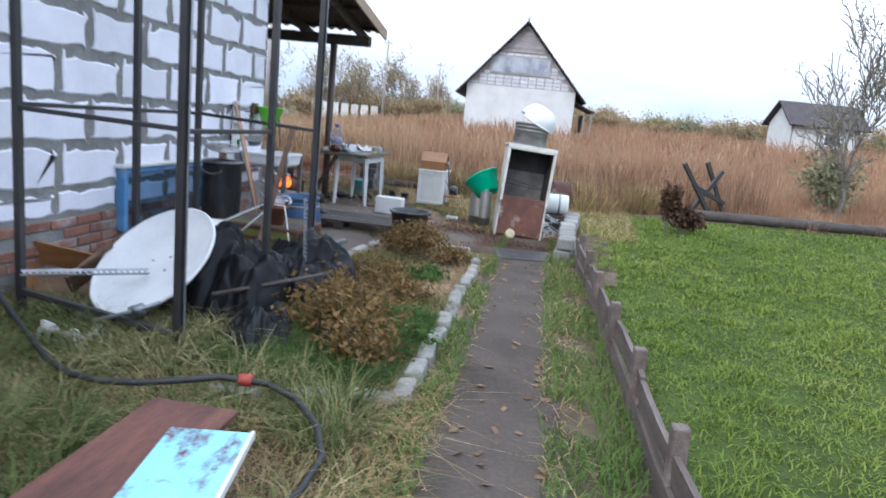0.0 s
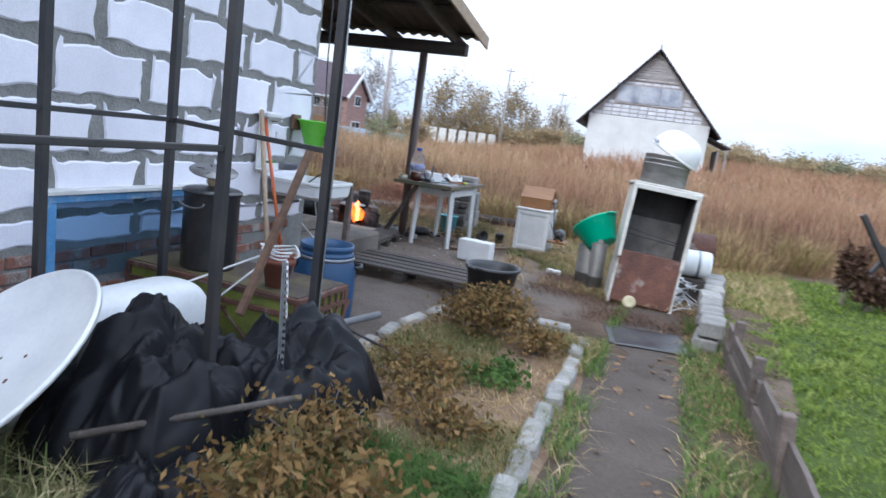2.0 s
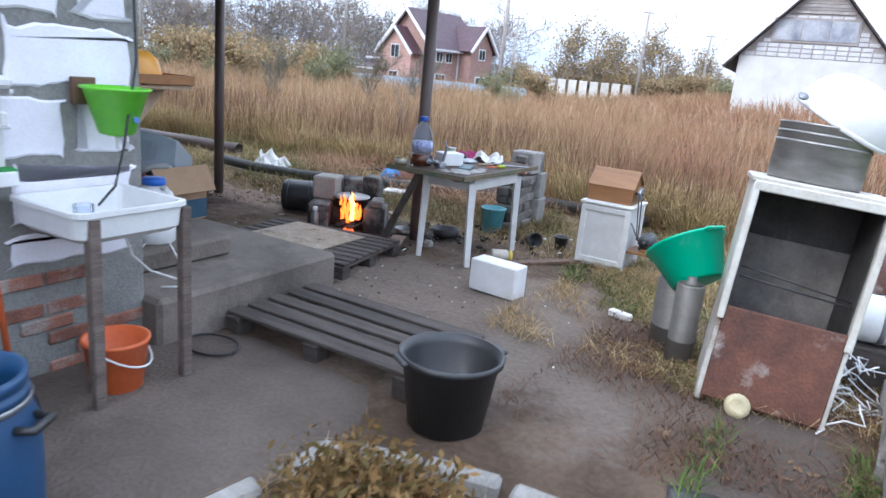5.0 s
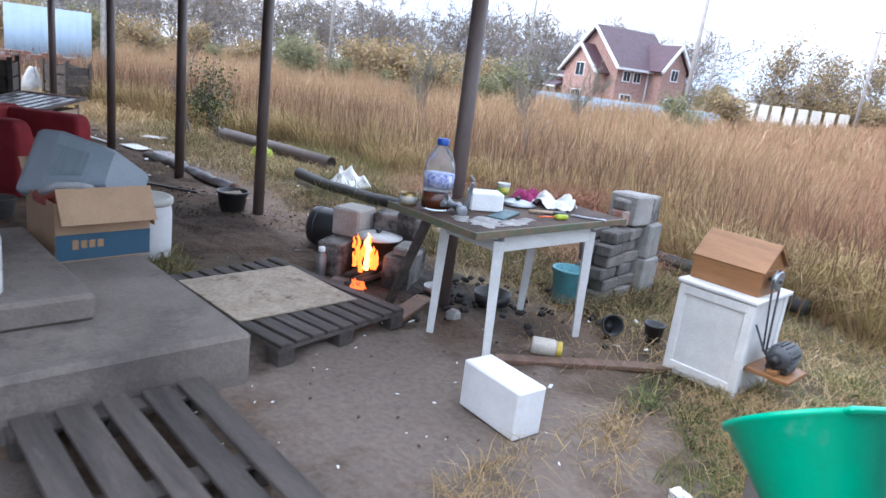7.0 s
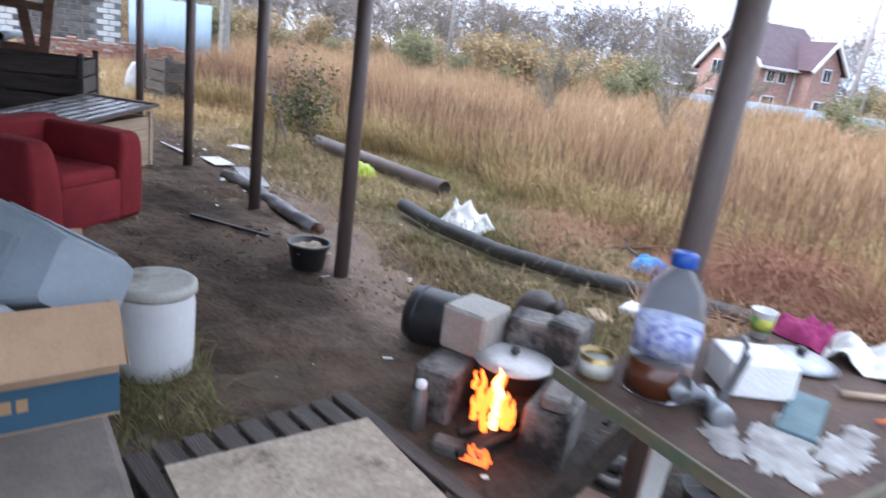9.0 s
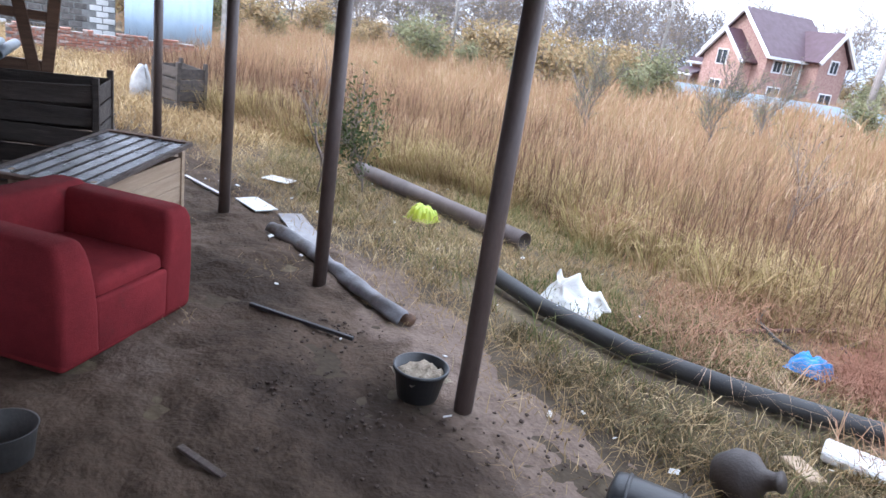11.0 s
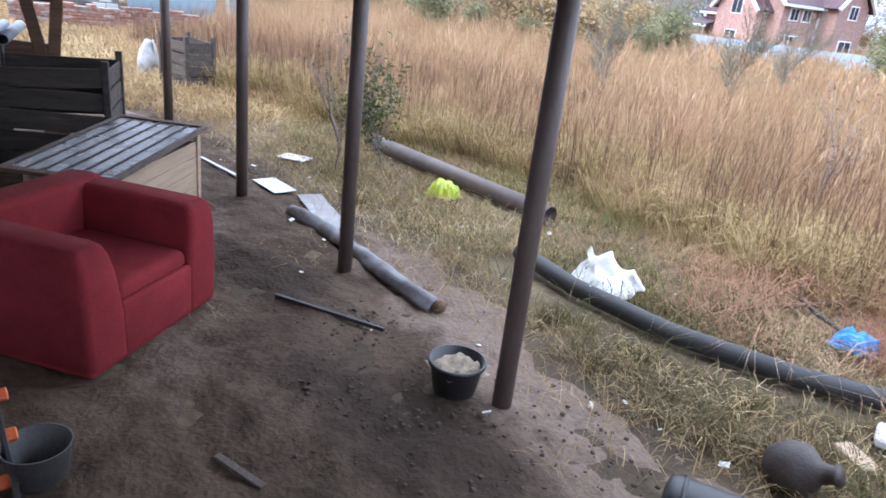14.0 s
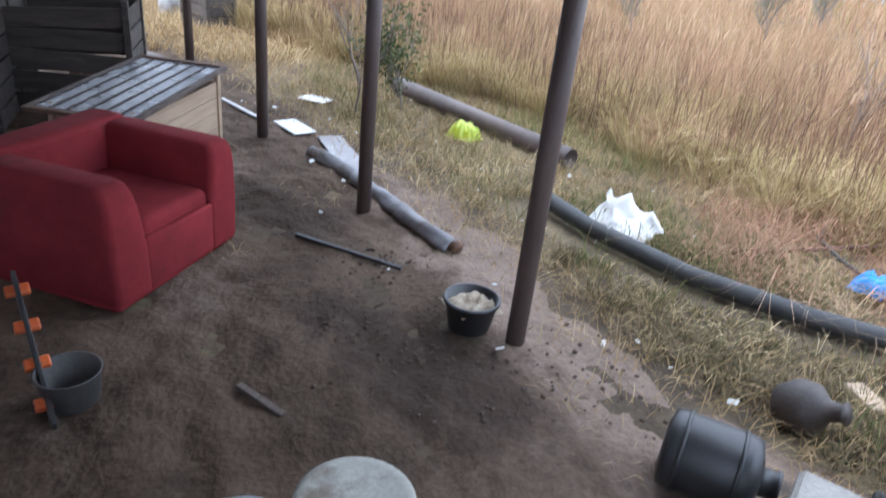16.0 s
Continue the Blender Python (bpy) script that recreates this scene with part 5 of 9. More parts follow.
part("crank", Geo().tube([(-0.06, 0.08, 0.14), (-0.05, 0.09, 0.24), (-0.03, 0.06, 0.28)], 0.010, 8), GALV, grinder)
cupt = thing("paper_cup", "white paper cup with coloured print on the table", "cup", pose(-3.755, 10.48, TT))
part("wall_ring", Geo().lathe([(0.03, 0), (0.042, 0.10), (0.045, 0.104), (0.041, 0.104), (0.029, 0.006), (0, 0.004)], None, 24), WHITE_PLASTIC, cupt)
part("print_band", Geo().lathe([(0.0345, 0.028), (0.0408, 0.078)], None, 24), mat("cup_print", (0.10, 0.35, 0.08), (0.75, 0.50, 0.05), 22, 60, 0.6, bump=0), cupt, "green and yellow print")
solo("magenta_cloth", heap(0, 0, 0.13, 0.10, 0.05, 6.0, n=20), PURPLE, "crumpled magenta cloth on the table", "cloth", pose(-3.69, 10.68, TT))
pan = thing("frying_pan_lid", "grey metal lid with knob on the table", "lid", pose(-3.56, 10.42, TT + 0.002))
part("disc", Geo().lathe([(0.11, 0.0), (0.122, 0.008), (0.08, 0.026), (0.0, 0.034)], None, 32), GALV, pan)
part("knob", Geo().lathe([(0.012, 0.03), (0.02, 0.045), (0.012, 0.056)], None, 12), BLACK_PLASTIC, pan)
for k, (x, y, rx, ry, rot) in enumerate(((-3.24, 9.84, 0.075, 0.16, 0.5), (-3.16, 9.98, 0.06, 0.10, 0.2), (-3.32, 9.72, 0.05, 0.08, 1.0), (-3.20, 10.12, 0.035, 0.06, 0.3), (-3.14, 9.80, 0.03, 0.05, 0.0))):
    solo("white_powder", blob(0, 0, rx, ry, 0.0, rot, 21 + 4 * k, 90, 0.5, 6, 0.0015), FLOUR, "spilt white powder on the table", "powder", pose(x, y, TT + 0.006), kind="stuff")
solo("saw_blade_tray", Geo().box(0.10, 0.30, 0.014, None, 0.004), mat("teal_case", (0.05, 0.12, 0.14), None, 8, 60, 0.5, bump=0.1), "flat dark teal tool case on the table", "tool case", pose(-3.32, 10.06, TT + 0.008, 0, 0, 24))
pc = thing("paint_brush", "brush with wooden handle lying on the table", "brush", pose(-3.30, 10.42, TT + 0.012, 0, 0, 60))
part("handle", Geo().tube([(-0.12, 0, 0), (0.04, 0, 0)], 0.011, 8), PALE_WOOD, pc)
part("bristles", Geo().box(0.09, 0.05, 0.02, pose(0.085, 0, 0.0), 0.006), BLACK_PLASTIC, pc)
lg = thing("screwdriver", "screwdriver with lime and red grip on the table", "tool", pose(-3.18, 10.36, TT + 0.015, 0, 0, 75))
part("grip", Geo().lathe([(0.014, 0), (0.018, 0.02), (0.016, 0.08), (0.010, 0.09)], pose(0, 0, 0, 0, 90, 0), 12), LIME_BAG, lg)
part("shaft", Geo().tube([(0, 0, 0), (-0.13, 0, 0)], 0.006, 8), ORANGE_PLASTIC, lg)
solo("wrench", Geo().box(0.20, 0.02, 0.010, None, 0.004).lathe([(0.02, -0.006), (0.022, 0), (0.02, 0.006)], pose(0.10, 0, 0), 14), GALV, "steel spanner lying on the table", "spanner", pose(-3.14, 10.62, TT + 0.008, 0, 0, 35))

# beneath and behind the table
bp = thing("teal_bucket", "turquoise bucket with dark side below the table", "bucket", pose(-3.62, 11.18, 0.01))
part("pail", Geo().lathe([(0.09, 0), (0.095, 0.006), (0.125, 0.24), (0.132, 0.245), (0.132, 0.26), (0.118, 0.26), (0.09, 0.02), (0, 0.015)], None, 28), mat("turquoise_plastic", (0.12, 0.38, 0.42), (0.08, 0.26, 0.30), 4, 60, 0.5, bump=0.1, stain=(0.06, 0.06, 0.06), stain_at=0.58), bp)
for px, py, rz in ((-3.05, 10.93, 50), (-2.80, 11.10, 10)):
    fp = thing("plastic_pot", "small black plastic plant pot on the grass", "plant pot", pose(px, py, 0.01, 0, 0, rz), group="plant pots")
    part("wall_ring", Geo().lathe([(0.045, 0), (0.05, 0.003), (0.066, 0.12), (0.072, 0.122), (0.072, 0.135), (0.062, 0.134), (0.045, 0.012), (0, 0.01)], pose(0, 0, 0) if rz < 20 else pose(0, 0, 0.07, 75, 0, 0), 24), BLACK_PLASTIC, fp)
bt = thing("plastic_jar", "cloudy plastic jar with yellow lid lying on the ground", "jar", pose(-2.98, 10.22, 0.065, 0, 90, 40))
part("body", Geo().lathe([(0.05, -0.08), (0.055, -0.07), (0.055, 0.05), (0.042, 0.07)], None, 24), mat("cloudy_plastic", (0.50, 0.45, 0.38), None, 6, 60, 0.4, bump=0.05), bt)
part("lid", Geo().lathe([(0.046, 0.07), (0.048, 0.072), (0.048, 0.10), (0, 0.104)], None, 24), YELLOW_PLASTIC, bt)
solo("ground_plank", Geo().box(0.09, 1.15, 0.03, None, 0.004), OLD_WOOD, "reddish brown plank lying on the earth", "plank", pose(-2.74, 10.36, 0.03, 0, 0, -32))
solo("flat_board", Geo().box(0.13, 0.62, 0.03, None, 0.004), OLD_WOOD, "short dark board lying by the stove", "plank", pose(-3.88, 9.86, 0.03, 0, 0, 28))
solo("small_stone", Geo().box(0.09, 0.08, 0.08, None, 0.02), KERB, "grey stone under the table", "stone", pose(-3.66, 10.08, 0.04, 0, 0, 20))
solo("dark_pan", Geo().lathe([(0.10, 0), (0.13, 0.09), (0.137, 0.092), (0.12, 0.02), (0, 0.012)], None, 28), BLACK_STEEL, "blackened pan on the ground below the table", "pan", pose(-3.78, 10.55, 0.012))
solo("silver_pan", Geo().lathe([(0.08, 0), (0.09, 0.07), (0.097, 0.072), (0.082, 0.01), (0, 0.008)], None, 28), STAINLESS, "small steel pan beside the stove", "pan", pose(-4.08, 10.28, 0.012))

# ---------------------------------------------------------------- brick stove with fire
stove = thing("block_stove", "makeshift sooty concrete block stove with open fire", "stove", pose(-4.62, 10.04, 0.0, 0, 0, 33))


def rough_block(sx, sy, sz, seed, b=0.014):
    g = Geo().box(sx, sy, sz, None, b)
    g.v = [tuple(c + 0.008 * noise.noise(Vector(p) * 9 + Vector((seed, n, 0))) for n, c in enumerate(p)) for p in g.v]
    return g


part("block", rough_block(0.20, 0.42, 0.26, 1), FIRE_BLOCK, stove, "", pose(-0.26, 0.06, 0.13))
part("block", rough_block(0.20, 0.40, 0.26, 2), FIRE_BLOCK, stove, "", pose(0.28, 0.02, 0.13))
part("block", rough_block(0.46, 0.18, 0.26, 3), FIRE_BLOCK, stove, "", pose(0, 0.22, 0.13))
part("block", rough_block(0.24, 0.26, 0.22, 4), mat("pale_stove_block", (0.36, 0.335, 0.30), (0.27, 0.25, 0.22), 4, 60, 0.95, bump=0.6, stain=(0.15, 0.13, 0.11), stain_at=0.6), stove, "pale block", pose(-0.23, 0.20, 0.372, 0, 0, -8))
part("block", rough_block(0.20, 0.20, 0.20, 5), FIRE_BLOCK, stove, "", pose(0.01, 0.33, 0.362, 0, 0, 5))
part("block", rough_block(0.17, 0.22, 0.23, 6), FIRE_BLOCK, stove, "", pose(0.20, 0.34, 0.376, 0, 0, -5))
part("brick", rough_block(0.12, 0.24, 0.07, 7), SOOT_BRICK, stove, "", pose(0.30, -0.05, 0.297, 0, 0, 3))
part("brick", rough_block(0.24, 0.10, 0.06, 8), SOOT_BRICK, stove, "", pose(-0.02, -0.32, 0.035, 0, 0, 8))
fire = thing("fire", "orange wood fire burning in the stove mouth", "fire", pose(-4.50, 9.98, 0.02, 0, 0, 33))
rf = random.Random(12)


def flame(h, r, seed):
    g = Geo()
    rings = []
    for k in range(9):
        u = k / 8
        ox, oy = 1.6 * r * noise.noise(Vector((u * 3.1, seed, 0))) + 0.15 * h * u * noise.noise(Vector((0, seed, 4))), 0.4 * r * noise.noise(Vector((u * 2.3, seed, 9)))
        rr = r * (0.5 + 0.9 * u) * (1 - u) ** 0.9 * 1.7 * (1 + 0.5 * noise.noise(Vector((u * 5, seed, 2)))) + 0.001
        rings.append([(ox + rr * math.cos(a) * (1 + 0.2 * math.sin(3 * a + seed)), oy + 0.55 * rr * math.sin(a), h * u) for a in np.linspace(0, 2 * math.pi, 11)[:-1]])
    g = loops(rings)
    g.smooth = [True] * len(g.f)
    return g


for k, (x, yy, z, h, r) in enumerate([(0.0, -0.10, 0.14, 0.25, 0.030), (-0.055, -0.12, 0.17, 0.20, 0.020), (0.05, -0.11, 0.13, 0.17, 0.024), (0.02, -0.13, 0.12, 0.13, 0.02), (-0.10, -0.11, 0.26, 0.09, 0.010), (-0.03, -0.14, 0.10, 0.22, 0.016), (0.08, -0.12, 0.16, 0.12, 0.012), (-0.08, -0.13, 0.13, 0.11, 0.014)]):
    part("flame", flame(h, r, k * 3.3 + 1), FLAME if k != 3 else FLAME_CORE, fire, "", pose(x, yy, z))
part("flame", flame(0.20, 0.026, 7.7), FLAME_CORE, fire, "", pose(0.005, -0.105, 0.19))
part("embers", heap(0, 0, 0.06, 0.035, 0.03, 3.3, n=12), EMBER, fire, "glowing embers", pose(0.0, -0.22, 0.005))
for k in range(5):
    part("log", Geo().tube([(rf.uniform(-0.12, -0.02), -0.26 + 0.05 * k, 0.03 + 0.018 * k), (rf.uniform(0.02, 0.12), 0.04 + 0.02 * k, 0.05 + 0.02 * k)], 0.020, 8), mat("charred_log" if k == 0 else "charred_log_b", (0.03, 0.024, 0.02), (0.07, 0.05, 0.04), 9, 60, 0.95, bump=0.5), fire)
lid = thing("pot_lid", "aluminium lid over a pot on the stove", "lid", pose(-4.66, 10.14, 0.0, 0, 0, 33))
part("pot", Geo().lathe([(0.15, 0.20), (0.16, 0.21), (0.165, 0.30), (0.172, 0.302)], None, 32), BLACK_STEEL, lid, "blackened pot")
part("disc", Geo().lathe([(0.185, 0.303), (0.187, 0.312), (0.12, 0.33), (0.0, 0.338)], None, 36), mat("dull_aluminium", (0.50, 0.49, 0.48), (0.40, 0.39, 0.375), 5, 60, 0.45, 0.25, bump=0.08), lid)
part("knob", Geo().lathe([(0.010, 0.336), (0.024, 0.352), (0.018, 0.368), (0.0, 0.37)], None, 14), BLACK_PLASTIC, lid)
flask = thing("thermos", "slim steel bottle standing before the stove", "flask", pose(-4.70, 9.68, 0.012))
part("body", Geo().lathe([(0.036, 0), (0.038, 0.006), (0.038, 0.17), (0.022, 0.20), (0.022, 0.21)], None, 24), STAINLESS, flask)
part("cap", Geo().lathe([(0.024, 0.205), (0.026, 0.21), (0.024, 0.235), (0, 0.238)], None, 18), WHITE_PLASTIC, flask)
keg = thing("black_barrel", "black barrel lying on its side behind the stove", "barrel", pose(-5.40, 10.24, 0.17, 0, 0, 33) @ pose(0, 0, 0, 0, 90, 0) @ Matrix.Diagonal((0.82, 0.82, 0.72, 1)))
part("body", Geo().lathe([(0.12, -0.32), (0.19, -0.30), (0.20, -0.26), (0.20, 0.12), (0.19, 0.17), (0.10, 0.20), (0.07, 0.21), (0.07, 0.27), (0.08, 0.28), (0.08, 0.30)], None, 36), BLACK_PLASTIC, keg)
for z in (-0.22, 0.08):
    part("hoop", Geo().lathe([(0.201, z - 0.012), (0.209, z - 0.008), (0.209, z + 0.008), (0.201, z + 0.012)], None, 36), BLACK_PLASTIC, keg)

# stacked brick pillar by the table
pil = thing("brick_pillar", "dry-stacked sooty brick pillar with blocks on top", "brick stack", pose(-3.64, 11.76, 0.0, 0, 0, 8))
rp = random.Random(31)
for row in range(6):
    for col in range(2):
        for dep in range(2):
            o = 0.06 if row % 2 else 0.0
            part("brick", rough_block(0.13, 0.245, 0.088, rp.random() * 9, 0.012), SOOT_BRICK, pil, "", pose(0.065 - 0.14 * dep + rp.uniform(-0.02, 0.02), -0.30 + 0.26 * col + o, 0.048 + 0.095 * row, 0, 0, rp.uniform(-7, 7)))
part("concrete_block", rough_block(0.30, 0.26, 0.30, 3), KERB, pil, "", pose(0.03, 0.32, 0.15))
part("concrete_block", rough_block(0.30, 0.24, 0.28, 4), KERB, pil, "", pose(0.02, 0.31, 0.442, 0, 0, 3))
part("top_block", rough_block(0.26, 0.24, 0.24, 6), mat("part_sooted_block", (0.34, 0.32, 0.30), (0.24, 0.225, 0.21), 3.0, 60, 0.95, bump=0.6, vary=0.12, stain=(0.03, 0.028, 0.026), stain_at=0.57), pil, "pale concrete block, blackened on one side", pose(0.0, 0.12, 0.70, 0, 0, -6))
part("top_block", rough_block(0.24, 0.16, 0.22, 9), FIRE_BLOCK, pil, "sooty concrete block", pose(0.0, 0.335, 0.69, 0, 0, 4))
part("top_brick", rough_block(0.12, 0.10, 0.12, 7), RED_BRICK, pil, "red brick", pose(0.02, -0.09, 0.645))
part("top_brick", rough_block(0.12, 0.10, 0.08, 8), SOOT_BRICK, pil, "", pose(0.02, -0.09, 0.748))

# ---------------------------------------------------------------- white cabinet with a motor
cab = thing("bedside_cabinet", "white painted cabinet carrying a wooden box", "cabinet", pose(-2.29, 10.98, 0.0, 0, 0, 2))
W, D, H = 0.42, 0.44, 0.59
part("body", Geo().box(W, D, H - 0.04, pose(0, 0, 0.30), 0.005), WHITE_PAINT, cab)
part("top", Geo().box(W + 0.05, D + 0.04, 0.025, pose(0, 0, H), 0.006), WHITE_PAINT, cab)
for sx in (-1, 1):
    for sy in (-1, 1):
        part("leg", Geo().box(0.05, 0.05, H - 0.02, pose(sx * (W / 2 - 0.015), sy * (D / 2 - 0.015), (H - 0.02) / 2), 0.004), WHITE_PAINT, cab)
part("rail", Geo().box(W - 0.06, 0.02, 0.05, pose(0, -D / 2 - 0.004, H - 0.045), 0.003), WHITE_PAINT, cab)
part("rail", Geo().box(W - 0.06, 0.02, 0.05, pose(0, -D / 2 - 0.004, 0.08), 0.003), WHITE_PAINT, cab)
part("motor_shelf", Geo().box(0.24, 0.28, 0.022, pose(W / 2 + 0.12, -0.02, 0.20), 0.003), VARNISHED, cab)
part("motor_shelf_strip", Geo().box(0.05, 0.26, 0.03, pose(W / 2 + 0.14, -0.02, 0.225), 0.003), VARNISHED, cab)
part("chain", Geo().tube([(W / 2 + 0.01, -0.16, 0.46), (W / 2 + 0.08, -0.15, 0.33), (W / 2 + 0.16, -0.12, 0.22)], 0.006, 6), BLACK_STEEL, cab)
mo = thing("electric_motor", "grey electric motor on the cabinet's side shelf", "motor", pose(-2.29, 10.98, 0.0, 0, 0, 2) @ pose(W / 2 + 0.14, -0.02, 0.30))
g = Geo()
g.lathe([(0.03, -0.10), (0.062, -0.095), (0.065, -0.07), (0.065, 0.07), (0.055, 0.10), (0.03, 0.104)], pose(0, 0, 0, 90, 0, 0), 24)
MOTOR_GREY = mat("motor_grey", (0.075, 0.08, 0.085), None, 6, 60, 0.5, 0.2, bump=0.15)
part("housing", g, MOTOR_GREY, mo)
for k in range(16):
    a = 2 * math.pi * k / 16
    part("cooling_rib", Geo().box(0.006, 0.13, 0.012, None, 0.001), MOTOR_GREY, mo, "", pose(0.068 * math.cos(a), 0, 0.068 * math.sin(a), 0, -math.degrees(a) + 90, 0))
part("foot_plate", Geo().box(0.12, 0.12, 0.03, pose(0, 0, -0.066), 0.003), BLACK_STEEL, mo)
part("pulley", Geo().lathe([(0.03, -0.015), (0.02, 0.0), (0.03, 0.015)], pose(0, -0.125, 0, 90, 0, 0), 20), BLACK_STEEL, mo)
mill = thing("wooden_mill", "brown varnished wooden box with steep lid and pulley", "wooden box", pose(-2.29, 10.98, 0.0, 0, 0, 2) @ pose(-0.01, 0.0, H + 0.014))
g = Geo()
g.add([(-0.20, -0.15, 0), (0.20, -0.15, 0), (0.20, 0.15, 0), (-0.20, 0.15, 0), (-0.20, -0.15, 0.14), (0.20, -0.15, 0.14), (0.20, 0.15, 0.14), (-0.20, 0.15, 0.14)], [(3, 2, 1, 0), (0, 1, 5, 4), (1, 2, 6, 5), (2, 3, 7, 6), (3, 0, 4, 7), (4, 5, 6, 7)])
part("body", g, VARNISHED, mill)
part("lid", Geo().box(0.42, 0.22, 0.016, pose(0, -0.07, 0.205, 42, 0, 0), 0.003), VARNISHED, mill)
part("lid", Geo().box(0.42, 0.20, 0.016, pose(0, 0.085, 0.21, -38, 0, 0), 0.003), VARNISHED, mill)
for s in (-1, 1):
    part("gable", Geo().add([(s * 0.19, -0.15, 0.14), (s * 0.19, 0.15, 0.14), (s * 0.19, 0.005, 0.27)], [(0, 1, 2) if s > 0 else (2, 1, 0)]), VARNISHED, mill)
part("pulley", Geo().lathe([(0.058, -0.012), (0.048, 0.0), (0.058, 0.012), (0.045, 0.014), (0.02, 0.006), (0.0, 0.018)], pose(0.245, -0.06, 0.10, 0, 90, 0), 28), GALV, mill)
part("axle", Geo().tube([(0.19, -0.06, 0.10), (0.27, -0.06, 0.10)], 0.010, 10), BLACK_STEEL, mill)
part("belt", Geo().tube([(0.245, -0.115, 0.10), (0.29, -0.14, -0.28), (0.29, -0.09, -0.30), (0.245, -0.005, 0.10), (0.245, -0.06, 0.158), (0.245, -0.115, 0.10)], 0.006, 6), RUBBER, mill, "black drive belt")

# ---------------------------------------------------------------- stripped oven, drum and basins
OV = pose(-0.66, 8.93, 0.0, 0, 0, 12) @ pose(0, 0, 0, -3, 4, 0)
oven = thing("oven_shell", "stripped rusty oven cabinet standing open-fronted", "oven", OV)
W, D, H = 0.62, 0.46, 1.18
for s in (-1, 1):
    part("side_panel", Geo().box(0.03, D, H, pose(s * (W / 2 - 0.015), 0, H / 2), 0.006), ENAMEL, oven)
    part("front_stile", Geo().box(0.035, 0.03, H * 0.62 if s > 0 else H * 0.6, pose(s * (W / 2 - 0.014), -D / 2 - 0.012, H * 0.69), 0.006), ENAMEL, oven, "chipped white enamel stile")
part("back_panel", Geo().box(W - 0.06, 0.012, H - 0.02, pose(0, D / 2 - 0.01, H / 2), 0.003), GRIME, oven)
part("inner_lining", Geo().box(0.006, D - 0.04, H - 0.06, pose(-W / 2 + 0.034, 0, H / 2), 0.001).box(0.006, D - 0.04, H - 0.06, pose(W / 2 - 0.034, 0, H / 2), 0.001), GRIME, oven)
part("top_panel", Geo().box(W + 0.03, D + 0.03, 0.035, pose(0, 0, H + 0.0), 0.008), ENAMEL, oven)
part("top_rail", Geo().box(W, 0.03, 0.05, pose(0, -D / 2 - 0.012, H - 0.03), 0.006), ENAMEL, oven)
part("bottom_panel", Geo().box(W - 0.06, D, 0.02, pose(0, 0, 0.03), 0.003), RUST, oven)
part("lower_door", Geo().box(W - 0.05, 0.022, 0.50, pose(0, -D / 2 - 0.004, 0.28), 0.006), RUST, oven, "rusty flaking lower door")
part("rod", Geo().tube([(-0.26, -D / 2 + 0.02, 0.69), (0.26, -D / 2 + 0.02, 0.66)], 0.006, 6), BLACK_STEEL, oven)
part("rod", Geo().tube([(-0.26, -D / 2 + 0.04, 0.74), (0.26, -D / 2 + 0.04, 0.68)], 0.005, 6), BLACK_STEEL, oven)
part("shelf_back", Geo().box(W - 0.08, 0.01, 0.45, pose(0, D / 2 - 0.03, 0.64), 0.002), mat("grey_liner", (0.17, 0.155, 0.145), (0.095, 0.086, 0.08), 4, 50, 0.7, bump=0.2, stain=(0.09, 0.08, 0.07), stain_at=0.56), oven)
drum = thing("washer_drum", "steel washing drum under a tipped white dome lid", "drum", OV @ pose(-0.03, 0.04, H + 0.02))
part("cylinder", Geo().lathe([(0.215, 0), (0.22, 0.006), (0.22, 0.27), (0.225, 0.275), (0.225, 0.285), (0.212, 0.285), (0.21, 0.02), (0, 0.016)], None, 44), STAINLESS, drum)
for z in (0.19, 0.235):
    part("rib", Geo().lathe([(0.2205, z - 0.008), (0.225, z), (0.2205, z + 0.008)], None, 44), STAINLESS, drum)
g = Geo()


def dome(u, v):
    a, e = 2 * math.pi * u, v * 1.5
    r = 0.245 * math.cos(e) ** 0.75 if v < 0.999 else 0.0
    return (r * math.cos(a), r * math.sin(a), 0.225 * math.sin(e))


part("dome_lid", g.sheet(dome, 40, 12), WHITE_PLASTIC, drum, "white plastic dome lid", pose(0.05, 0.02, 0.315, 10, 24, 0))
part("dome_mark", Geo().lathe([(0.0, 0.0), (0.024, 0.0), (0.026, 0.004), (0.0, 0.006)], pose(-0.17, -0.17, 0.40, 42, -30, 40), 20), GALV, drum)
part("lid_rim", Geo().lathe([(0.243, -0.014), (0.249, -0.01), (0.249, 0.006), (0.243, 0.01)], pose(0.05, 0.02, 0.315, 10, 24, 0), 40, closed=True), WHITE_PLASTIC, drum)
solo("enamel_saucer", Geo().lathe([(0.0, 0), (0.03, 0.002), (0.06, 0.018), (0.063, 0.024), (0.03, 0.010), (0, 0.008)], pose(0, 0, 0.05, 72, 0, 10), 28), mat("cream_enamel", (0.55, 0.48, 0.30), None, 8, 60, 0.4, bump=0.05), "cream saucer leaning on the oven's foot", "saucer", pose(-0.70, 8.62, 0.02))
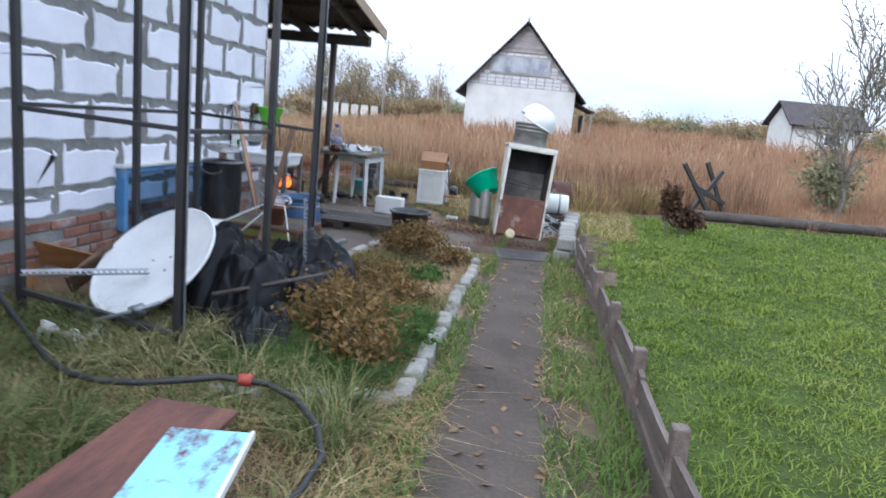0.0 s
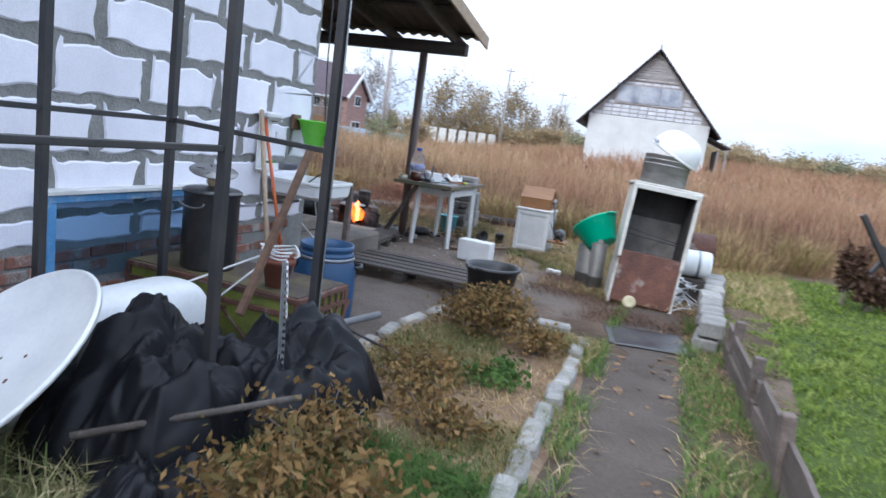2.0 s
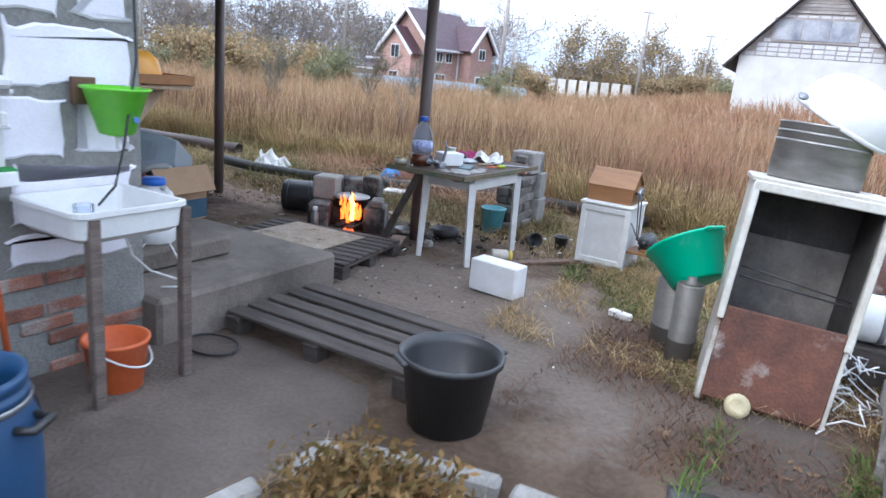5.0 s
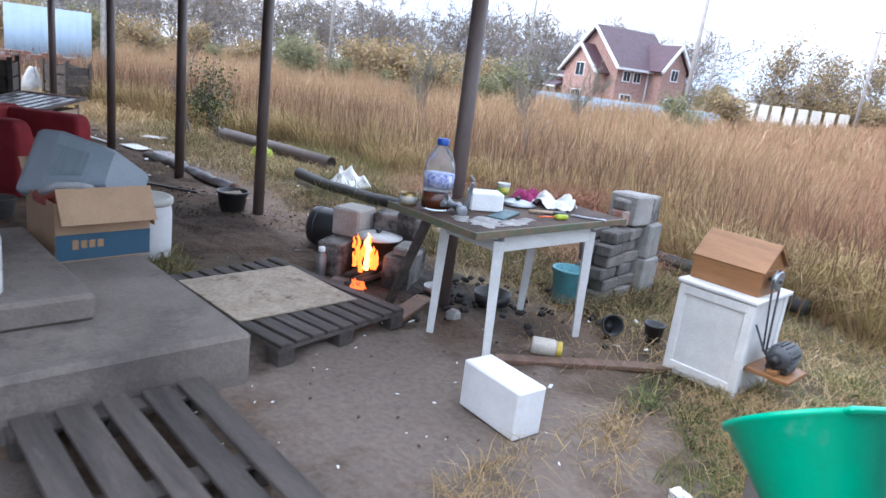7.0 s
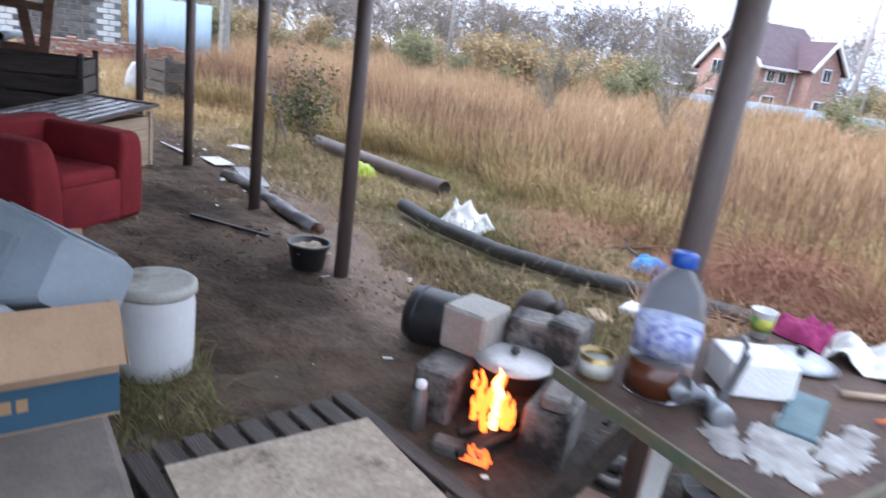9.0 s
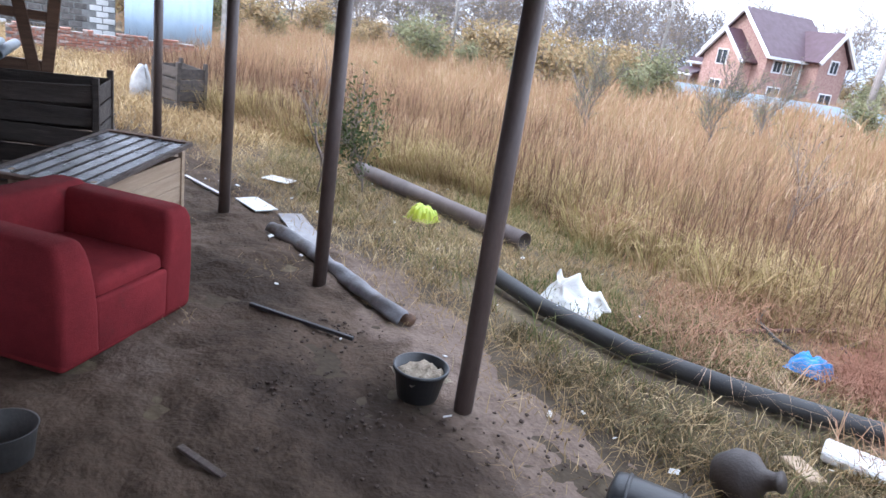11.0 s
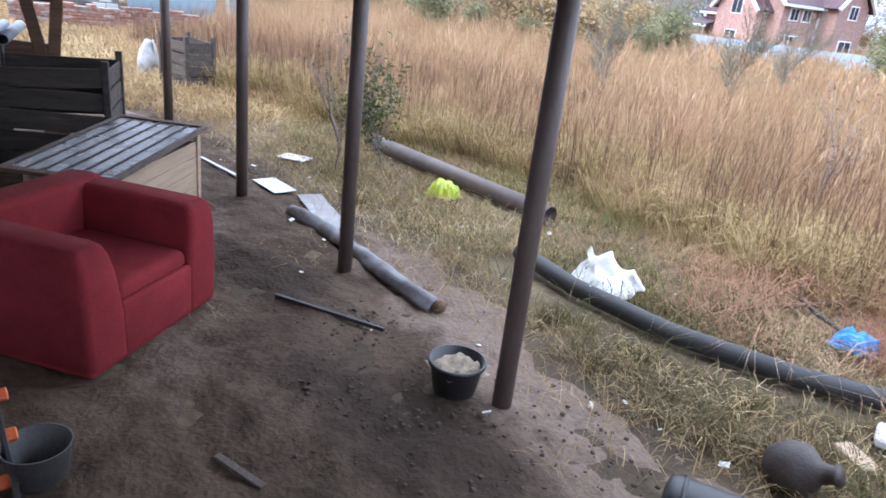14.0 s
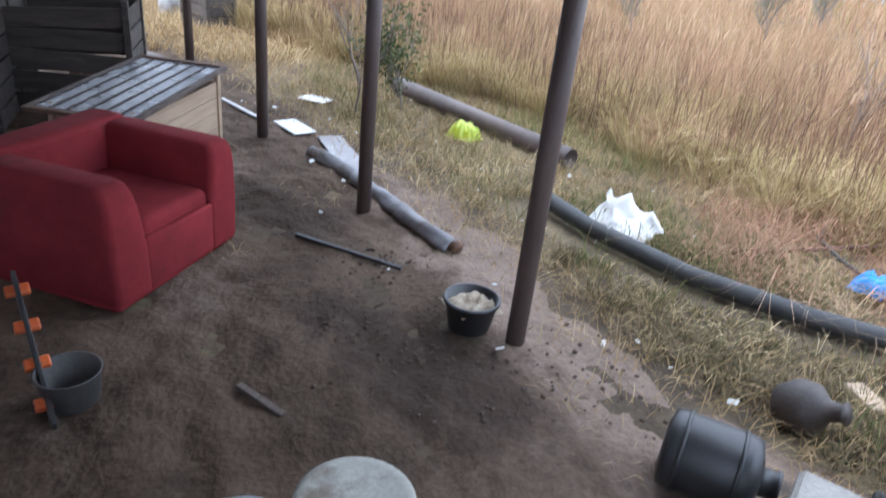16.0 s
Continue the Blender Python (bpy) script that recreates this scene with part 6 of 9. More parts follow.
for k, (x, yy, r, h) in enumerate(((-1.12, 9.07, 0.078, 0.50), (-1.24, 9.36, 0.14, 0.44))):
    cy = thing("steel_cylinder", "stainless steel cylinder standing on the ground", "cylinder", pose(x, yy, 0.01), group="steel cylinders")
    part("shell", Geo().lathe([(r - 0.005, 0), (r, 0.004), (r, h * 0.33), (r + 0.003, h * 0.335), (r, h * 0.345), (r, h), (r * 0.9, h + 0.012)], None, 36), DULL_STEEL, cy)
    part("cap", Geo().lathe([(r * 0.9, h + 0.012), (r * 0.35, h + 0.025), (r * 0.3, h + 0.05), (0.0, h + 0.052)], None, 28), DULL_STEEL, cy)
gb = thing("green_basin", "teal green plastic basin tipped on the cylinders", "basin", Matrix.Translation((-1.20, 9.28, 0.62)) @ Vector((-0.50, 0.30, 0.75)).to_track_quat("Z", "Y").to_matrix().to_4x4())
part("basin_wall", Geo().lathe([(0.14, -0.16), (0.155, -0.15), (0.225, 0.08), (0.24, 0.085), (0.24, 0.10), (0.222, 0.10), (0.15, -0.135), (0.0, -0.145)], None, 40), TEAL_PLASTIC, gb)
for s in (-1, 1):
    part("handle", Geo().box(0.04, 0.14, 0.02, pose(s * 0.245, 0, 0.09), 0.008), TEAL_PLASTIC, gb, "", pose(0, 0, 0, 0, 0, 90))
tankw = thing("white_canister", "white plastic water heater lying beside the oven", "canister", pose(-0.24, 9.62, 0.42, 0, 0, 10) @ pose(0, 0, 0, 0, 90, 0))
part("body", Geo().lathe([(0.10, -0.20), (0.135, -0.18), (0.14, -0.15), (0.14, 0.17), (0.13, 0.20), (0.05, 0.21)], None, 32), WHITE_PLASTIC, tankw)
part("band", Geo().lathe([(0.141, 0.06), (0.146, 0.062), (0.146, 0.088), (0.141, 0.09)], None, 32), GALV, tankw)
tub2 = solo("rusty_barrel", Geo().lathe([(0.17, -0.25), (0.19, -0.245), (0.19, 0.0), (0.195, 0.005), (0.19, 0.01), (0.19, 0.25), (0.17, 0.255)], None, 30), RUST, "dark rusty barrel behind the oven", "barrel", pose(-0.30, 10.05, 0.52, 0, 0, 15) @ pose(0, 0, 0, 0, 90, 0))
solo("support_crate", Geo().box(0.36, 0.62, 0.27, None, 0.01), DARK_WOOD, "dark wooden crate under the canister", "crate", pose(-0.28, 9.80, 0.137, 0, 0, 10))
wires = Geo()
rw = random.Random(44)
for k in range(22):
    p = Vector((rw.uniform(-0.18, 0.12), rw.uniform(-0.2, 0.2), rw.uniform(0.02, 0.22)))
    pts = []
    for j in range(9):
        pts.append(tuple(p))
        p = p + Vector((rw.uniform(-0.09, 0.09), rw.uniform(-0.09, 0.09), rw.uniform(-0.06, 0.05)))
        p.z = max(p.z, 0.012)
    wires.tube(pts, 0.005, 5)
solo("wire_tangle", wires, WHITE_PLASTIC, "tangle of pale wire beside the oven", "wire", pose(-0.20, 9.22, 0.01), kind="stuff")
solo("rubber_mat", Geo().sheet(lambda u, v: (0.64 * (u - 0.5), 0.56 * (v - 0.5), 0.006 * noise.noise(Vector((u * 3, v * 3, 2))) + 0.01), 12, 12, 0.008), SLATE_RUBBER, "worn black rubber mat lying on the path", "mat", pose(-0.41, 7.53, 0.022, 0, 0, 14))
solo("broken_tile", Geo().box(0.17, 0.06, 0.05, None, 0.008), WHITE_BLOCK, "white broken block lying on the earth", "block", pose(-1.66, 9.60, 0.04, 0, 0, -14))

# ---------------------------------------------------------------- cardboard box, monitor shell and drum by the slab
cb = thing("cardboard_box", "open cardboard box with a blue printed band", "cardboard box", pose(-4.93, 8.20, 0.29, 0, 0, 97))
BW, BD, BH = 0.52, 0.46, 0.34
for s in (-1, 1):
    part("panel", Geo().box(0.006, BD, BH, pose(s * BW / 2, 0, BH / 2), 0.001), CARDBOARD, cb)
    part("panel", Geo().box(BW, 0.006, BH, pose(0, s * BD / 2, BH / 2), 0.001), CARDBOARD, cb)
part("base", Geo().box(BW, BD, 0.006, pose(0, 0, 0.006), 0.001), CARDBOARD, cb)
part("flap", Geo().box(BW, 0.005, 0.21, pose(0, -BD / 2 - 0.055, BH - 0.07 + 0.06, -28, 0, 0), 0.001), CARDBOARD, cb)
part("flap", Geo().box(0.005, BD, 0.17, pose(BW / 2 + 0.022, 0, BH - 0.08, 0, -8, 0), 0.001), CARDBOARD, cb)
part("flap", Geo().box(BW, 0.005, 0.20, pose(0, BD / 2 + 0.06, BH + 0.08, -38, 0, 0), 0.001), CARDBOARD, cb)
part("printed_band", Geo().box(BW + 0.003, 0.002, 0.15, pose(0, -BD / 2 - 0.005, 0.085), 0.0005), CARD_BLUE, cb, "dark blue printed band")
for k in range(4):
    part("print_bar", Geo().box(0.032, 0.002, 0.045 if k else 0.055, pose(-0.16 + 0.045 * k, -BD / 2 - 0.0075, 0.10), 0.0005), CARD_PRINT, cb, "tan printed bar")
crt = thing("monitor_shell", "empty blue-grey plastic monitor casing on the box", "monitor casing", pose(-5.14, 8.26, 0.665) @ Matrix.Rotation(radians(20), 4, Vector((-0.79, 0.56, -0.25))) @ pose(0, 0, 0, 0, 0, 277) @ pose(0, 0, 0, 30, -24, 16) @ Matrix.Diagonal((1.12, 1.12, 1.05, 1)))
g = Geo()
rings = []
for k, (sx, sz, y0) in enumerate(((0.24, 0.20, -0.20), (0.245, 0.205, -0.17), (0.235, 0.195, -0.05), (0.17, 0.14, 0.17), (0.14, 0.11, 0.25))):
    rings.append([(x, y0, z) for x, z, _ in rounded(-sx, sx, -sz, sz, 0, 0.03, 4)])
part("case", loops(rings, (True, True)), GREY_PLASTIC, crt)
for k in range(26):
    part("vent_rib", Geo().box(0.30 - 0.004 * k, 0.004, 0.006, None, 0.001), GREY_PLASTIC, crt, "", pose(0, -0.05 + 0.0095 * k, 0.199 - 0.0023 * k, 0, 0, 0))
for k in range(20):
    part("vent_rib", Geo().box(0.006, 0.004, 0.20 - 0.003 * k, None, 0.001), GREY_PLASTIC, crt, "", pose(0.2345 - 0.0027 * k, -0.04 + 0.009 * k, 0.0))
solo("white_tube_hose", Geo().tube([(-0.16, -0.16, 0.0), (-0.10, -0.22, 0.05), (0.0, -0.24, 0.05), (0.08, -0.20, 0.02), (0.12, -0.14, -0.04)], 0.022, 10), mat("grey_hose", (0.30, 0.30, 0.30), None, 8, 60, 0.6, bump=0.1), "grey ribbed hose end on the box", "hose", pose(-4.92, 8.06, 0.68, 0, 0, 97))
solo("red_tool_roll", Geo().box(0.16, 0.12, 0.07, None, 0.02), mat("faded_red", (0.36, 0.07, 0.05), None, 6, 60, 0.6, bump=0.1), "faded red case lying in the box", "case", pose(-4.88, 7.98, 0.62, 0, 0, 12))
wd = thing("white_drum", "dirty white plastic drum with closed lid", "drum", pose(-5.56, 8.72, 0.01) @ Matrix.Diagonal((1, 1, 0.94, 1)))
part("body", Geo().lathe([(0.155, 0), (0.17, 0.015), (0.175, 0.10), (0.178, 0.36), (0.17, 0.42), (0.165, 0.44)], None, 36), WHITE_PLASTIC, wd)
part("lid", Geo().lathe([(0.182, 0.43), (0.186, 0.44), (0.184, 0.475), (0.17, 0.487), (0.15, 0.482), (0, 0.478)], None, 36), mat("grubby_lid", (0.50, 0.49, 0.43), (0.40, 0.39, 0.34), 5, 60, 0.6, bump=0.15, stain=(0.20, 0.16, 0.12), stain_at=0.63), wd)

# ---------------------------------------------------------------- red armchair
ch = thing("armchair", "worn dark red upholstered armchair on bare earth", "armchair", pose(-8.27, 8.29, 0.01, 0, 0, 133.5) @ Matrix.Diagonal((1.0, 1.14, 1.0, 1)))


def cushion(sx, sy, sz, m, r=0.05, n=4, puff=0.0):
    """A soft box with rounded edges."""
    g = Geo()
    rings = []
    for k in range(n + 1):
        a = math.pi / 2 * k / n
        rings.append(rounded(-sx / 2 + r * (1 - math.sin(a)), sx / 2 - r * (1 - math.sin(a)), -sy / 2 + r * (1 - math.sin(a)), sy / 2 - r * (1 - math.sin(a)), -sz / 2 + r * (1 - math.cos(a)), r, 5))
    for k in range(n + 1):
        a = math.pi / 2 * k / n
        rings.append(rounded(-sx / 2 + r * (1 - math.cos(a)), sx / 2 - r * (1 - math.cos(a)), -sy / 2 + r * (1 - math.cos(a)), sy / 2 - r * (1 - math.cos(a)), sz / 2 - r + r * math.sin(a), r, 5))
    q = loops(rings)
    q.smooth = [True] * len(q.f)
    q.v = [tuple(Vector(p) + 0.010 * Vector((noise.noise(Vector(p) * 5), noise.noise(Vector(p) * 5 + Vector((7, 0, 0))), noise.noise(Vector(p) * 4 + Vector((0, 9, 0)))))) for p in q.v]
    g.add(q.v, q.f, m, True)
    return g


# its front looks along -y, its width runs along x
part("base", cushion(1.06, 0.86, 0.30, pose(0, 0.0, 0.155), 0.03), RED_CLOTH, ch)
part("seat_cushion", cushion(0.58, 0.64, 0.15, pose(0, -0.10, 0.36), 0.05), RED_CLOTH, ch)


def armrest(s):
    """An arm that thickens towards the seat, its front sloping forward in a soft curve."""
    rings = []
    for z, inner, outer, fr, bk_, r in ((0.02, 0.27, 0.520, -0.425, 0.43, 0.03), (0.05, 0.26, 0.535, -0.44, 0.44, 0.04), (0.30, 0.265, 0.540, -0.44, 0.44, 0.04), (0.42, 0.285, 0.540, -0.44, 0.44, 0.04), (0.54, 0.305, 0.540, -0.435, 0.44, 0.04), (0.62, 0.318, 0.538, -0.425, 0.438, 0.04), (0.665, 0.33, 0.530, -0.405, 0.43, 0.04), (0.685, 0.352, 0.508, -0.375, 0.41, 0.035)):
        rings.append(rounded(min(s * inner, s * outer), max(s * inner, s * outer), fr, bk_, z, r, 6))
    q = loops(rings)
    q.smooth = [True] * len(q.f)
    q.v = [tuple(Vector(p) + 0.008 * Vector((noise.noise(Vector(p) * 5), noise.noise(Vector(p) * 5 + Vector((7, 0, 0))), 0))) for p in q.v]
    return q


for s in (-1, 1):
    part("armrest", armrest(s), RED_CLOTH, ch)
part("backrest", cushion(1.06, 0.24, 0.68, pose(0, 0.335, 0.365, -3, 0, 0), 0.05), RED_CLOTH, ch)
part("front_apron", cushion(0.60, 0.07, 0.33, pose(0, -0.405, 0.185), 0.03), RED_CLOTH, ch)

# ---------------------------------------------------------------- kennel and crates behind it
kn = thing("wooden_kennel", "pale plank kennel with wet dark sheet roof", "kennel", pose(-9.95, 8.71, 0.01, 0, 0, -36) @ Matrix.Diagonal((1.16, 0.80, 0.77, 1)))
KL, KW = 1.16, 0.74
for k in range(4):
    for s in (-1, 1):
        part("side_plank", Geo().box(KL, 0.02, 0.165, pose(0, s * KW / 2, 0.09 + 0.172 * k), 0.003), PALE_WOOD, kn)
        part("end_plank", Geo().box(0.02, KW, 0.165, pose(s * KL / 2, 0, 0.09 + 0.172 * k), 0.003), PALE_WOOD, kn)
for sx in (-1, 1):
    for sy in (-1, 1):
        part("corner_post", Geo().box(0.05, 0.05, 0.76, pose(sx * (KL / 2 + 0.004), sy * (KW / 2 + 0.004), 0.38), 0.003), PALE_WOOD, kn)
ROOF_WET = mat("wet_dark_sheet", (0.055, 0.05, 0.062), (0.10, 0.095, 0.11), 3, 60, 0.28, bump=0.2, vary=0.1, stretch=(1, 0.3, 1), stain=(0.30, 0.30, 0.34), stain_at=0.63)
for k in range(6):
    part("roof_board", Geo().box(1.30, 0.145, 0.014, pose(0, -0.375 + 0.150 * k, 0.80, 0, 0, 0), 0.003), ROOF_WET, kn, "", pose(0, 0, 0, 0, 5, 0))
for k in range(7):
    part("roof_rib", Geo().box(1.30, 0.018, 0.022, pose(0, -0.45 + 0.150 * k, 0.806), 0.003), DARK_WOOD, kn, "", pose(0, 0, 0, 0, 5, 0))
for s in (-1, 1):
    part("roof_edge", Geo().box(0.05, 0.96, 0.04, pose(s * 0.65, 0, 0.805), 0.003), OLD_WOOD, kn, "", pose(0, 0, 0, 0, 5, 0))
for s in (-1, 1):
    part("roof_edge", Geo().box(1.34, 0.05, 0.045, pose(0, s * 0.47, 0.80), 0.003), GREY_WOOD, kn, "", pose(0, 0, 0, 0, 5, 0))


def slat_crate(m, label, w, d, h, n):
    t = thing("slatted_crate", label, "crate", m, group="slatted crates")
    rs = random.Random(n * 7)
    for k in range(n):
        z = (k + 0.5) / n * h
        for s in (-1, 1):
            part("slat", Geo().box(w, 0.018, h / n * 0.87, pose(rs.uniform(-0.03, 0.03), s * d / 2, z, 0, rs.uniform(-3, 3), 0), 0.003), DARK_WOOD, t)
            part("slat", Geo().box(0.018, d, h / n * 0.87, pose(s * w / 2, 0, z), 0.003), DARK_WOOD, t)
    for sx in (-1, 1):
        for sy in (-1, 1):
            part("corner_post", Geo().box(0.06, 0.06, h + 0.08, pose(sx * w / 2, sy * d / 2, h / 2 + 0.04), 0.004), DARK_WOOD, t)
    return t


slat_crate(pose(-11.75, 8.35, 0, 0, 0, 75), "large dark weathered slatted crate", 1.05, 0.8, 0.98, 5)
slat_crate(pose(-11.35, 7.2, 0, 0, 0, 80), "dark slatted crate stacked beside another", 1.1, 0.9, 1.08, 6)
slat_crate(pose(-16.4, 10.5, 0, 0, 0, 20), "small broken slatted crate in the grass", 0.75, 0.5, 0.75, 4)
rackw = thing("timber_stand", "tall dark timber stand loaded with pipes", "stand", pose(-12.85, 7.75, 0, 0, 0, 84))
for x, lean in ((-0.6, 6), (0.0, 6), (0.45, -10), (0.75, 7)):
    part("stile", Geo().box(0.12, 0.06, 3.0, pose(x, 0, 1.5, 0, lean, 0), 0.005), OLD_WOOD, rackw)
for k, z in enumerate((0.55, 0.95, 1.5, 2.0, 2.4)):
    part("rung", Geo().box(1.6, 0.08, 0.10 if k != 1 else 0.16, pose(-0.1, 0.02, z, 0, 2, 0), 0.004), OLD_WOOD, rackw)
for k in range(9):
    part("stored_pipe", Geo().pipe((-0.9 + 0.15 * k, -0.7, 1.06 + 0.02 * (k % 3)), (-0.9 + 0.15 * k, 0.9, 1.08), 0.055), GALV if k < 7 else GREY_PLASTIC, rackw)
shortlog = solo("dark_pipe_log", Geo().pipe((-13.3, 9.0, 0.12), (-12.6, 9.35, 0.12), 0.12, 0.02), POST_STEEL, "short dark pipe lying in dry grass", "pipe")

# ---------------------------------------------------------------- on the earth under the canopy
bk = thing("feed_bucket", "black rubber bucket holding pale feed by a post", "bucket", pose(-6.84, 9.93, 0.012) @ Matrix.Diagonal((0.88, 0.88, 0.84, 1)))
part("pail", Geo().lathe([(0.12, 0), (0.13, 0.006), (0.165, 0.20), (0.178, 0.205), (0.178, 0.225), (0.163, 0.225), (0.125, 0.03), (0, 0.025)], None, 32), BLACK_PLASTIC, bk)
part("feed", heap(0, 0, 0.145, 0.145, 0.035, 5.5, n=16), mat("pale_porridge", (0.46, 0.38, 0.28), (0.34, 0.27, 0.20), 14, 60, 0.9, bump=0.8), bk, "pale lumpy feed", pose(0, 0, 0.15))
solo("steel_stick", square_bar((-8.18, 9.38, 0.035), (-7.54, 9.85, 0.03), 0.026), BLACK_STEEL, "dark steel bar lying on the earth", "bar")
half = thing("split_pipe", "crushed grey pipe lying along the posts", "pipe")
g = Geo()


def gutter(u, v):
    x = -9.75 + (9.75 - 7.68) * v
    yy = 10.03 + 0.30 * v + 0.03 * math.sin(5 * v)
    a = math.pi * (0.02 + 0.96 * u)
    r = 0.064 + 0.026 * noise.noise(Vector((v * 12, u * 2.5, 1)))
    d = Vector((2.07, 0.30, 0)).normalized()
    s = Vector((d.y, -d.x, 0))
    p = Vector((x, yy, 0.02)) + s * (r * math.cos(a)) + Vector((0, 0, r * 1.15 * math.sin(a)))
    return p


part("shell", g.sheet(gutter, 12, 40, 0.006), mat("dirty_grey_tin", (0.20, 0.195, 0.205), (0.13, 0.12, 0.12), 5, 60, 0.6, 0.2, bump=0.4, stain=(0.09, 0.065, 0.05), stain_at=0.58), half)
part("core", Geo().tube([(-7.85, 10.30, 0.05), (-7.66, 10.335, 0.045)], 0.045, 8), OLD_WOOD, half)
p1 = solo("steel_pipe", Geo().pipe((-11.9, 11.86, 0.10), (-8.93, 12.30, 0.10), 0.095, 0.008, 24), POST_STEEL, "brown steel pipe lying in the dry grass", "pipe")
hp = Geo()
hp.tube([(-8.25, 11.42, 0.10), (-7.6, 11.42, 0.085), (-6.8, 11.58, 0.08), (-6.1, 11.92, 0.08), (-5.4, 12.44, 0.08), (-4.7, 12.85, 0.08), (-3.9, 13.0, 0.09), (-3.0, 12.9, 0.11), (-2.5, 12.8, 0.12)], 0.067, 18)
solo("black_pipe", hp, RUBBER, "long bent black plastic pipe on the ground", "pipe")
solo("pipe_tie", Geo().tube([(-7.82, 11.40, 0.02), (-7.80, 11.42, 0.15), (-7.74, 11.54, 0.02)], 0.006, 5), WHITE_PLASTIC, "white string tie round the black pipe", "string")
solo("pipe_tie", Geo().tube([(-7.48, 11.38, 0.02), (-7.44, 11.44, 0.15), (-7.40, 11.58, 0.02)], 0.006, 5), WHITE_PLASTIC, "white string tie round the black pipe", "string")


def rag(cx, cy, w, d, seed, z=0.05):
    return Geo().sheet(lambda u, v: (cx + w * (u - 0.5) * (1 + 0.5 * noise.noise(Vector((v * 3, seed, 0)))), cy + d * (v - 0.5) * (1 + 0.5 * noise.noise(Vector((u * 3, seed, 4)))), 0.012 + z * abs(noise.noise(Vector((u * 2.2, v * 2.2, seed)))) * 1.3 + z * 0.3 * abs(noise.noise(Vector((u * 6, v * 6, seed))))), 18, 18, 0.003)


def standing_sheet(u, v):
    """A stiff crumpled sheet propped up behind the pipe."""
    a = noise.noise(Vector((u * 2.4, v * 1.1, 3.0)))
    x = -7.80 + 0.46 * u + 0.05 * noise.noise(Vector((u * 5, v * 4, 1)))
    top = 0.27 - 0.13 * u + 0.10 * noise.noise(Vector((u * 4.5, 0.5, 9)))
    return (x, 11.52 + 0.14 * u + 0.24 * v + 0.12 * a, 0.02 + top * v + 0.03 * abs(a))


solo("white_rag", Geo().sheet(standing_sheet, 30, 14, 0.003), RAG, "crumpled white sheet caught against the black pipe", "rag")
solo("white_bag", rag(0, 0, 0.36, 0.24, 7, 0.12), RAG, "crumpled white plastic bag on the table", "bag", pose(-3.45, 10.66, TT - 0.008, 0, 0, 20) @ Matrix.Diagonal((0.72, 0.8, 0.8, 1)))
solo("lime_bag", draped(0, 0, 0.17, 0.13, 0.15, 8.2, 0.0, 36, 2.4), LIME_BAG, "crumpled lime green plastic bag on the grass", "bag", pose(-9.95, 11.72, 0.02, 0, 0, 25))
solo("blue_bag", draped(0, 0, 0.14, 0.10, 0.13, 5.1, 0.0, 36, 2.4), BLUE_BAG, "bright blue plastic bag on dry stalks", "bag", pose(-6.22, 12.78, 0.04, 0, 0, 15))
solo("foam_slab", rough_block(0.33, 0.22, 0.06, 2), WHITE_BLOCK, "white foam slab lying on the ground", "foam", pose(-5.44, 11.92, 0.045, 0, 0, 24))
solo("white_card", Geo().box(0.34, 0.22, 0.01, None, 0.002), STRAW_LITTER, "white board scrap lying in the grass", "board", pose(-11.55, 10.68, 0.03, 0, 0, 40))
solo("white_card", Geo().box(0.46, 0.24, 0.012, None, 0.002), STRAW_LITTER, "white litter board at a post's foot", "board", pose(-10.55, 10.12, 0.03, 0, 0, 10))
solo("long_tile", Geo().box(0.95, 0.24, 0.014, None, 0.003), mat("grey_board", (0.33, 0.31, 0.31), None, 4, 50, 0.6, bump=0.1, stain=(0.6, 0.58, 0.55), stain_at=0.64), "pale grey board lying by the split pipe", "board", pose(-9.72, 10.30, 0.03, 0, 0, -6))
solo("white_strip", Geo().box(0.9, 0.04, 0.02, None, 0.003), STRAW_LITTER, "thin white strip lying on the ground", "strip", pose(-11.25, 9.78, 0.025, 0, 0, 14))
jug = thing("clay_jug", "dark brown round jug lying by the pipe", "jug", pose(-5.55, 11.02, 0.11, 20, 62, 30) @ Matrix.Diagonal((0.9, 0.9, 0.9, 1)))
part("body", Geo().lathe([(0.05, -0.14), (0.11, -0.12), (0.15, -0.02), (0.135, 0.07), (0.06, 0.13), (0.045, 0.19), (0.06, 0.22)], None, 28), BRONZE_CLAY, jug)
solo("flat_wood_scrap", Geo().box(0.22, 0.12, 0.03, None, 0.004), PALE_WOOD, "pale wood scrap lying on the earth", "wood scrap", pose(-5.52, 11.55, 0.03, 0, 0, -20))
solo("iron_rod", Geo().tube([(-6.99, 12.16, 0.06), (-6.8, 12.9, 0.07), (-6.57, 13.74, 0.09)], 0.020, 8), RUST, "rusty iron rod lying in dry stalks", "rod")
solo("black_cable", Geo().tube([(-7.25, 14.1, 0.10), (-7.05, 13.5, 0.10), (-6.90, 13.15, 0.09), (-6.62, 12.98, 0.08), (-6.39, 12.90, 0.07), (-6.22, 12.96, 0.07), (-6.15, 13.07, 0.07), (-6.22, 13.38, 0.07), (-6.34, 13.42, 0.08), (-6.32, 13.8, 0.12), (-6.38, 14.23, 0.22), (-6.60, 14.55, 0.36)], 0.017, 7), RUBBER, "black cable looping through dry stalks", "cable")
lad = thing("clamp_rail", "dark rail with orange clamps leaning low", "rail", pose(-7.10, 7.88, 0.0, 0, 0, 8))
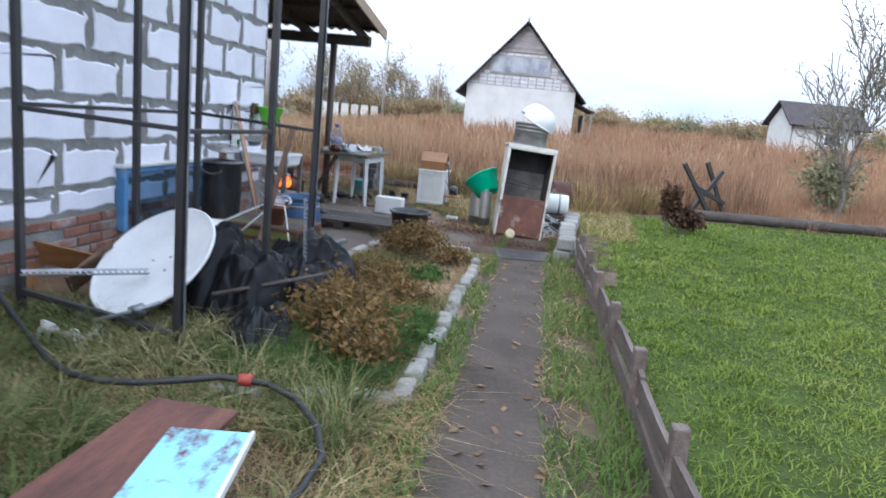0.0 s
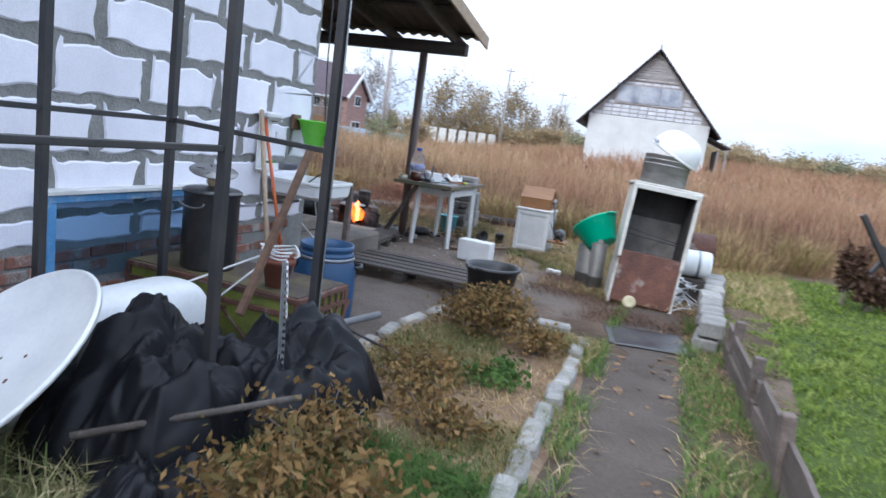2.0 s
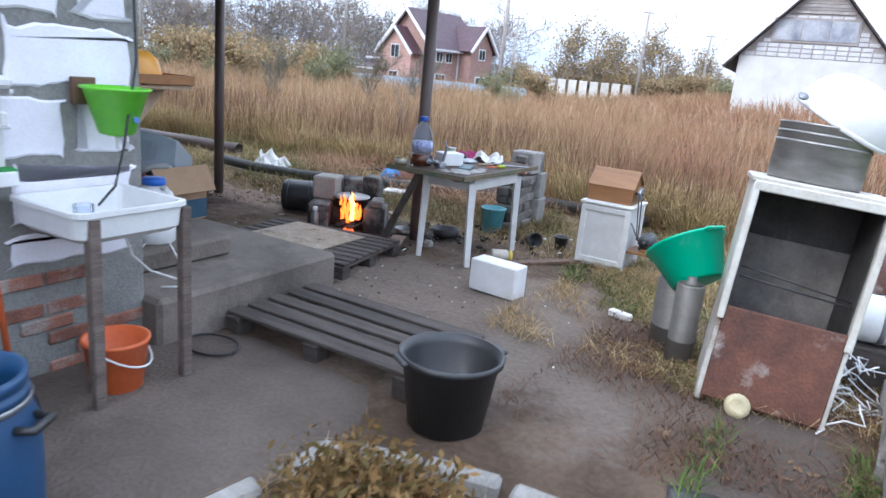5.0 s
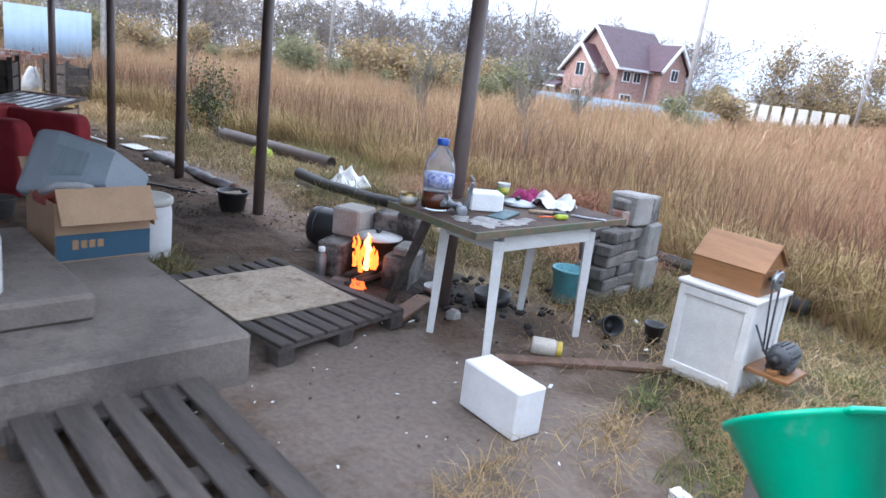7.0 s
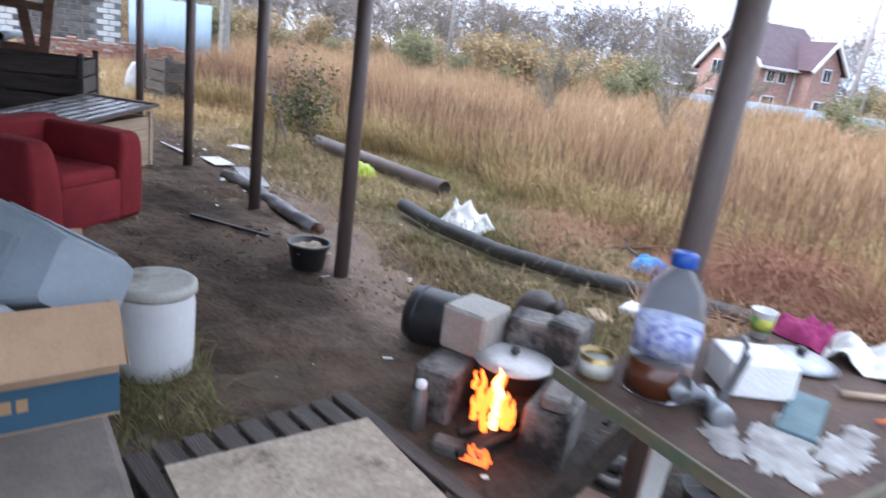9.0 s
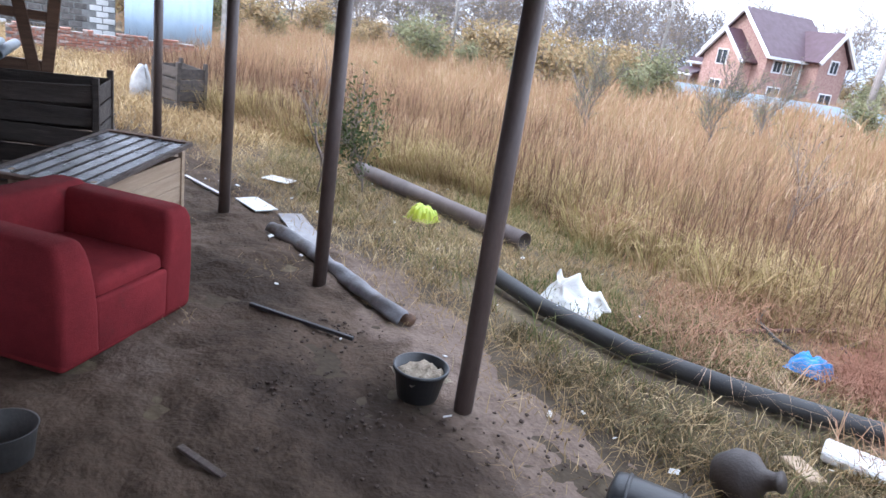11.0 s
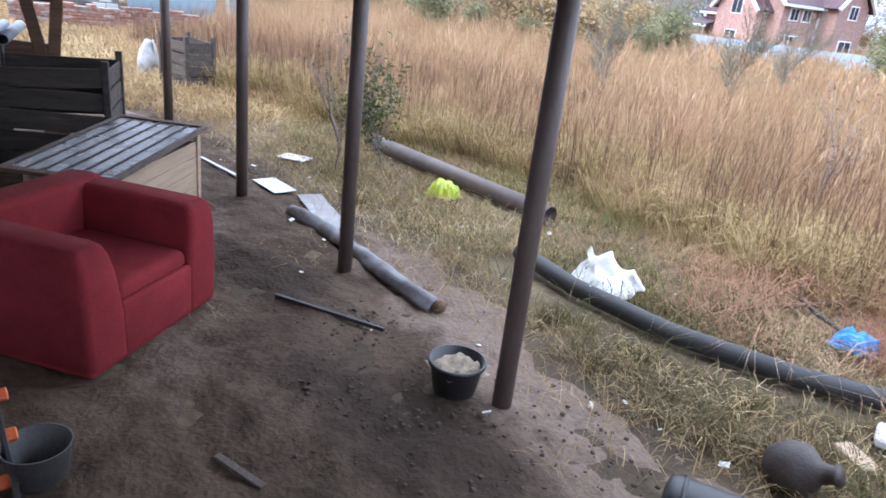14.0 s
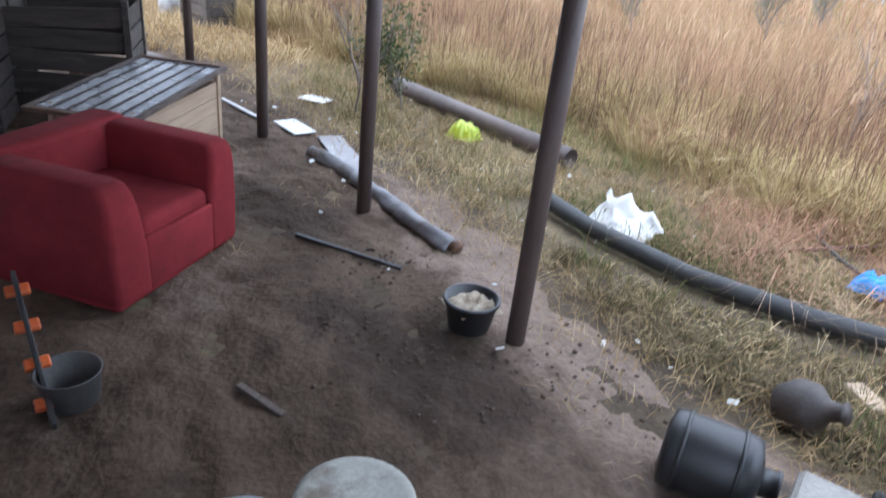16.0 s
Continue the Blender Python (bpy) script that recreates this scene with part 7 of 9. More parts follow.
part("rail", Geo().box(0.07, 0.02, 0.78, pose(0, 0, 0.20, 0, -62, 0), 0.003), BLACK_STEEL, lad)
for k in range(4):
    part("clamp", Geo().box(0.055, 0.10, 0.03, pose(0.24 - 0.17 * k, 0.0, 0.07 + 0.09 * k, 0, 28, 0), 0.006), ORANGE_PLASTIC, lad, "orange plastic clamp")
solo("grey_pail", Geo().lathe([(0.13, 0), (0.135, 0.004), (0.16, 0.16), (0.168, 0.165), (0.155, 0.165), (0.125, 0.015), (0, 0.01)], None, 30), mat("dull_zinc", (0.12, 0.115, 0.11), None, 5, 50, 0.6, 0.3, bump=0.1), "dull grey pail standing on the earth", "pail", pose(-6.93, 8.0, 0.012) @ Matrix.Diagonal((0.8, 0.8, 0.95, 1)))
solo("leaning_board", Geo().box(0.10, 0.03, 1.3, None, 0.004), PALE_WOOD, "pale board leaning beside the slab", "board", pose(-6.25, 7.72, 0.50, 0, -38, 4))
solo("thin_batten", Geo().box(0.30, 0.035, 0.02, None, 0.003), GREY_WOOD, "short grey batten lying on the earth", "batten", pose(-6.62, 8.72, 0.03, 0, 0, 25))

# ---------------------------------------------------------------- foreground bench and hose
bench = thing("painted_bench", "red-brown board bench with a flaking blue plank", "bench", pose(-1.13, 1.74, 0.0, 0, 0, 4))
part("seat", Geo().box(0.34, 1.3, 0.03, pose(0.0, -0.2, 0.285), 0.005), RED_BROWN, bench)
for yy in (0.3, -0.7):
    part("leg", Geo().box(0.30, 0.04, 0.27, pose(0, yy, 0.135), 0.004), RED_BROWN, bench)
solo("blue_board", Geo().box(0.27, 0.50, 0.022, None, 0.003), BLUE_PAINT, "light blue board with flaking paint and white edge", "board", pose(-0.915, 1.74, 0.314, 0, 0, 14))
solo("blue_board_edge", Geo().box(0.014, 0.51, 0.03, None, 0.002), WHITE_PAINT, "white edging strip beside the blue board", "strip", pose(-0.777, 1.774, 0.316, 0, 0, 14))
hs = Geo()
hs.tube([(-3.30, 3.30, 0.62), (-2.95, 3.02, 0.35), (-2.60, 2.90, 0.15), (-2.2, 2.62, 0.15), (-1.98, 2.50, 0.16), (-1.78, 2.47, 0.17), (-1.62, 2.50, 0.18), (-1.48, 2.57, 0.19), (-1.33, 2.66, 0.20), (-1.12, 2.70, 0.19), (-0.94, 2.62, 0.18), (-0.78, 2.46, 0.16), (-0.68, 2.27, 0.14), (-0.67, 2.05, 0.12), (-0.74, 1.85, 0.11)], 0.015, 12)
gh = thing("garden_hose", "thick black garden hose with a red coupling", "hose")
part("tube", hs, RUBBER, gh)
part("coupling", Geo().lathe([(0.024, -0.03), (0.028, -0.025), (0.028, 0.025), (0.024, 0.03)], pose(-1.22, 2.685, 0.196, 0, 90, 15), 16), mat("red_coupling", (0.36, 0.05, 0.035), None, 9, 60, 0.5, bump=0.1), gh, "red plastic coupling")
solo("brick_shard", rough_block(0.07, 0.035, 0.025, 4, 0.006), RED_BRICK, "orange brick shard lying in the grass", "brick", pose(-0.73, 2.62, 0.03, 10, 0, -60))
solo("plastic_scrap", rag(-2.45, 3.10, 0.36, 0.24, 6, 0.16), RAG, "crumpled white plastic scrap by the rack", "plastic")


# ---------------------------------------------------------------- far buildings
def rise(x, y):
    """The field climbs gently beyond the lawn."""
    x, y = np.asarray(x, float), np.asarray(y, float)
    az = np.degrees(np.arctan2(x + 1.4, y - 7.9))
    return np.clip((az + 22) / 14, 0, 1) * np.clip((np.hypot(x + 1.4, y - 7.9) - 14) / 30, 0, 1.5) * 1.05


def polar(az, dist, z=0.0, ox=-1.4, oy=7.9):
    """A place by its bearing from the yard, in degrees to the right of +y."""
    return (ox + dist * math.sin(radians(az)), oy + dist * math.cos(radians(az)), z)


def gable_prism(g, x0, x1, y0, y1, z0, z1, along="x"):
    """A solid gable: the ridge runs along the named axis."""
    if along == "x":
        ym = (y0 + y1) / 2
        vs = [(x0, y0, z0), (x1, y0, z0), (x1, y1, z0), (x0, y1, z0), (x0, ym, z1), (x1, ym, z1)]
        fs = [(3, 2, 1, 0), (0, 1, 5, 4), (2, 3, 4, 5), (3, 0, 4), (1, 2, 5)]
    else:
        xm = (x0 + x1) / 2
        vs = [(x0, y0, z0), (x1, y0, z0), (x1, y1, z0), (x0, y1, z0), (xm, y0, z1), (xm, y1, z1)]
        fs = [(3, 2, 1, 0), (0, 1, 4), (2, 3, 5), (1, 2, 5, 4), (3, 0, 4, 5)]
    return g.add(vs, fs)


def roof_slab(g, a, b, c, d, t=0.15):
    """A roof plane through four corners, with thickness."""
    a, b, c, d = map(Vector, (a, b, c, d))
    n = (b - a).cross(d - a).normalized()
    n = n if n.z > 0 else -n
    vs = [a, b, c, d] + [p + t * n for p in (a, b, c, d)]
    return g.add(vs, [(3, 2, 1, 0), (4, 5, 6, 7), (0, 1, 5, 4), (1, 2, 6, 5), (2, 3, 7, 6), (3, 0, 4, 7)])


def pane_window(parent, m, w, h, nx=2):
    t = part("window", Geo().box(w + 0.16, 0.10, h + 0.16, None, 0.01), FAR_WHITE, parent, "", m)
    for k in range(nx):
        part("pane", Geo().box(w / nx - 0.08, 0.05, h - 0.06, pose(-w / 2 + w / nx * (k + 0.5), -0.045, 0), 0.005), GLASS_DARK, t)
    return t


barn = thing("gabled_barn", "white-walled barn with block gable and dark roof", "barn", pose(*polar(-6.1, 42, 0, -0.24, 3.53), 0, 0, 6.1) @ Matrix.Diagonal((0.89, 1, 1, 1)))
g = Geo()
g.box(8.0, 8.0, 3.95, pose(0, 4.0, 1.975), 0.03)
part("wall", g, BARN_WHITE, barn)
part("gable_wall", gable_prism(Geo(), -4.0, 4.0, 0.02, 7.98, 3.95, 7.95, "y"), BARN_WOOD, barn)
FAR_BLOCK = Geo().box(0.52, 0.06, 0.185, None, 0.01).mesh("block", BARN_BLOCK)
for row in range(9):
    z = 4.07 + 0.235 * row
    half = 7.95 - z - 0.12
    n = int(2 * half / 0.60)
    for k in range(n):
        x = -n * 0.3 + 0.60 * (k + 0.5) + (0.15 if row % 2 else -0.15)
        if abs(x + 0.2) < 2.35 and 4.75 < z < 5.95:
            continue
        piece(FAR_BLOCK, barn, pose(x, 0.01, z))
for k in range(11):
    z = 6.22 + 0.16 * k
    half = 7.95 - z - 0.10
    if half > 0.1:
        part("gable_plank", Geo().box(2 * half, 0.06, 0.145, None, 0.008), BARN_WOOD, barn, "", pose(0, -0.02, z))
wn1 = part("window", Geo().box(4.5, 0.10, 1.25, None, 0.02), BARN_WOOD, barn, "", pose(-0.2, 0.0, 5.32))
for k in range(3):
    part("pane", Geo().box(1.36, 0.04, 1.0, pose(-1.42 + 1.42 * k, -0.06, 0.0), 0.005), GLASS_PALE, wn1)
g = Geo()
for s in (-1, 1):
    roof_slab(g, (s * 4.75, -0.5, 3.25), (0, -0.5, 8.0), (0, 8.4, 8.0), (s * 4.75, 8.4, 3.25), 0.08)
part("roof", g, ROOF_DARK, barn)
part("gutter_pipe", Geo().tube([(0, 2.0, 7.9), (0, 2.0, 8.7)], 0.09, 8), BARN_WOOD, barn)
part("lean_to_roof", roof_slab(Geo(), (4.0, 0.6, 3.3), (5.6, 0.6, 2.75), (5.6, 4.5, 2.75), (4.0, 4.5, 3.3), 0.10), ROOF_DARK, barn)
part("lean_to_post", Geo().box(0.12, 0.12, 2.7, pose(5.4, 0.7, 1.35), 0.01), BARN_WOOD, barn)
part("lean_to_wall", Geo().box(0.1, 3.6, 2.6, pose(4.9, 2.7, 1.3), 0.01), BARN_WOOD, barn)

hs2 = thing("brick_house", "pink brick two-storey house with plum metal roof", "house", pose(*polar(-35.8, 63, -0.8), 0, 0, 80) @ Matrix.Diagonal((0.92, 0.92, 0.95, 1)))
part("wall", gable_prism(Geo().box(7.2, 7.0, 5.2, pose(3.6, 3.5, 2.6), 0.02), 0.0, 7.2, 0.0, 7.0, 5.2, 8.35, "x"), FAR_BRICK, hs2)


def gable_roof(name, x0, x1, y0, y1, ze, zr, front):
    """Two roof planes with the ridge along x, and white boards up the front edge."""
    ym, k = (y0 + y1) / 2, Geo()
    for ya in (y0, y1):
        roof_slab(k, (x0, ya, ze), (x1, ya, ze), (x1, ym, zr), (x0, ym, zr), 0.16)
    part(name, k, ROOF_PLUM, hs2)
    k = Geo()
    for ya in (y0, y1):
        square_bar((front, ya, ze), (front, ym, zr), 0.26, k)
    part("barge_board", k, FAR_WHITE, hs2)


gable_roof("roof", -0.5, 7.6, -0.6, 7.6, 4.66, 8.45, -0.52)
part("eaves_board", Geo().box(5.0, 0.12, 0.24, pose(1.9, -0.64, 4.66), 0.01), FAR_WHITE, hs2)
part("bay_wall", gable_prism(Geo().box(1.3, 4.8, 4.3, pose(-0.65, 3.9, 2.15), 0.02), -1.3, 0.0, 1.5, 6.3, 4.3, 6.5, "x"), FAR_BRICK, hs2)
gable_roof("bay_roof", -1.65, 0.2, 1.0, 6.8, 3.95, 6.6, -1.68)
# the cross wing at the far end looks towards the yard
part("cross_wall", gable_prism(Geo().box(3.4, 2.0, 5.0, pose(5.9, -0.8, 2.5), 0.02), 4.2, 7.6, -1.8, 3.0, 5.0, 7.1, "y"), FAR_BRICK, hs2)
k = Geo()
for xa in (3.7, 8.1):
    roof_slab(k, (xa, -2.2, 4.7), (xa, 3.2, 4.7), (5.9, 3.2, 7.3), (5.9, -2.2, 7.3), 0.16)
part("cross_roof", k, ROOF_PLUM, hs2)
k = Geo()
for xa in (3.7, 8.1):
    square_bar((xa, -2.24, 4.7), (5.9, -2.24, 7.3), 0.26, k)
part("barge_board", k, FAR_WHITE, hs2)
part("downpipe", Geo().tube([(4.1, -0.1, 0.2), (4.1, -0.1, 4.6)], 0.09, 8), FAR_WHITE, hs2)
part("wing_wall", Geo().box(4.0, 2.4, 3.6, pose(2.2, 8.1, 1.8), 0.02), FAR_BRICK, hs2)
part("wing_roof", Geo().add([(-0.3, 6.9, 3.5), (4.6, 6.9, 3.5), (4.6, 9.7, 3.5), (-0.3, 9.7, 3.5), (1.4, 7.0, 6.2), (2.8, 7.0, 6.2)], [(3, 2, 1, 0), (0, 1, 5, 4), (1, 2, 5), (2, 3, 4, 5), (3, 0, 4)]), ROOF_PLUM, hs2)
part("eaves_band", Geo().box(5.0, 2.9, 0.22, pose(2.15, 8.3, 3.45), 0.01), FAR_WHITE, hs2)
part("veranda_roof", roof_slab(Geo(), (-1.9, 6.7, 2.3), (-1.9, 9.6, 2.3), (0.1, 9.6, 2.9), (0.1, 6.7, 2.9), 0.16), ROOF_PLUM, hs2)
part("veranda_band", Geo().box(0.12, 3.0, 0.2, pose(-1.95, 8.15, 2.32), 0.01), FAR_WHITE, hs2)
for k in range(3):
    part("veranda_post", Geo().box(0.15, 0.15, 2.3, pose(-1.8, 7.0 + 1.2 * k, 1.15), 0.01), BARN_WOOD, hs2)
part("chimney", Geo().box(0.6, 0.6, 1.4, pose(2.1, 7.9, 6.4), 0.02), FAR_BRICK, hs2)
part("chimney_cap", gable_prism(Geo(), 1.7, 2.5, 7.5, 8.3, 7.3, 7.8, "x"), FAR_WHITE, hs2)
pane_window(hs2, pose(-1.33, 3.9, 4.25, 0, 0, -90), 1.2, 1.2)
pane_window(hs2, pose(-1.33, 4.0, 1.55, 0, 0, -90), 1.3, 1.4)
pane_window(hs2, pose(1.3, -0.02, 4.0), 0.9, 0.9)
pane_window(hs2, pose(2.7, -0.02, 4.0), 0.9, 0.9)
pane_window(hs2, pose(1.6, -0.02, 1.6), 1.4, 1.4, 3)
pane_window(hs2, pose(5.9, -1.82, 4.6), 0.9, 1.0)
pane_window(hs2, pose(5.9, -1.82, 1.6), 1.4, 1.5)
part("plinth", Geo().box(7.4, 7.2, 0.9, pose(3.6, 3.5, 0.45), 0.02).box(1.6, 5.0, 0.9, pose(-0.7, 3.9, 0.45), 0.02), FAR_BLUE, hs2, "pale blue plinth")

bf = thing("blue_field_fence", "low pale blue sheet fence before the far house", "fence", pose(*polar(-35, 47, -0.2), 0, 0, 35))
for k in range(9):
    part("panel", Geo().box(1.5, 0.05, 1.2, pose(-6.8 + 1.56 * k, 0, 0.62), 0.01), FAR_BLUE, bf)
pf = thing("panel_fence", "pale concrete panel fence far across the field", "fence", pose(*polar(-22.6, 62, 0.0), 0, 0, 20))
for k in range(9):
    part("panel", Geo().box(0.72, 0.08, 1.75, pose(-3.9 + 0.98 * k, 0, 1.15), 0.01), FENCE_PALE, pf)
hut = thing("small_hut", "small pale hut with dark gabled roof", "hut", pose(*polar(16.9, 60, 1.25, 0.14, 0.05), 0, 0, 10))
part("wall", gable_prism(Geo().box(5.2, 4.0, 2.5, pose(0, 2.0, 1.25), 0.02), -2.6, 2.6, 0, 4.0, 2.5, 4.0, "x"), BARN_WHITE, hut)
g = Geo()
for ya, yb in ((-0.5, 2.0), (4.5, 2.0)):
    roof_slab(g, (-3.0, ya, 2.3), (3.2, ya, 2.3), (3.2, yb, 4.15), (-3.0, yb, 4.15), 0.12)
part("roof", g, ROOF_DARK, hut)
for k in range(6):
    part("beam", Geo().box(0.12, 0.06, 2.5, pose(-2.5 + k, -0.03, 1.25), 0.01), BARN_WOOD, hut)
pane_window(hut, pose(0.6, -0.03, 1.5), 1.2, 0.9)

shed = thing("block_shed", "long pale brick shed with red tiled roof", "shed", pose(-31.0, 11.2, -0.35, 0, 0, 84))
part("wall", Geo().box(5.2, 5.0, 2.5, pose(-2.6, 2.5, 1.25), 0.02), MORTAR, shed)
SHED_BLOCK = Geo().box(0.37, 0.05, 0.17, None, 0.008).mesh("block", BARN_WHITE)
for row in range(12):
    for k in range(13):
        x = -0.2 - 0.40 * k - (0.2 if row % 2 else 0)
        if -3.3 < x < -0.75 and row < 10:
            continue
        piece(SHED_BLOCK, shed, pose(x, -0.015, 0.10 + 0.20 * row))
DARK_BLOCK = Geo().box(0.36, 0.05, 0.17, None, 0.008).mesh("block", SOOT_BRICK)
for row in range(10):
    for k in range(6):
        piece(DARK_BLOCK, shed, pose(-1.05 - 0.40 * k - (0.15 if row % 2 else 0), 0.0, 0.10 + 0.20 * row))
part("lintel", Geo().box(2.9, 0.14, 0.10, pose(-2.0, -0.03, 2.08), 0.01), OLD_WOOD, shed)
part("roof", roof_slab(Geo(), (-6.0, -0.4, 2.45), (0.3, -0.4, 2.45), (-0.9, 2.5, 3.7), (-6.0, 2.5, 3.7), 0.10), mat("red_tile_roof", (0.23, 0.10, 0.07), (0.16, 0.07, 0.05), 3, 20, 0.9, bump=0.3), shed)
big = thing("brick_store", "taller white brick store behind the shed", "store", pose(-31.4, 6.0, -0.35, 0, 0, 84))
part("wall", Geo().box(9.0, 5.0, 4.2, pose(-4.5, 2.5, 2.1), 0.02), MORTAR, big)
for row in range(20):
    for k in range(22):
        piece(SHED_BLOCK, big, pose(-0.2 - 0.40 * k - (0.2 if row % 2 else 0), -0.015, 0.10 + 0.20 * row))
bs_ = thing("blue_container", "pale blue metal container standing in grass", "container", pose(-29.0, 12.6, -0.3, 0, 0, 82))
part("panel", Geo().sheet(lambda u, v: (-1.35 + 2.7 * u, 0.012 * math.sin(u * 60), 2.3 * v), 120, 1, 0.02), FAR_BLUE, bs_)
part("body", Geo().box(2.66, 2.2, 2.26, pose(0, 1.15, 1.14), 0.02), FAR_BLUE, bs_)
cp = thing("concrete_pole", "grey concrete power pole", "pole", pose(-27.5, 14.1, 0), group="power poles")
part("shaft", Geo().tube([(0, 0, 0), (0, 0, 8)], 0.20, 6, smooth=False, r2=0.14), KERB, cp)
for az, dist, h, r in ((-43.2, 62, 9.0, 0.15), (-30.0, 38, 7.6, 0.13), (-28.7, 66, 7.6, 0.12), (-22.0, 80, 7.2, 0.12), (-18.2, 62, 8.6, 0.13), (-13.2, 70, 7.6, 0.11), (-59.5, 46, 8.0, 0.13)):
    pl = thing("power_pole", "slender grey power pole in the field", "pole", pose(*polar(az, dist), 0, 0, 20), group="power poles")
    part("shaft", Geo().tube([(0, 0, 0), (0.1, 0, h)], r, 8, r2=r * 0.7), KERB if az in (-43.2, -59.5) else BARN_WOOD, pl)
    part("crossarm", Geo().box(0.9, 0.08, 0.08, pose(0.1, 0, h - 0.3), 0.01), BARK, pl)
car = thing("parked_car", "pale car parked far off in tall grass", "car", pose(*polar(3.4, 84, 1.15, 0.14, 0.05), 0, 0, 5))
part("body", loops([rounded(-2.0, 2.0, -0.8, 0.8, 0.25, 0.25), rounded(-2.0, 2.0, -0.82, 0.82, 0.8, 0.3), rounded(-1.3, 1.2, -0.7, 0.7, 0.9, 0.3), rounded(-0.9, 0.8, -0.6, 0.6, 1.4, 0.25)]), FAR_WHITE, car)
part("side_window", Geo().box(1.9, 0.04, 0.36, pose(-0.05, -0.70, 1.1, -12, 0, 0), 0.01), GLASS_DARK, car)
for s in (-1, 1):
    part("wheel", Geo().lathe([(0.30, -0.1), (0.33, -0.08), (0.33, 0.08), (0.30, 0.1)], pose(s * 1.25, -0.75, 0.02, 90, 0, 0), 18), RUBBER, car)


lw = thing("low_brick_wall", "low broken red brick wall in dry grass", "wall", pose(-24.5, 10.2, 0, 0, 0, 86))
part("core", Geo().box(4.4, 0.20, 0.56, pose(0, 0.02, 0.27), 0.01), MORTAR, lw)
LOW_BRICK = Geo().box(0.245, 0.24, 0.068, None, 0.006).mesh("brick", RED_BRICK)
rl = random.Random(12)
for row in range(8):
    for k in range(17):
        if row < 7 or rl.random() > 0.45:
            piece(LOW_BRICK, lw, pose(-2.08 + 0.26 * k + (0.13 if row % 2 else 0), 0.0, 0.04 + 0.078 * row, 0, 0, rl.uniform(-2, 2)), "brick")
solo("white_sack", Geo().sheet(lambda u, v: (0.30 * math.cos(6.283 * u) * (1 - 0.7 * v**3) * (1 + 0.3 * noise.noise(Vector((u * 5, v * 3, 1)))), 0.24 * math.sin(6.283 * u) * (1 - 0.7 * v**3), 0.75 * v * (1 + 0.1 * noise.noise(Vector((u * 4, v * 4, 5))))), 28, 12, 0.004), mat("grey_white_sack", (0.42, 0.42, 0.42), (0.28, 0.28, 0.28), 6, 60, 0.8, bump=0.3), "limp whitish sack leaning in the grass", "sack", pose(-17.6, 10.05, 0.0, 0, 10, 20) @ Matrix.Diagonal((0.7, 0.7, 0.8, 1)))
brush = Geo()
for k in range(46):
    x, y = rl.gauss(-18.4, 0.7), rl.gauss(11.6, 0.45)
    a, L = rl.uniform(0, 6.28), rl.uniform(0.4, 1.1)
    brush.tube([(x, y, 0.04 + 0.1 * rl.random()), (x + 0.5 * L * math.cos(a), y + 0.5 * L * math.sin(a), rl.uniform(0.1, 0.32)), (x + L * math.cos(a), y + L * math.sin(a), rl.uniform(0.05, 0.45))], 0.022, 5, r2=0.006)
solo("brushwood", brush, OLD_WOOD, "heap of broken branches by the crate", "branches", kind="stuff")


# ---------------------------------------------------------------- trees and shrubs
def grow(rng, h, spread, levels=4, first=0.3):
    """Limbs as (start, end, radius, radius), and the twig ends."""
    limbs, tips = [], []

    def branch(p, d, L, r, lev):
        q = p
        k = 3 if lev else 5
        for i in range(k):
            d2 = Vector(d) + Vector(rng.normal(0, 0.14, 3))
            d2.normalize()
            e = q + d2 * (L / k)
            r2 = r * (1 - 0.16 * (i + 1) * (1 if lev else 0.8))
            limbs.append((q.copy(), e.copy(), r, r2))
            q, r, d = e, r2, d2
            if lev < levels and (lev > 0 or (i + 1) / k > first):
                for _ in range(2 if lev < 2 else 1):
                    a = Vector(rng.normal(0, 1, 3))
                    side = (a - a.dot(d2) * d2).normalized()
                    nd = (d2 * (1 - spread) + side * spread + Vector((0, 0, 0.18))).normalized()
                    branch(q.copy(), nd, L * rng.uniform(0.42, 0.66), r * 0.6, lev + 1)
        tips.append(q.copy())
        if lev >= levels - 1:
            tips.append((p + q) / 2)

    branch(Vector((0, 0, 0)), Vector((0, 0, 1)), h * 0.62, h * 0.016, 0)
    return limbs, tips


def tree_meshes(seed, h, spread, n_leaf, leaf, leaf_mat, levels=4, scatter_r=0.35, first=0.3):
    rng = np.random.default_rng(seed)
    limbs, tips = grow(rng, h, spread, levels, first)
    g = Geo()
    for a, b, r, r2 in limbs:
        g.tube([a, b], max(r, 0.019 if h > 4.5 else 0.012 if h > 2.5 else 0.004), 4, r2=max(r2, 0.012 if h > 4.5 else 0.008 if h > 2.5 else 0.003), cap=False, smooth=False)
    T = np.array([tuple(t) for t in tips])
    crown = None
    if n_leaf:
        c = T[rng.integers(0, len(T), n_leaf)] + rng.normal(0, scatter_r, (n_leaf, 3)) * np.array([1, 1, 0.8])
        c[:, 2] = np.maximum(c[:, 2], 0.05)
        crown = leaves(c, leaf, rng).mesh("crown", leaf_mat)
    return g.mesh("trunk", BARK if h > 2.5 else TWIG), crown


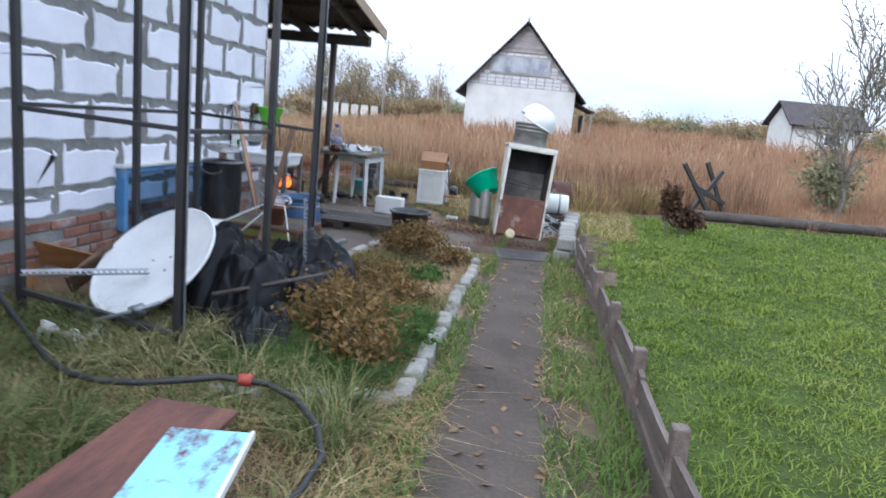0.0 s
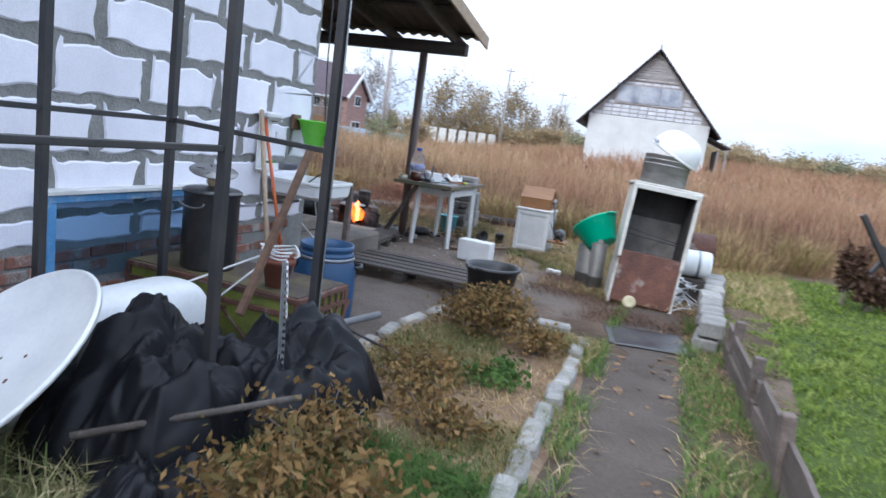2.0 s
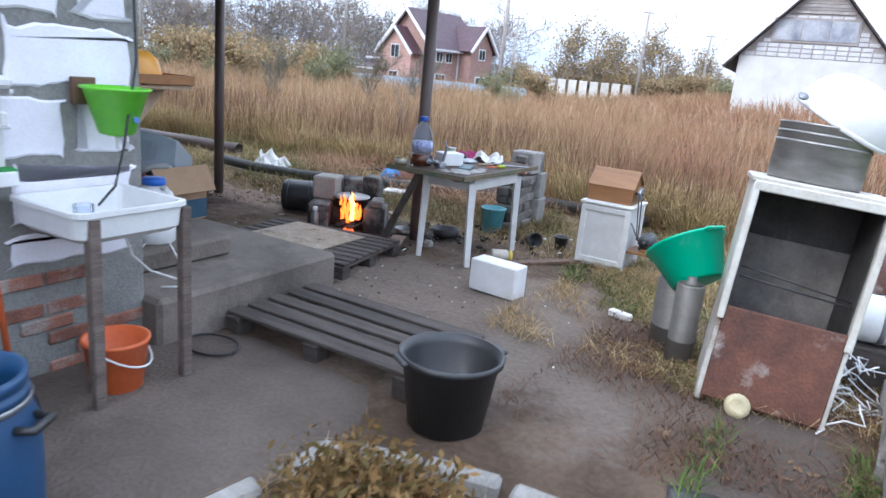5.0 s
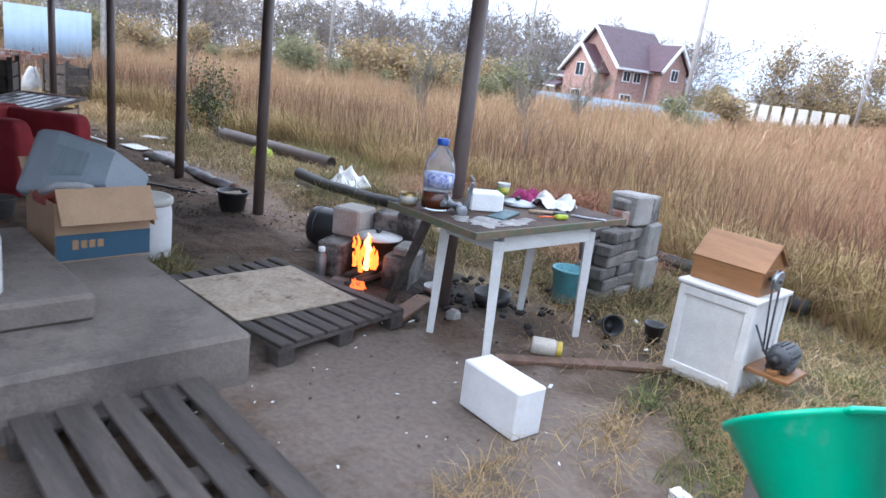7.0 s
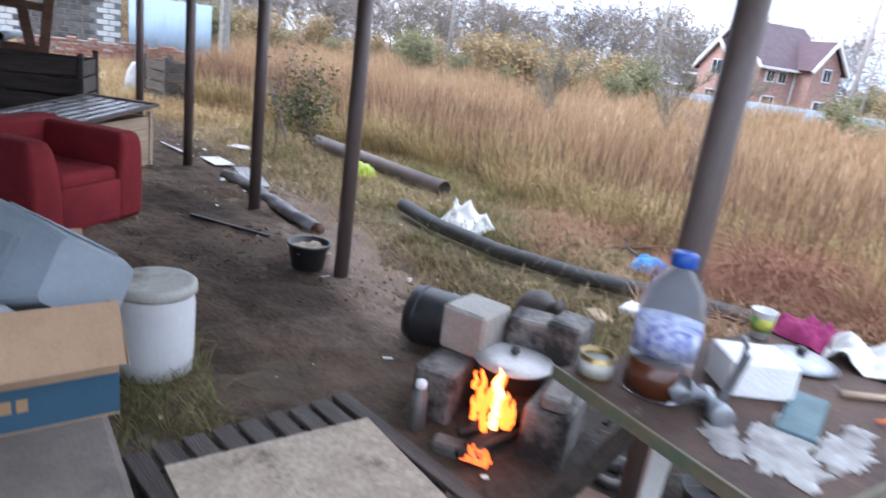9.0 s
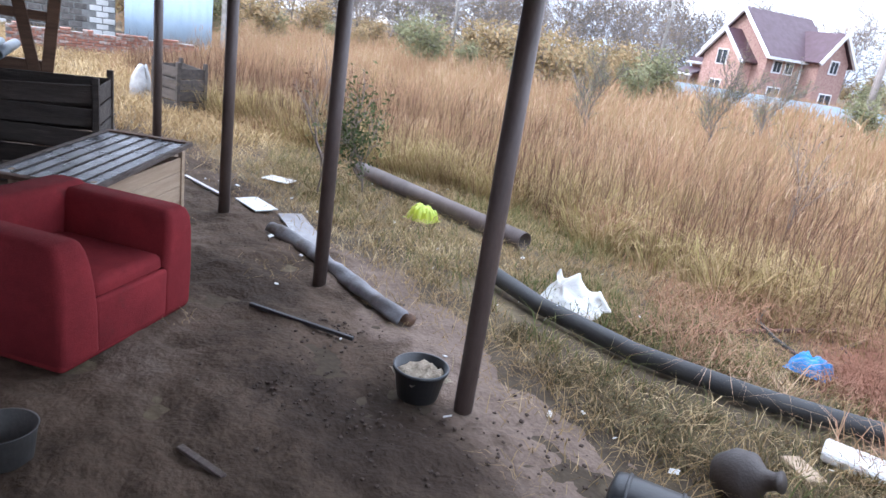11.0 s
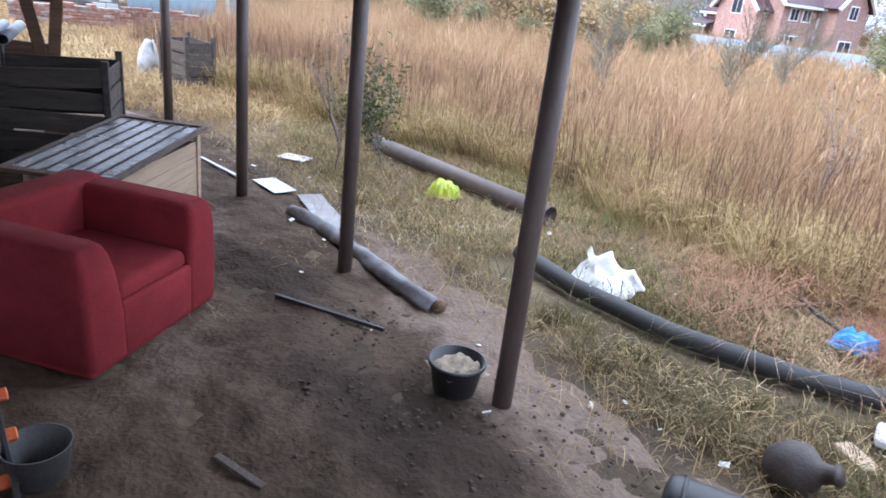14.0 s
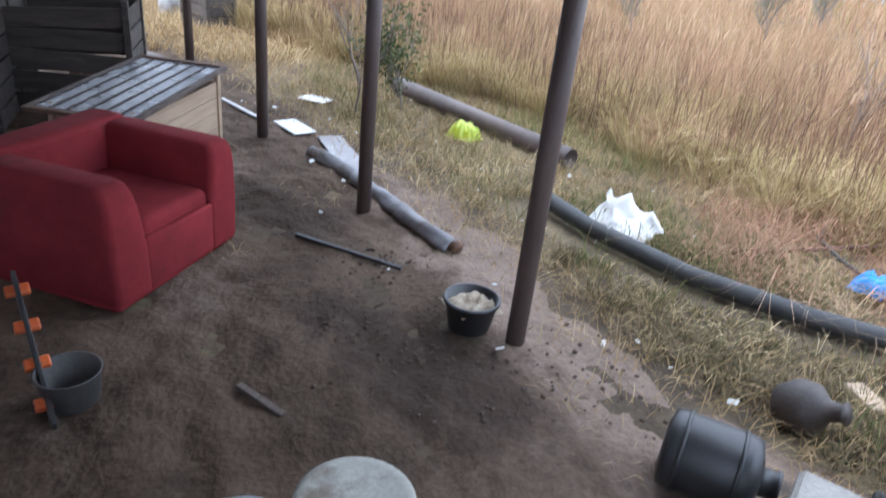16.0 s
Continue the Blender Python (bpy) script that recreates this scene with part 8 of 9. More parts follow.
def plant(name, label, cat, meshes, x, y, s=1.0, rz=0.0, z=0.0, group="", sz=None):
    z += float(rise(x, y)) * (1.0 if rise(x, y) < 0.05 else 0.72) - (0.15 if rise(x, y) > 0.0 else 0.0)
    t = thing(name, label, cat, pose(x, y, z, 0, 0, rz) @ Matrix.Diagonal((s, s, sz or s, 1)), group)
    for nm, me in zip(("trunk", "crown"), meshes):
        if me is not None:
            ob = new(nm, me)
            ob.parent = t
    return t


BARE = [tree_meshes(10 + k, 6.5, 0.62, 260, 0.09, TREE_LEAF, 4, 0.3, 0.15) for k in range(3)]
LEAFY = [tree_meshes(20 + k, 6.0, 0.5, 1900, 0.14, TREE_LEAF, 4, 0.42, 0.1) for k in range(3)]
SHRUB = [tree_meshes(30 + k, 3.0, 0.55, 1500, 0.12, WILLOW_LEAF if k % 2 else TREE_LEAF, 3, 0.32, 0.0) for k in range(3)]
rt = random.Random(77)
for k in range(88):
    az = -98 + 68 * (k + rt.random()) / 88
    d = rt.uniform(58, 88) if az < -43 else rt.uniform(92, 110)
    plant("bare_tree", "bare grey-brown tree at the field's edge", "tree", BARE[k % 3], *polar(az, d)[:2], rt.uniform(0.75, 1.25) * d / 65, rt.uniform(0, 360), 0, "trees at the field's edge")
for k in range(44):
    az = -98 + 68 * (k + rt.random()) / 44
    d = rt.uniform(36, 54)
    if -43 < az < -29:
        continue
    plant("autumn_shrub", "olive and ochre autumn shrub at the field's edge", "shrub", SHRUB[k % 3], *polar(az, d)[:2], rt.uniform(0.45, 0.95), rt.uniform(0, 360), 0, "shrubs at the field's edge")
for k in range(120):
    az = -34 + 72 * (k + rt.random()) / 120
    d = rt.uniform(80, 125)
    plant("autumn_tree", "yellowing autumn tree far behind the field", "tree", (LEAFY + SHRUB)[k % 5], *polar(az, d)[:2], rt.uniform(0.5, 0.85) * (0.85 if k % 5 < 3 else 1.25), rt.uniform(0, 360), 0, "trees far behind the field")
for k in range(110):
    az = -20 + 62 * (k + rt.random()) / 110
    plant("autumn_shrub", "low olive and ochre thicket far across the field", "shrub", SHRUB[k % 3], *polar(az, rt.uniform(62, 76))[:2], rt.uniform(0.9, 1.4), rt.uniform(0, 360), 0, "thicket across the field", rt.uniform(0.7, 1.1))
for az, d, s in ((-24, 66, 1.05), (-22.5, 68, 0.9), (-19, 70, 1.15), (-17.6, 66, 1.0), (-14.5, 70, 0.85), (-13, 72, 0.8)):
    plant("autumn_tree", "tall yellow-brown birch across the field", "tree", LEAFY[int(d) % 3], *polar(az, d)[:2], s, d * 7, 0, "birches across the field")
for az, d, s in ((-53, 30, 0.9), (-50, 33, 0.7), (-30.5, 34, 0.6), (-26, 36, 0.8), (-46, 34, 0.55), (-62, 34, 0.8), (-29, 28, 0.4)):
    plant("autumn_shrub", "yellow-green shrub standing in tall grass", "shrub", SHRUB[int(d) % 3], *polar(az, d)[:2], s, d * 5, 0, "shrubs in the field")
WISP = tree_meshes(50, 4.4, 0.36, 3600, 0.03, WILLOW_LEAF, 4, 0.10, 0.0)
for az, d, s in ((-42.5, 19, 0.5), (-51.5, 18, 0.45), (-38, 24, 0.5)):
    plant("willow_shrub", "wispy yellow-green willow shrub in tall grass", "shrub", WISP, *polar(az, d)[:2], s, d * 5, 0, "willow shrubs in the field")
plant("willow_tree", "slender wispy willow tree with thin leaves", "tree", WISP, 5.75, 16.6, 0.95, 30)
plant("willow_tree", "small wispy willow shoot at the lawn's end", "tree", SHRUB[1], 5.5, 16.9, 0.5, 200)
SEED = tree_meshes(61, 1.25, 0.36, 1000, 0.034, DUSTY_LEAF, 3, 0.12, 0.0)
plant("green_sapling", "dusty green sapling beside the posts", "sapling", SEED, -11.1, 11.55, 0.9, 40)
SPRIG = tree_meshes(62, 2.1, 0.22, 40, 0.03, DEAD_LEAF, 2, 0.05, 0.2)
plant("bare_sprig", "thin bare sprig growing by the posts", "sprig", SPRIG, -12.2, 11.5, 0.75, 10)
plant("bare_sprig", "thin dry sprig standing in tall grass", "sprig", SPRIG, -8.3, 15.6, 0.7, 80)
plant("bare_sprig", "thin dry sprig by the pipes", "sprig", SPRIG, -10.9, 10.9, 0.5, 120)


def bush(name, label, x, y, r, h, n, leaf, material, seed, stems=14):
    rng = np.random.default_rng(seed)
    t = thing(name, label, "plant", pose(x, y, 0.02))
    g = Geo()
    ends = []
    for k in range(stems):
        a, q = rng.uniform(0, 6.28), rng.uniform(0.2, 1.0)
        e = Vector((r * q * math.cos(a), r * q * math.sin(a), h * rng.uniform(0.5, 1.0) * (1.1 - 0.4 * q)))
        m = e * 0.5 + Vector((0, 0, 0.12 * h))
        g.tube([(0.15 * e.x, 0.15 * e.y, 0), m, e], 0.006, 4, r2=0.002, cap=False)
        ends += [tuple(e), tuple(m), tuple((e + m) / 2)]
    part("stem_bundle", g, TWIG, t)
    E_ = np.array(ends)
    c = E_[rng.integers(0, len(E_), n)] + rng.normal(0, 1, (n, 3)) * np.array([0.085 * r + 0.018, 0.085 * r + 0.018, 0.11 * h])
    c[:, 2] = np.maximum(c[:, 2], 0.01)
    part("foliage", leaves(c, leaf, rng), material, t)
    return t


for k, (x, y, r, h, n) in enumerate([(-1.15, 3.75, 0.36, 0.42, 1500), (-0.92, 3.42, 0.26, 0.28, 800), (-1.38, 4.25, 0.30, 0.34, 800), (-1.15, 4.85, 0.30, 0.24, 600), (-1.42, 5.35, 0.34, 0.24, 700), (-1.30, 6.55, 0.34, 0.40, 1500), (-1.58, 6.62, 0.30, 0.34, 1100), (-1.05, 6.35, 0.24, 0.26, 600)]):
    bush("withered_peony", "withered brown peony clump in the bed", x, y, r, h, int(n * 1.4), 0.021, PEONY, 100 + k, 20)
for k, (x, y, r, h, n) in enumerate([(-1.12, 5.75, 0.30, 0.12, 600), (-1.0, 4.35, 0.26, 0.12, 500), (-0.75, 3.95, 0.16, 0.12, 300)]):
    bush("green_plant", "low green leafy plant in the bed", x, y, r, h, n, 0.022, GREEN_LEAF, 140 + k)
bush("dead_hydrangea", "dead brown plant standing on the lawn", 1.50, 11.3, 0.17, 0.85, 560, 0.055, DEAD_LEAF, 150, 9)
bush("dead_hydrangea", "dead brown plant drooping on the lawn", 1.76, 11.25, 0.27, 0.40, 560, 0.055, DEAD_LEAF, 151, 12)
saw = thing("saw_horse", "dark tar-stained timber trestle beyond the lawn", "trestle", pose(2.75, 14.4, 0, 0, 0, 20))
part("beam", square_bar((-0.78, 0.0, 1.05), (-0.05, 0.0, 0.03), 0.075), BLACK_STEEL, saw)
part("beam", square_bar((-0.13, 0.3, 1.10), (0.42, 0.3, 0.03), 0.075), BLACK_STEEL, saw)
part("beam", square_bar((0.14, 0.14, 0.95), (-0.45, 0.14, 0.03), 0.07), BLACK_STEEL, saw)
part("beam", square_bar((-0.46, 0.10, 0.62), (0.32, 0.22, 0.30), 0.08), BLACK_STEEL, saw)
solo("fallen_log", Geo().tube([(1.9, 13.4, 0.12), (4.0, 14.05, 0.11), (6.2, 14.6, 0.12), (9.0, 15.0, 0.12), (12.0, 15.6, 0.12)], 0.10, 12), DARK_WOOD, "long grey log along the lawn's end", "log")

# ---------------------------------------------------------------- grass
solo("far_slope", Geo().sheet(lambda u, v: (-40 + 200 * u, 20 + 140 * v, float(rise(-40 + 200 * u, 20 + 140 * v)) - 0.06), 60, 44), SOIL, "gently rising brown field soil", "ground", kind="structure")
RED_TWIG = blade_mat("reddish_twigs", [(0.16, 0.075, 0.05), (0.28, 0.13, 0.085), (0.36, 0.19, 0.125), (0.22, 0.11, 0.075)], trans=0.1)
FB = [(-80, 6), (-30, 9.5), (-17, 11.0), (-13, 12.3), (-11, 13.3), (-8, 13.6), (-5, 13.9), (-2.6, 13.2), (0.4, 12.9), (2.2, 14.7), (6, 15.7), (14, 17), (80, 20)]


def edge(x):
    return np.interp(x, [p[0] for p in FB], [p[1] for p in FB])


rng = np.random.default_rng(7)


def field(n, near, far, x0, x1, h0, h1, w, seed, name, material=DRY):
    m = max(n // 22, 1)
    spread = 0.10 + 0.012 * far
    c = np.column_stack([rng.uniform(x0, x1, m), rng.uniform(0, 1, m)])
    c[:, 1] = edge(c[:, 0]) + near + (far - near) * c[:, 1] + rng.normal(0, 0.55, m)
    size = rng.uniform(0.62, 1.12, m) * (0.88 + 0.2 * np.sin(c[:, 0] * 0.9 + 1.7 * np.sin(c[:, 1] * 0.7)))
    k = rng.integers(0, m, n)
    o = rng.normal(0, spread, (n, 2))
    p = c[k] + o
    into = p[:, 1] - edge(p[:, 0])
    h = (h0 + (h1 - h0) * rng.uniform(0, 1, n) ** 1.2) * size[k] * np.clip(0.5 + 0.22 * into, 0.42, 1.0)
    lean = rng.uniform(0.2, 0.75, m)[k] + np.where(rng.uniform(0, 1, n) < 0.25, 0.7, 0.0)
    way = np.where(rng.uniform(0, 1, n) < 0.6, np.arctan2(o[:, 1], o[:, 0]), rng.uniform(0, 2 * np.pi, m)[k])
    return blades(name, p, rise(p[:, 0], p[:, 1]) - 0.01, h, w * rng.uniform(0.5, 1.6, n), lean, material, seed, "tall dry reddish-tan meadow grass", "grass", heading=way)


field(70000, 0.2, 5.0, -26, -4, 0.42, 1.08, 0.0085, 1, "meadow_grass")
field(44000, 0.1, 5.0, -4.2, 10, 0.42, 1.05, 0.0085, 31, "meadow_grass", DRY_RED)
p = np.column_stack([rng.uniform(-20, 3, 16000), np.zeros(16000)])
p[:, 1] = edge(p[:, 0]) + np.abs(rng.normal(0, 0.9, 16000)) - 0.3
cl = np.sin(p[:, 0] * 2.9 + 1) * np.sin(p[:, 1] * 2.3 + p[:, 0]) > -0.1
p = p[cl]
blades("edge_grass", p, 0.0, rng.uniform(0.25, 0.75, len(p)), 0.009, 1.3, STRAW, 18, "arching yellow-green grass at the meadow's edge", "grass", 0.6)
field(36000, 4.5, 16.0, -45, -6, 0.7, 1.25, 0.016, 2, "meadow_grass")
field(28000, 4.5, 16.0, -6.5, 26, 0.7, 1.25, 0.016, 32, "meadow_grass", DRY_RED)
field(42000, 15.0, 62.0, -80, -12, 0.9, 1.6, 0.045, 3, "meadow_grass")
field(38000, 15.0, 62.0, -14, 60, 0.9, 1.6, 0.045, 33, "meadow_grass", DRY_RED)
# dry plumes standing out of the grass
p = scatter(rng, 5200, -30, 16, 13, 30, lambda x, y: (y > edge(x) + 0.9) & (np.sin(x * 0.8 + 1) * np.sin(y * 0.6 + x * 0.3) > -0.35))
hp_ = rng.uniform(0.75, 1.3, len(p)) * np.clip(0.55 + 0.2 * (p[:, 1] - edge(p[:, 0])), 0.5, 1.0)
blades("grass_plumes", p, 0.0, hp_, 0.006, 0.10, STRAW, 4, "pale stems above the meadow grass", "grass", 0.0)
SEED_HEAD = blade_mat("seed_heads", [(0.22, 0.125, 0.075), (0.38, 0.25, 0.155), (0.50, 0.36, 0.24), (0.30, 0.17, 0.105)])
for q in range(2):
    blades("seed_heads", p, hp_ * (0.80 + 0.04 * q), rng.uniform(0.08, 0.18, len(p)), rng.uniform(0.006, 0.014, len(p)), 0.5, SEED_HEAD, 70 + q, "pale feathery seed heads of the meadow grass", "grass")
# trampled straw and weeds between the posts and the meadow
HPX, HPY = (-8.25, -7.6, -6.8, -6.1, -5.4, -4.7, -3.9, -3.0, -2.5), (11.42, 11.42, 11.58, 11.92, 12.44, 12.85, 13.0, 12.9, 12.8)


def off_pipe(x, y):
    """Places clear of the black pipe and the strip before it."""
    d = y - np.interp(x, HPX, HPY)
    e = y - np.interp(x, (-11.9, -8.93), (11.86, 12.30))
    return ~((x > -8.3) & (x < -2.4) & (d > -0.30) & (d < 0.13)) & ~((x > -12) & (x < -9.0) & (e > -0.22) & (e < 0.12))


YE = [p_[0] for p_ in EARTH_EDGE], [p_[1] for p_ in EARTH_EDGE]
p = scatter(rng, 120000, -22, 1.0, 8.0, 16, lambda x, y: (y > np.interp(x, *YE) - 0.1 - 0.5 * rng.uniform(0, 1, len(x)) ** 2) & (y < edge(x) + 0.8) & off_pipe(x, y))
blades("trampled_straw", p, 0.0, rng.uniform(0.03, 0.17, len(p)), 0.006, 2.3, STRAW, 5, "trampled dry straw on the ground", "straw")
p = scatter(rng, 26000, -14, 1.0, 9.5, 14, lambda x, y: off_pipe(x, y) & (y > np.interp(x, *YE) + 0.1) & (y < edge(x) + 0.6) & (np.sin(x * 2.3) * np.sin(y * 2.9 + x) > 0.1))
blades("weed_tufts", p, 0.0, rng.uniform(0.05, 0.22, len(p)), 0.006, 1.0, WEED, 6, "green weedy grass between straw", "grass")
p = scatter(rng, 9000, -14.5, -1.0, 8.6, 11.5, lambda x, y: (np.sin(x * 3.1 + 1) * np.sin(y * 3.7 + x * 0.7) > 0.45) & ~((y < 9.9) & (x > -8)))
blades("straw_litter", p, 0.01, rng.uniform(0.02, 0.09, len(p)), 0.004, 2.4, STRAW, 8, "scattered straw on bare earth", "straw")
p = scatter(rng, 12000, -1.9, 0.2, 8.2, 11.6, lambda x, y: (np.sin(x * 4.1 + 2) * np.sin(y * 3.3) > 0.2) & (y > 8.6))
blades("weed_tufts", p, 0.01, rng.uniform(0.04, 0.16, len(p)), 0.006, 1.4, WEED, 9, "straggling weeds round the oven", "grass")
p = scatter(rng, 60000, -34, -13.5, 1.0, 12.0, lambda x, y: (y < edge(x) + 0.5) & ~((x > -14.2) & (y < 9.6)))
blades("trampled_straw", p, 0.0, rng.uniform(0.08, 0.35, len(p)), 0.014, 1.6, STRAW, 19, "trampled dry straw before the sheds", "straw")
p = scatter(rng, 16000, -2.3, 0.1, 8.7, 11.0, lambda x, y: np.sin(x * 3.3 + 1) * np.sin(y * 2.7 + x) + 0.5 * np.sin(x * 9.1 + y * 7.3) + rng.uniform(-0.8, 0.8, len(x)) > 0.2)
blades("yard_straw", p, 0.015, rng.uniform(0.03, 0.14, len(p)), 0.006, 2.2, STRAW, 20, "dry stalks scattered round the oven", "straw")
# lawn
FENCE_X = lambda y: 0.92 - 0.093 * y
p = scatter(rng, 310000, 0.05, 11, -2, 15.2, lambda x, y: (x > np.where(y < 7.6, FENCE_X(y) + 0.02, 0.16)) & (y < np.interp(x, [0, 2, 6, 11], [12.6, 13.3, 14.5, 15.2])) & (np.random.default_rng(1).uniform(0, 1, len(x)) < np.clip(1.35 - 0.07 * y - 0.05 * x, 0.25, 1)))
dd = np.hypot(p[:, 0], p[:, 1])
tuft = 0.6 + 0.55 * np.clip(np.sin(p[:, 0] * 7.1 + 2.2 * np.sin(p[:, 1] * 3.7)) * np.sin(p[:, 1] * 6.3 + 1.7 * np.sin(p[:, 0] * 4.1)) + 0.4, 0, 1.4)
blades("lawn", p, -0.01, tuft * rng.uniform(0.03, 0.085, len(p)), 0.0055 + 0.0013 * dd, 1.5, LAWN, 11, "fresh green lawn grass", "grass")
# long grass at the near end, along path and kerbs
LONG_GRASS = blade_mat("long_bent_grass", [(0.022, 0.036, 0.013), (0.065, 0.095, 0.03), (0.12, 0.15, 0.05), (0.24, 0.22, 0.10), (0.42, 0.35, 0.19), (0.58, 0.47, 0.30)])


def tussocks(name, m, per, x0, x1, y0, y1, h0, h1, seed, material, label, keep):
    """Clumps of long blades that arch outwards and lie over one another."""
    r_ = np.random.default_rng(seed)
    c = scatter(r_, m, x0, x1, y0, y1, keep)
    k = r_.integers(0, len(c), len(c) * per)
    o = r_.normal(0, 0.045, (len(k), 2))
    tilt = r_.uniform(0, 2 * np.pi, len(c))[k]
    way = np.where(r_.uniform(0, 1, len(k)) < 0.65, np.arctan2(o[:, 1], o[:, 0]), tilt)
    blades(name, c[k] + o, 0.0, r_.uniform(0.6, 1.0, len(c))[k] * r_.uniform(h0, h1, len(k)), r_.uniform(0.004, 0.010, len(k)), r_.uniform(0.7, 2.0, len(c))[k], material, seed, label, "grass", 0.6, heading=way)


def off_bench(x, y):
    return ~((x > -1.36) & (x < -0.66) & (y < 2.45)) & ((x < -0.62) | (y < 2.9))


tussocks("long_grass", 330, 55, -3.3, -0.52, 1.0, 3.5, 0.13, 0.38, 12, LONG_GRASS, "long bent grass beside the path", lambda x, y: off_bench(x, y) & ~((x > -1.5) & (y > 3.0)))
tussocks("long_grass", 90, 45, -3.2, -1.5, 3.3, 4.4, 0.12, 0.28, 112, LONG_GRASS, "long bent grass round the film heap", lambda x, y: (x > -2.4) | (y < 3.6))
p = scatter(rng, 9000, -3.3, -0.40, 0.9, 3.3, lambda x, y: np.abs(x + 0.1) > 0.30)
blades("dead_thatch", p, 0.0, rng.uniform(0.04, 0.20, len(p)), 0.006, 2.4, STRAW, 16, "dead thatch under the long grass", "straw", 0.7)
p = scatter(rng, 16000, -1.75, -0.72, 3.0, 4.6, lambda x, y: np.sin(x * 3.1 + 1.2) * np.sin(y * 2.9) > -0.35)
blades("fern_growth", p, 0.02, rng.uniform(0.06, 0.20, len(p)), 0.005, 1.3, GREEN_LEAF, 113, "fine dark green growth in the bed", "grass", 0.6)
p = scatter(rng, 3600, -0.60, 0.30, 0.6, 8.4, lambda x, y: (np.abs(x - np.interp(y, [-1.5, 1, 2.5, 4.5, 6.2, 7.6], [0.05, -0.03, -0.09, -0.22, -0.33, -0.42])) > 0.22))
blades("path_litter", p, 0.012, rng.uniform(0.02, 0.09, len(p)), 0.007, 2.4, STRAW, 114, "dead leaves and straw along the path's edges", "straw", 0.7)
p = scatter(rng, 26000, -0.75, 0.9, 0.8, 8.6, lambda x, y: (np.abs(x - np.interp(y, [-1.5, 1, 2.5, 4.5, 6.2, 7.6], [0.05, -0.03, -0.09, -0.22, -0.33, -0.42])) > 0.24) & (x < FENCE_X(y) - 0.05) & (x > -0.62 - 0.055 * (y - 3)) & (np.sin(x * 7) * np.sin(y * 5.1 + 2 * x) > -0.5))
blades("path_weeds", p, 0.0, rng.uniform(0.03, 0.15, len(p)), 0.007, 1.2, SHADE_WEED, 13, "weeds and grass along the path", "grass")
p = scatter(rng, 24000, -1.9, -0.68, 3.0, 7.0, lambda x, y: np.sin(x * 4.3 + 2) * np.sin(y * 2.3 + 0.6) > np.where(y < 4.2, -0.3, 0.15))
blades("bed_grass", p, 0.02, rng.uniform(0.04, 0.13, len(p)), 0.006, 1.1, WEED, 14, "short green grass growing in the bed", "grass")
p = scatter(rng, 11000, -2.0, -0.7, 3.1, 7.05, lambda x, y: x < 99)
blades("bed_litter", p, 0.03, rng.uniform(0.02, 0.08, len(p)), 0.006, 2.4, STRAW, 15, "dry plant litter on the bed", "straw")
p = scatter(rng, 1500, -5.9, -4.6, 8.45, 9.1, lambda x, y: (x > -5.85) & (y < 8.95) & (x < -4.85))
blades("slab_weeds", p, 0.0, rng.uniform(0.05, 0.18, len(p)), 0.006, 1.4, WEED, 17, "weeds at the slab's edge", "grass")
# arching tussocks along the meadow's front
m = 330
c = np.column_stack([rng.uniform(-17, 1.5, m), np.zeros(m)])
c[:, 1] = edge(c[:, 0]) + np.where(np.arange(m) < 190, np.abs(rng.normal(0, 0.7, m)) - 0.35, rng.uniform(0.5, 4.5, m))
k = rng.integers(0, m, 26000)
o = rng.normal(0, 0.10, (26000, 2))
size = rng.uniform(0.35, 0.95, m)
blades("arching_tussocks", c[k] + o, 0.0, size[k] * rng.uniform(0.5, 1.05, 26000), 0.010, 1.35, ARCH_GRASS, 51, "arching yellow-green tussocks at the meadow's edge", "grass", 0.25, heading=np.arctan2(o[:, 1], o[:, 0]))
p = np.column_stack([rng.uniform(-22, 4, 15000), np.zeros(15000)])
p[:, 1] = edge(p[:, 0]) + 6.0 * rng.uniform(0, 1, 15000) ** 1.4 - 0.1
blades("dark_stems", p, 0.0, rng.uniform(0.3, 1.15, 15000), 0.009, 0.35, DARK_STEM, 52, "dark dry stems between the meadow grass", "grass", 0.1)
RUSSET = blade_mat("russet_tussock", [(0.09, 0.045, 0.03), (0.20, 0.105, 0.065), (0.30, 0.165, 0.10), (0.36, 0.22, 0.14)])
m = 60
c = np.column_stack([rng.uniform(-15, 2, m), np.zeros(m)])
c[:, 1] = edge(c[:, 0]) + rng.uniform(-0.2, 4.0, m)
k = rng.integers(0, m, 9000)
o = rng.normal(0, 0.09, (9000, 2))
blades("russet_tussocks", c[k] + o, 0.0, rng.uniform(0.35, 0.75, m)[k] * rng.uniform(0.5, 1.0, 9000), 0.007, 1.0, RUSSET, 53, "russet brown tussocks in the meadow", "grass", 0.3, heading=np.arctan2(o[:, 1], o[:, 0]))
# a fallen heap of fine reddish twigs round the blue bag
for hx, hy, hr, hh, hn in ((-5.5, 13.75, 0.75, 0.62, 5200), (-5.9, 13.0, 0.45, 0.26, 2000), (-4.6, 13.6, 0.6, 0.45, 2600), (-9.0, 13.75, 0.35, 0.55, 1500)):
    o = rng.normal(0, 0.45 * hr, (hn, 2))
    p = np.array([[hx, hy]]) + o
    blades("twig_heap", p, 0.01, hh * np.exp(-(o**2).sum(1) / hr**2) * rng.uniform(0.4, 1.15, hn) + 0.05, 0.0055, 1.8, RED_TWIG, int(hn + 100 * hx), "heap of fine reddish brown dry twigs", "twigs", 0.6)
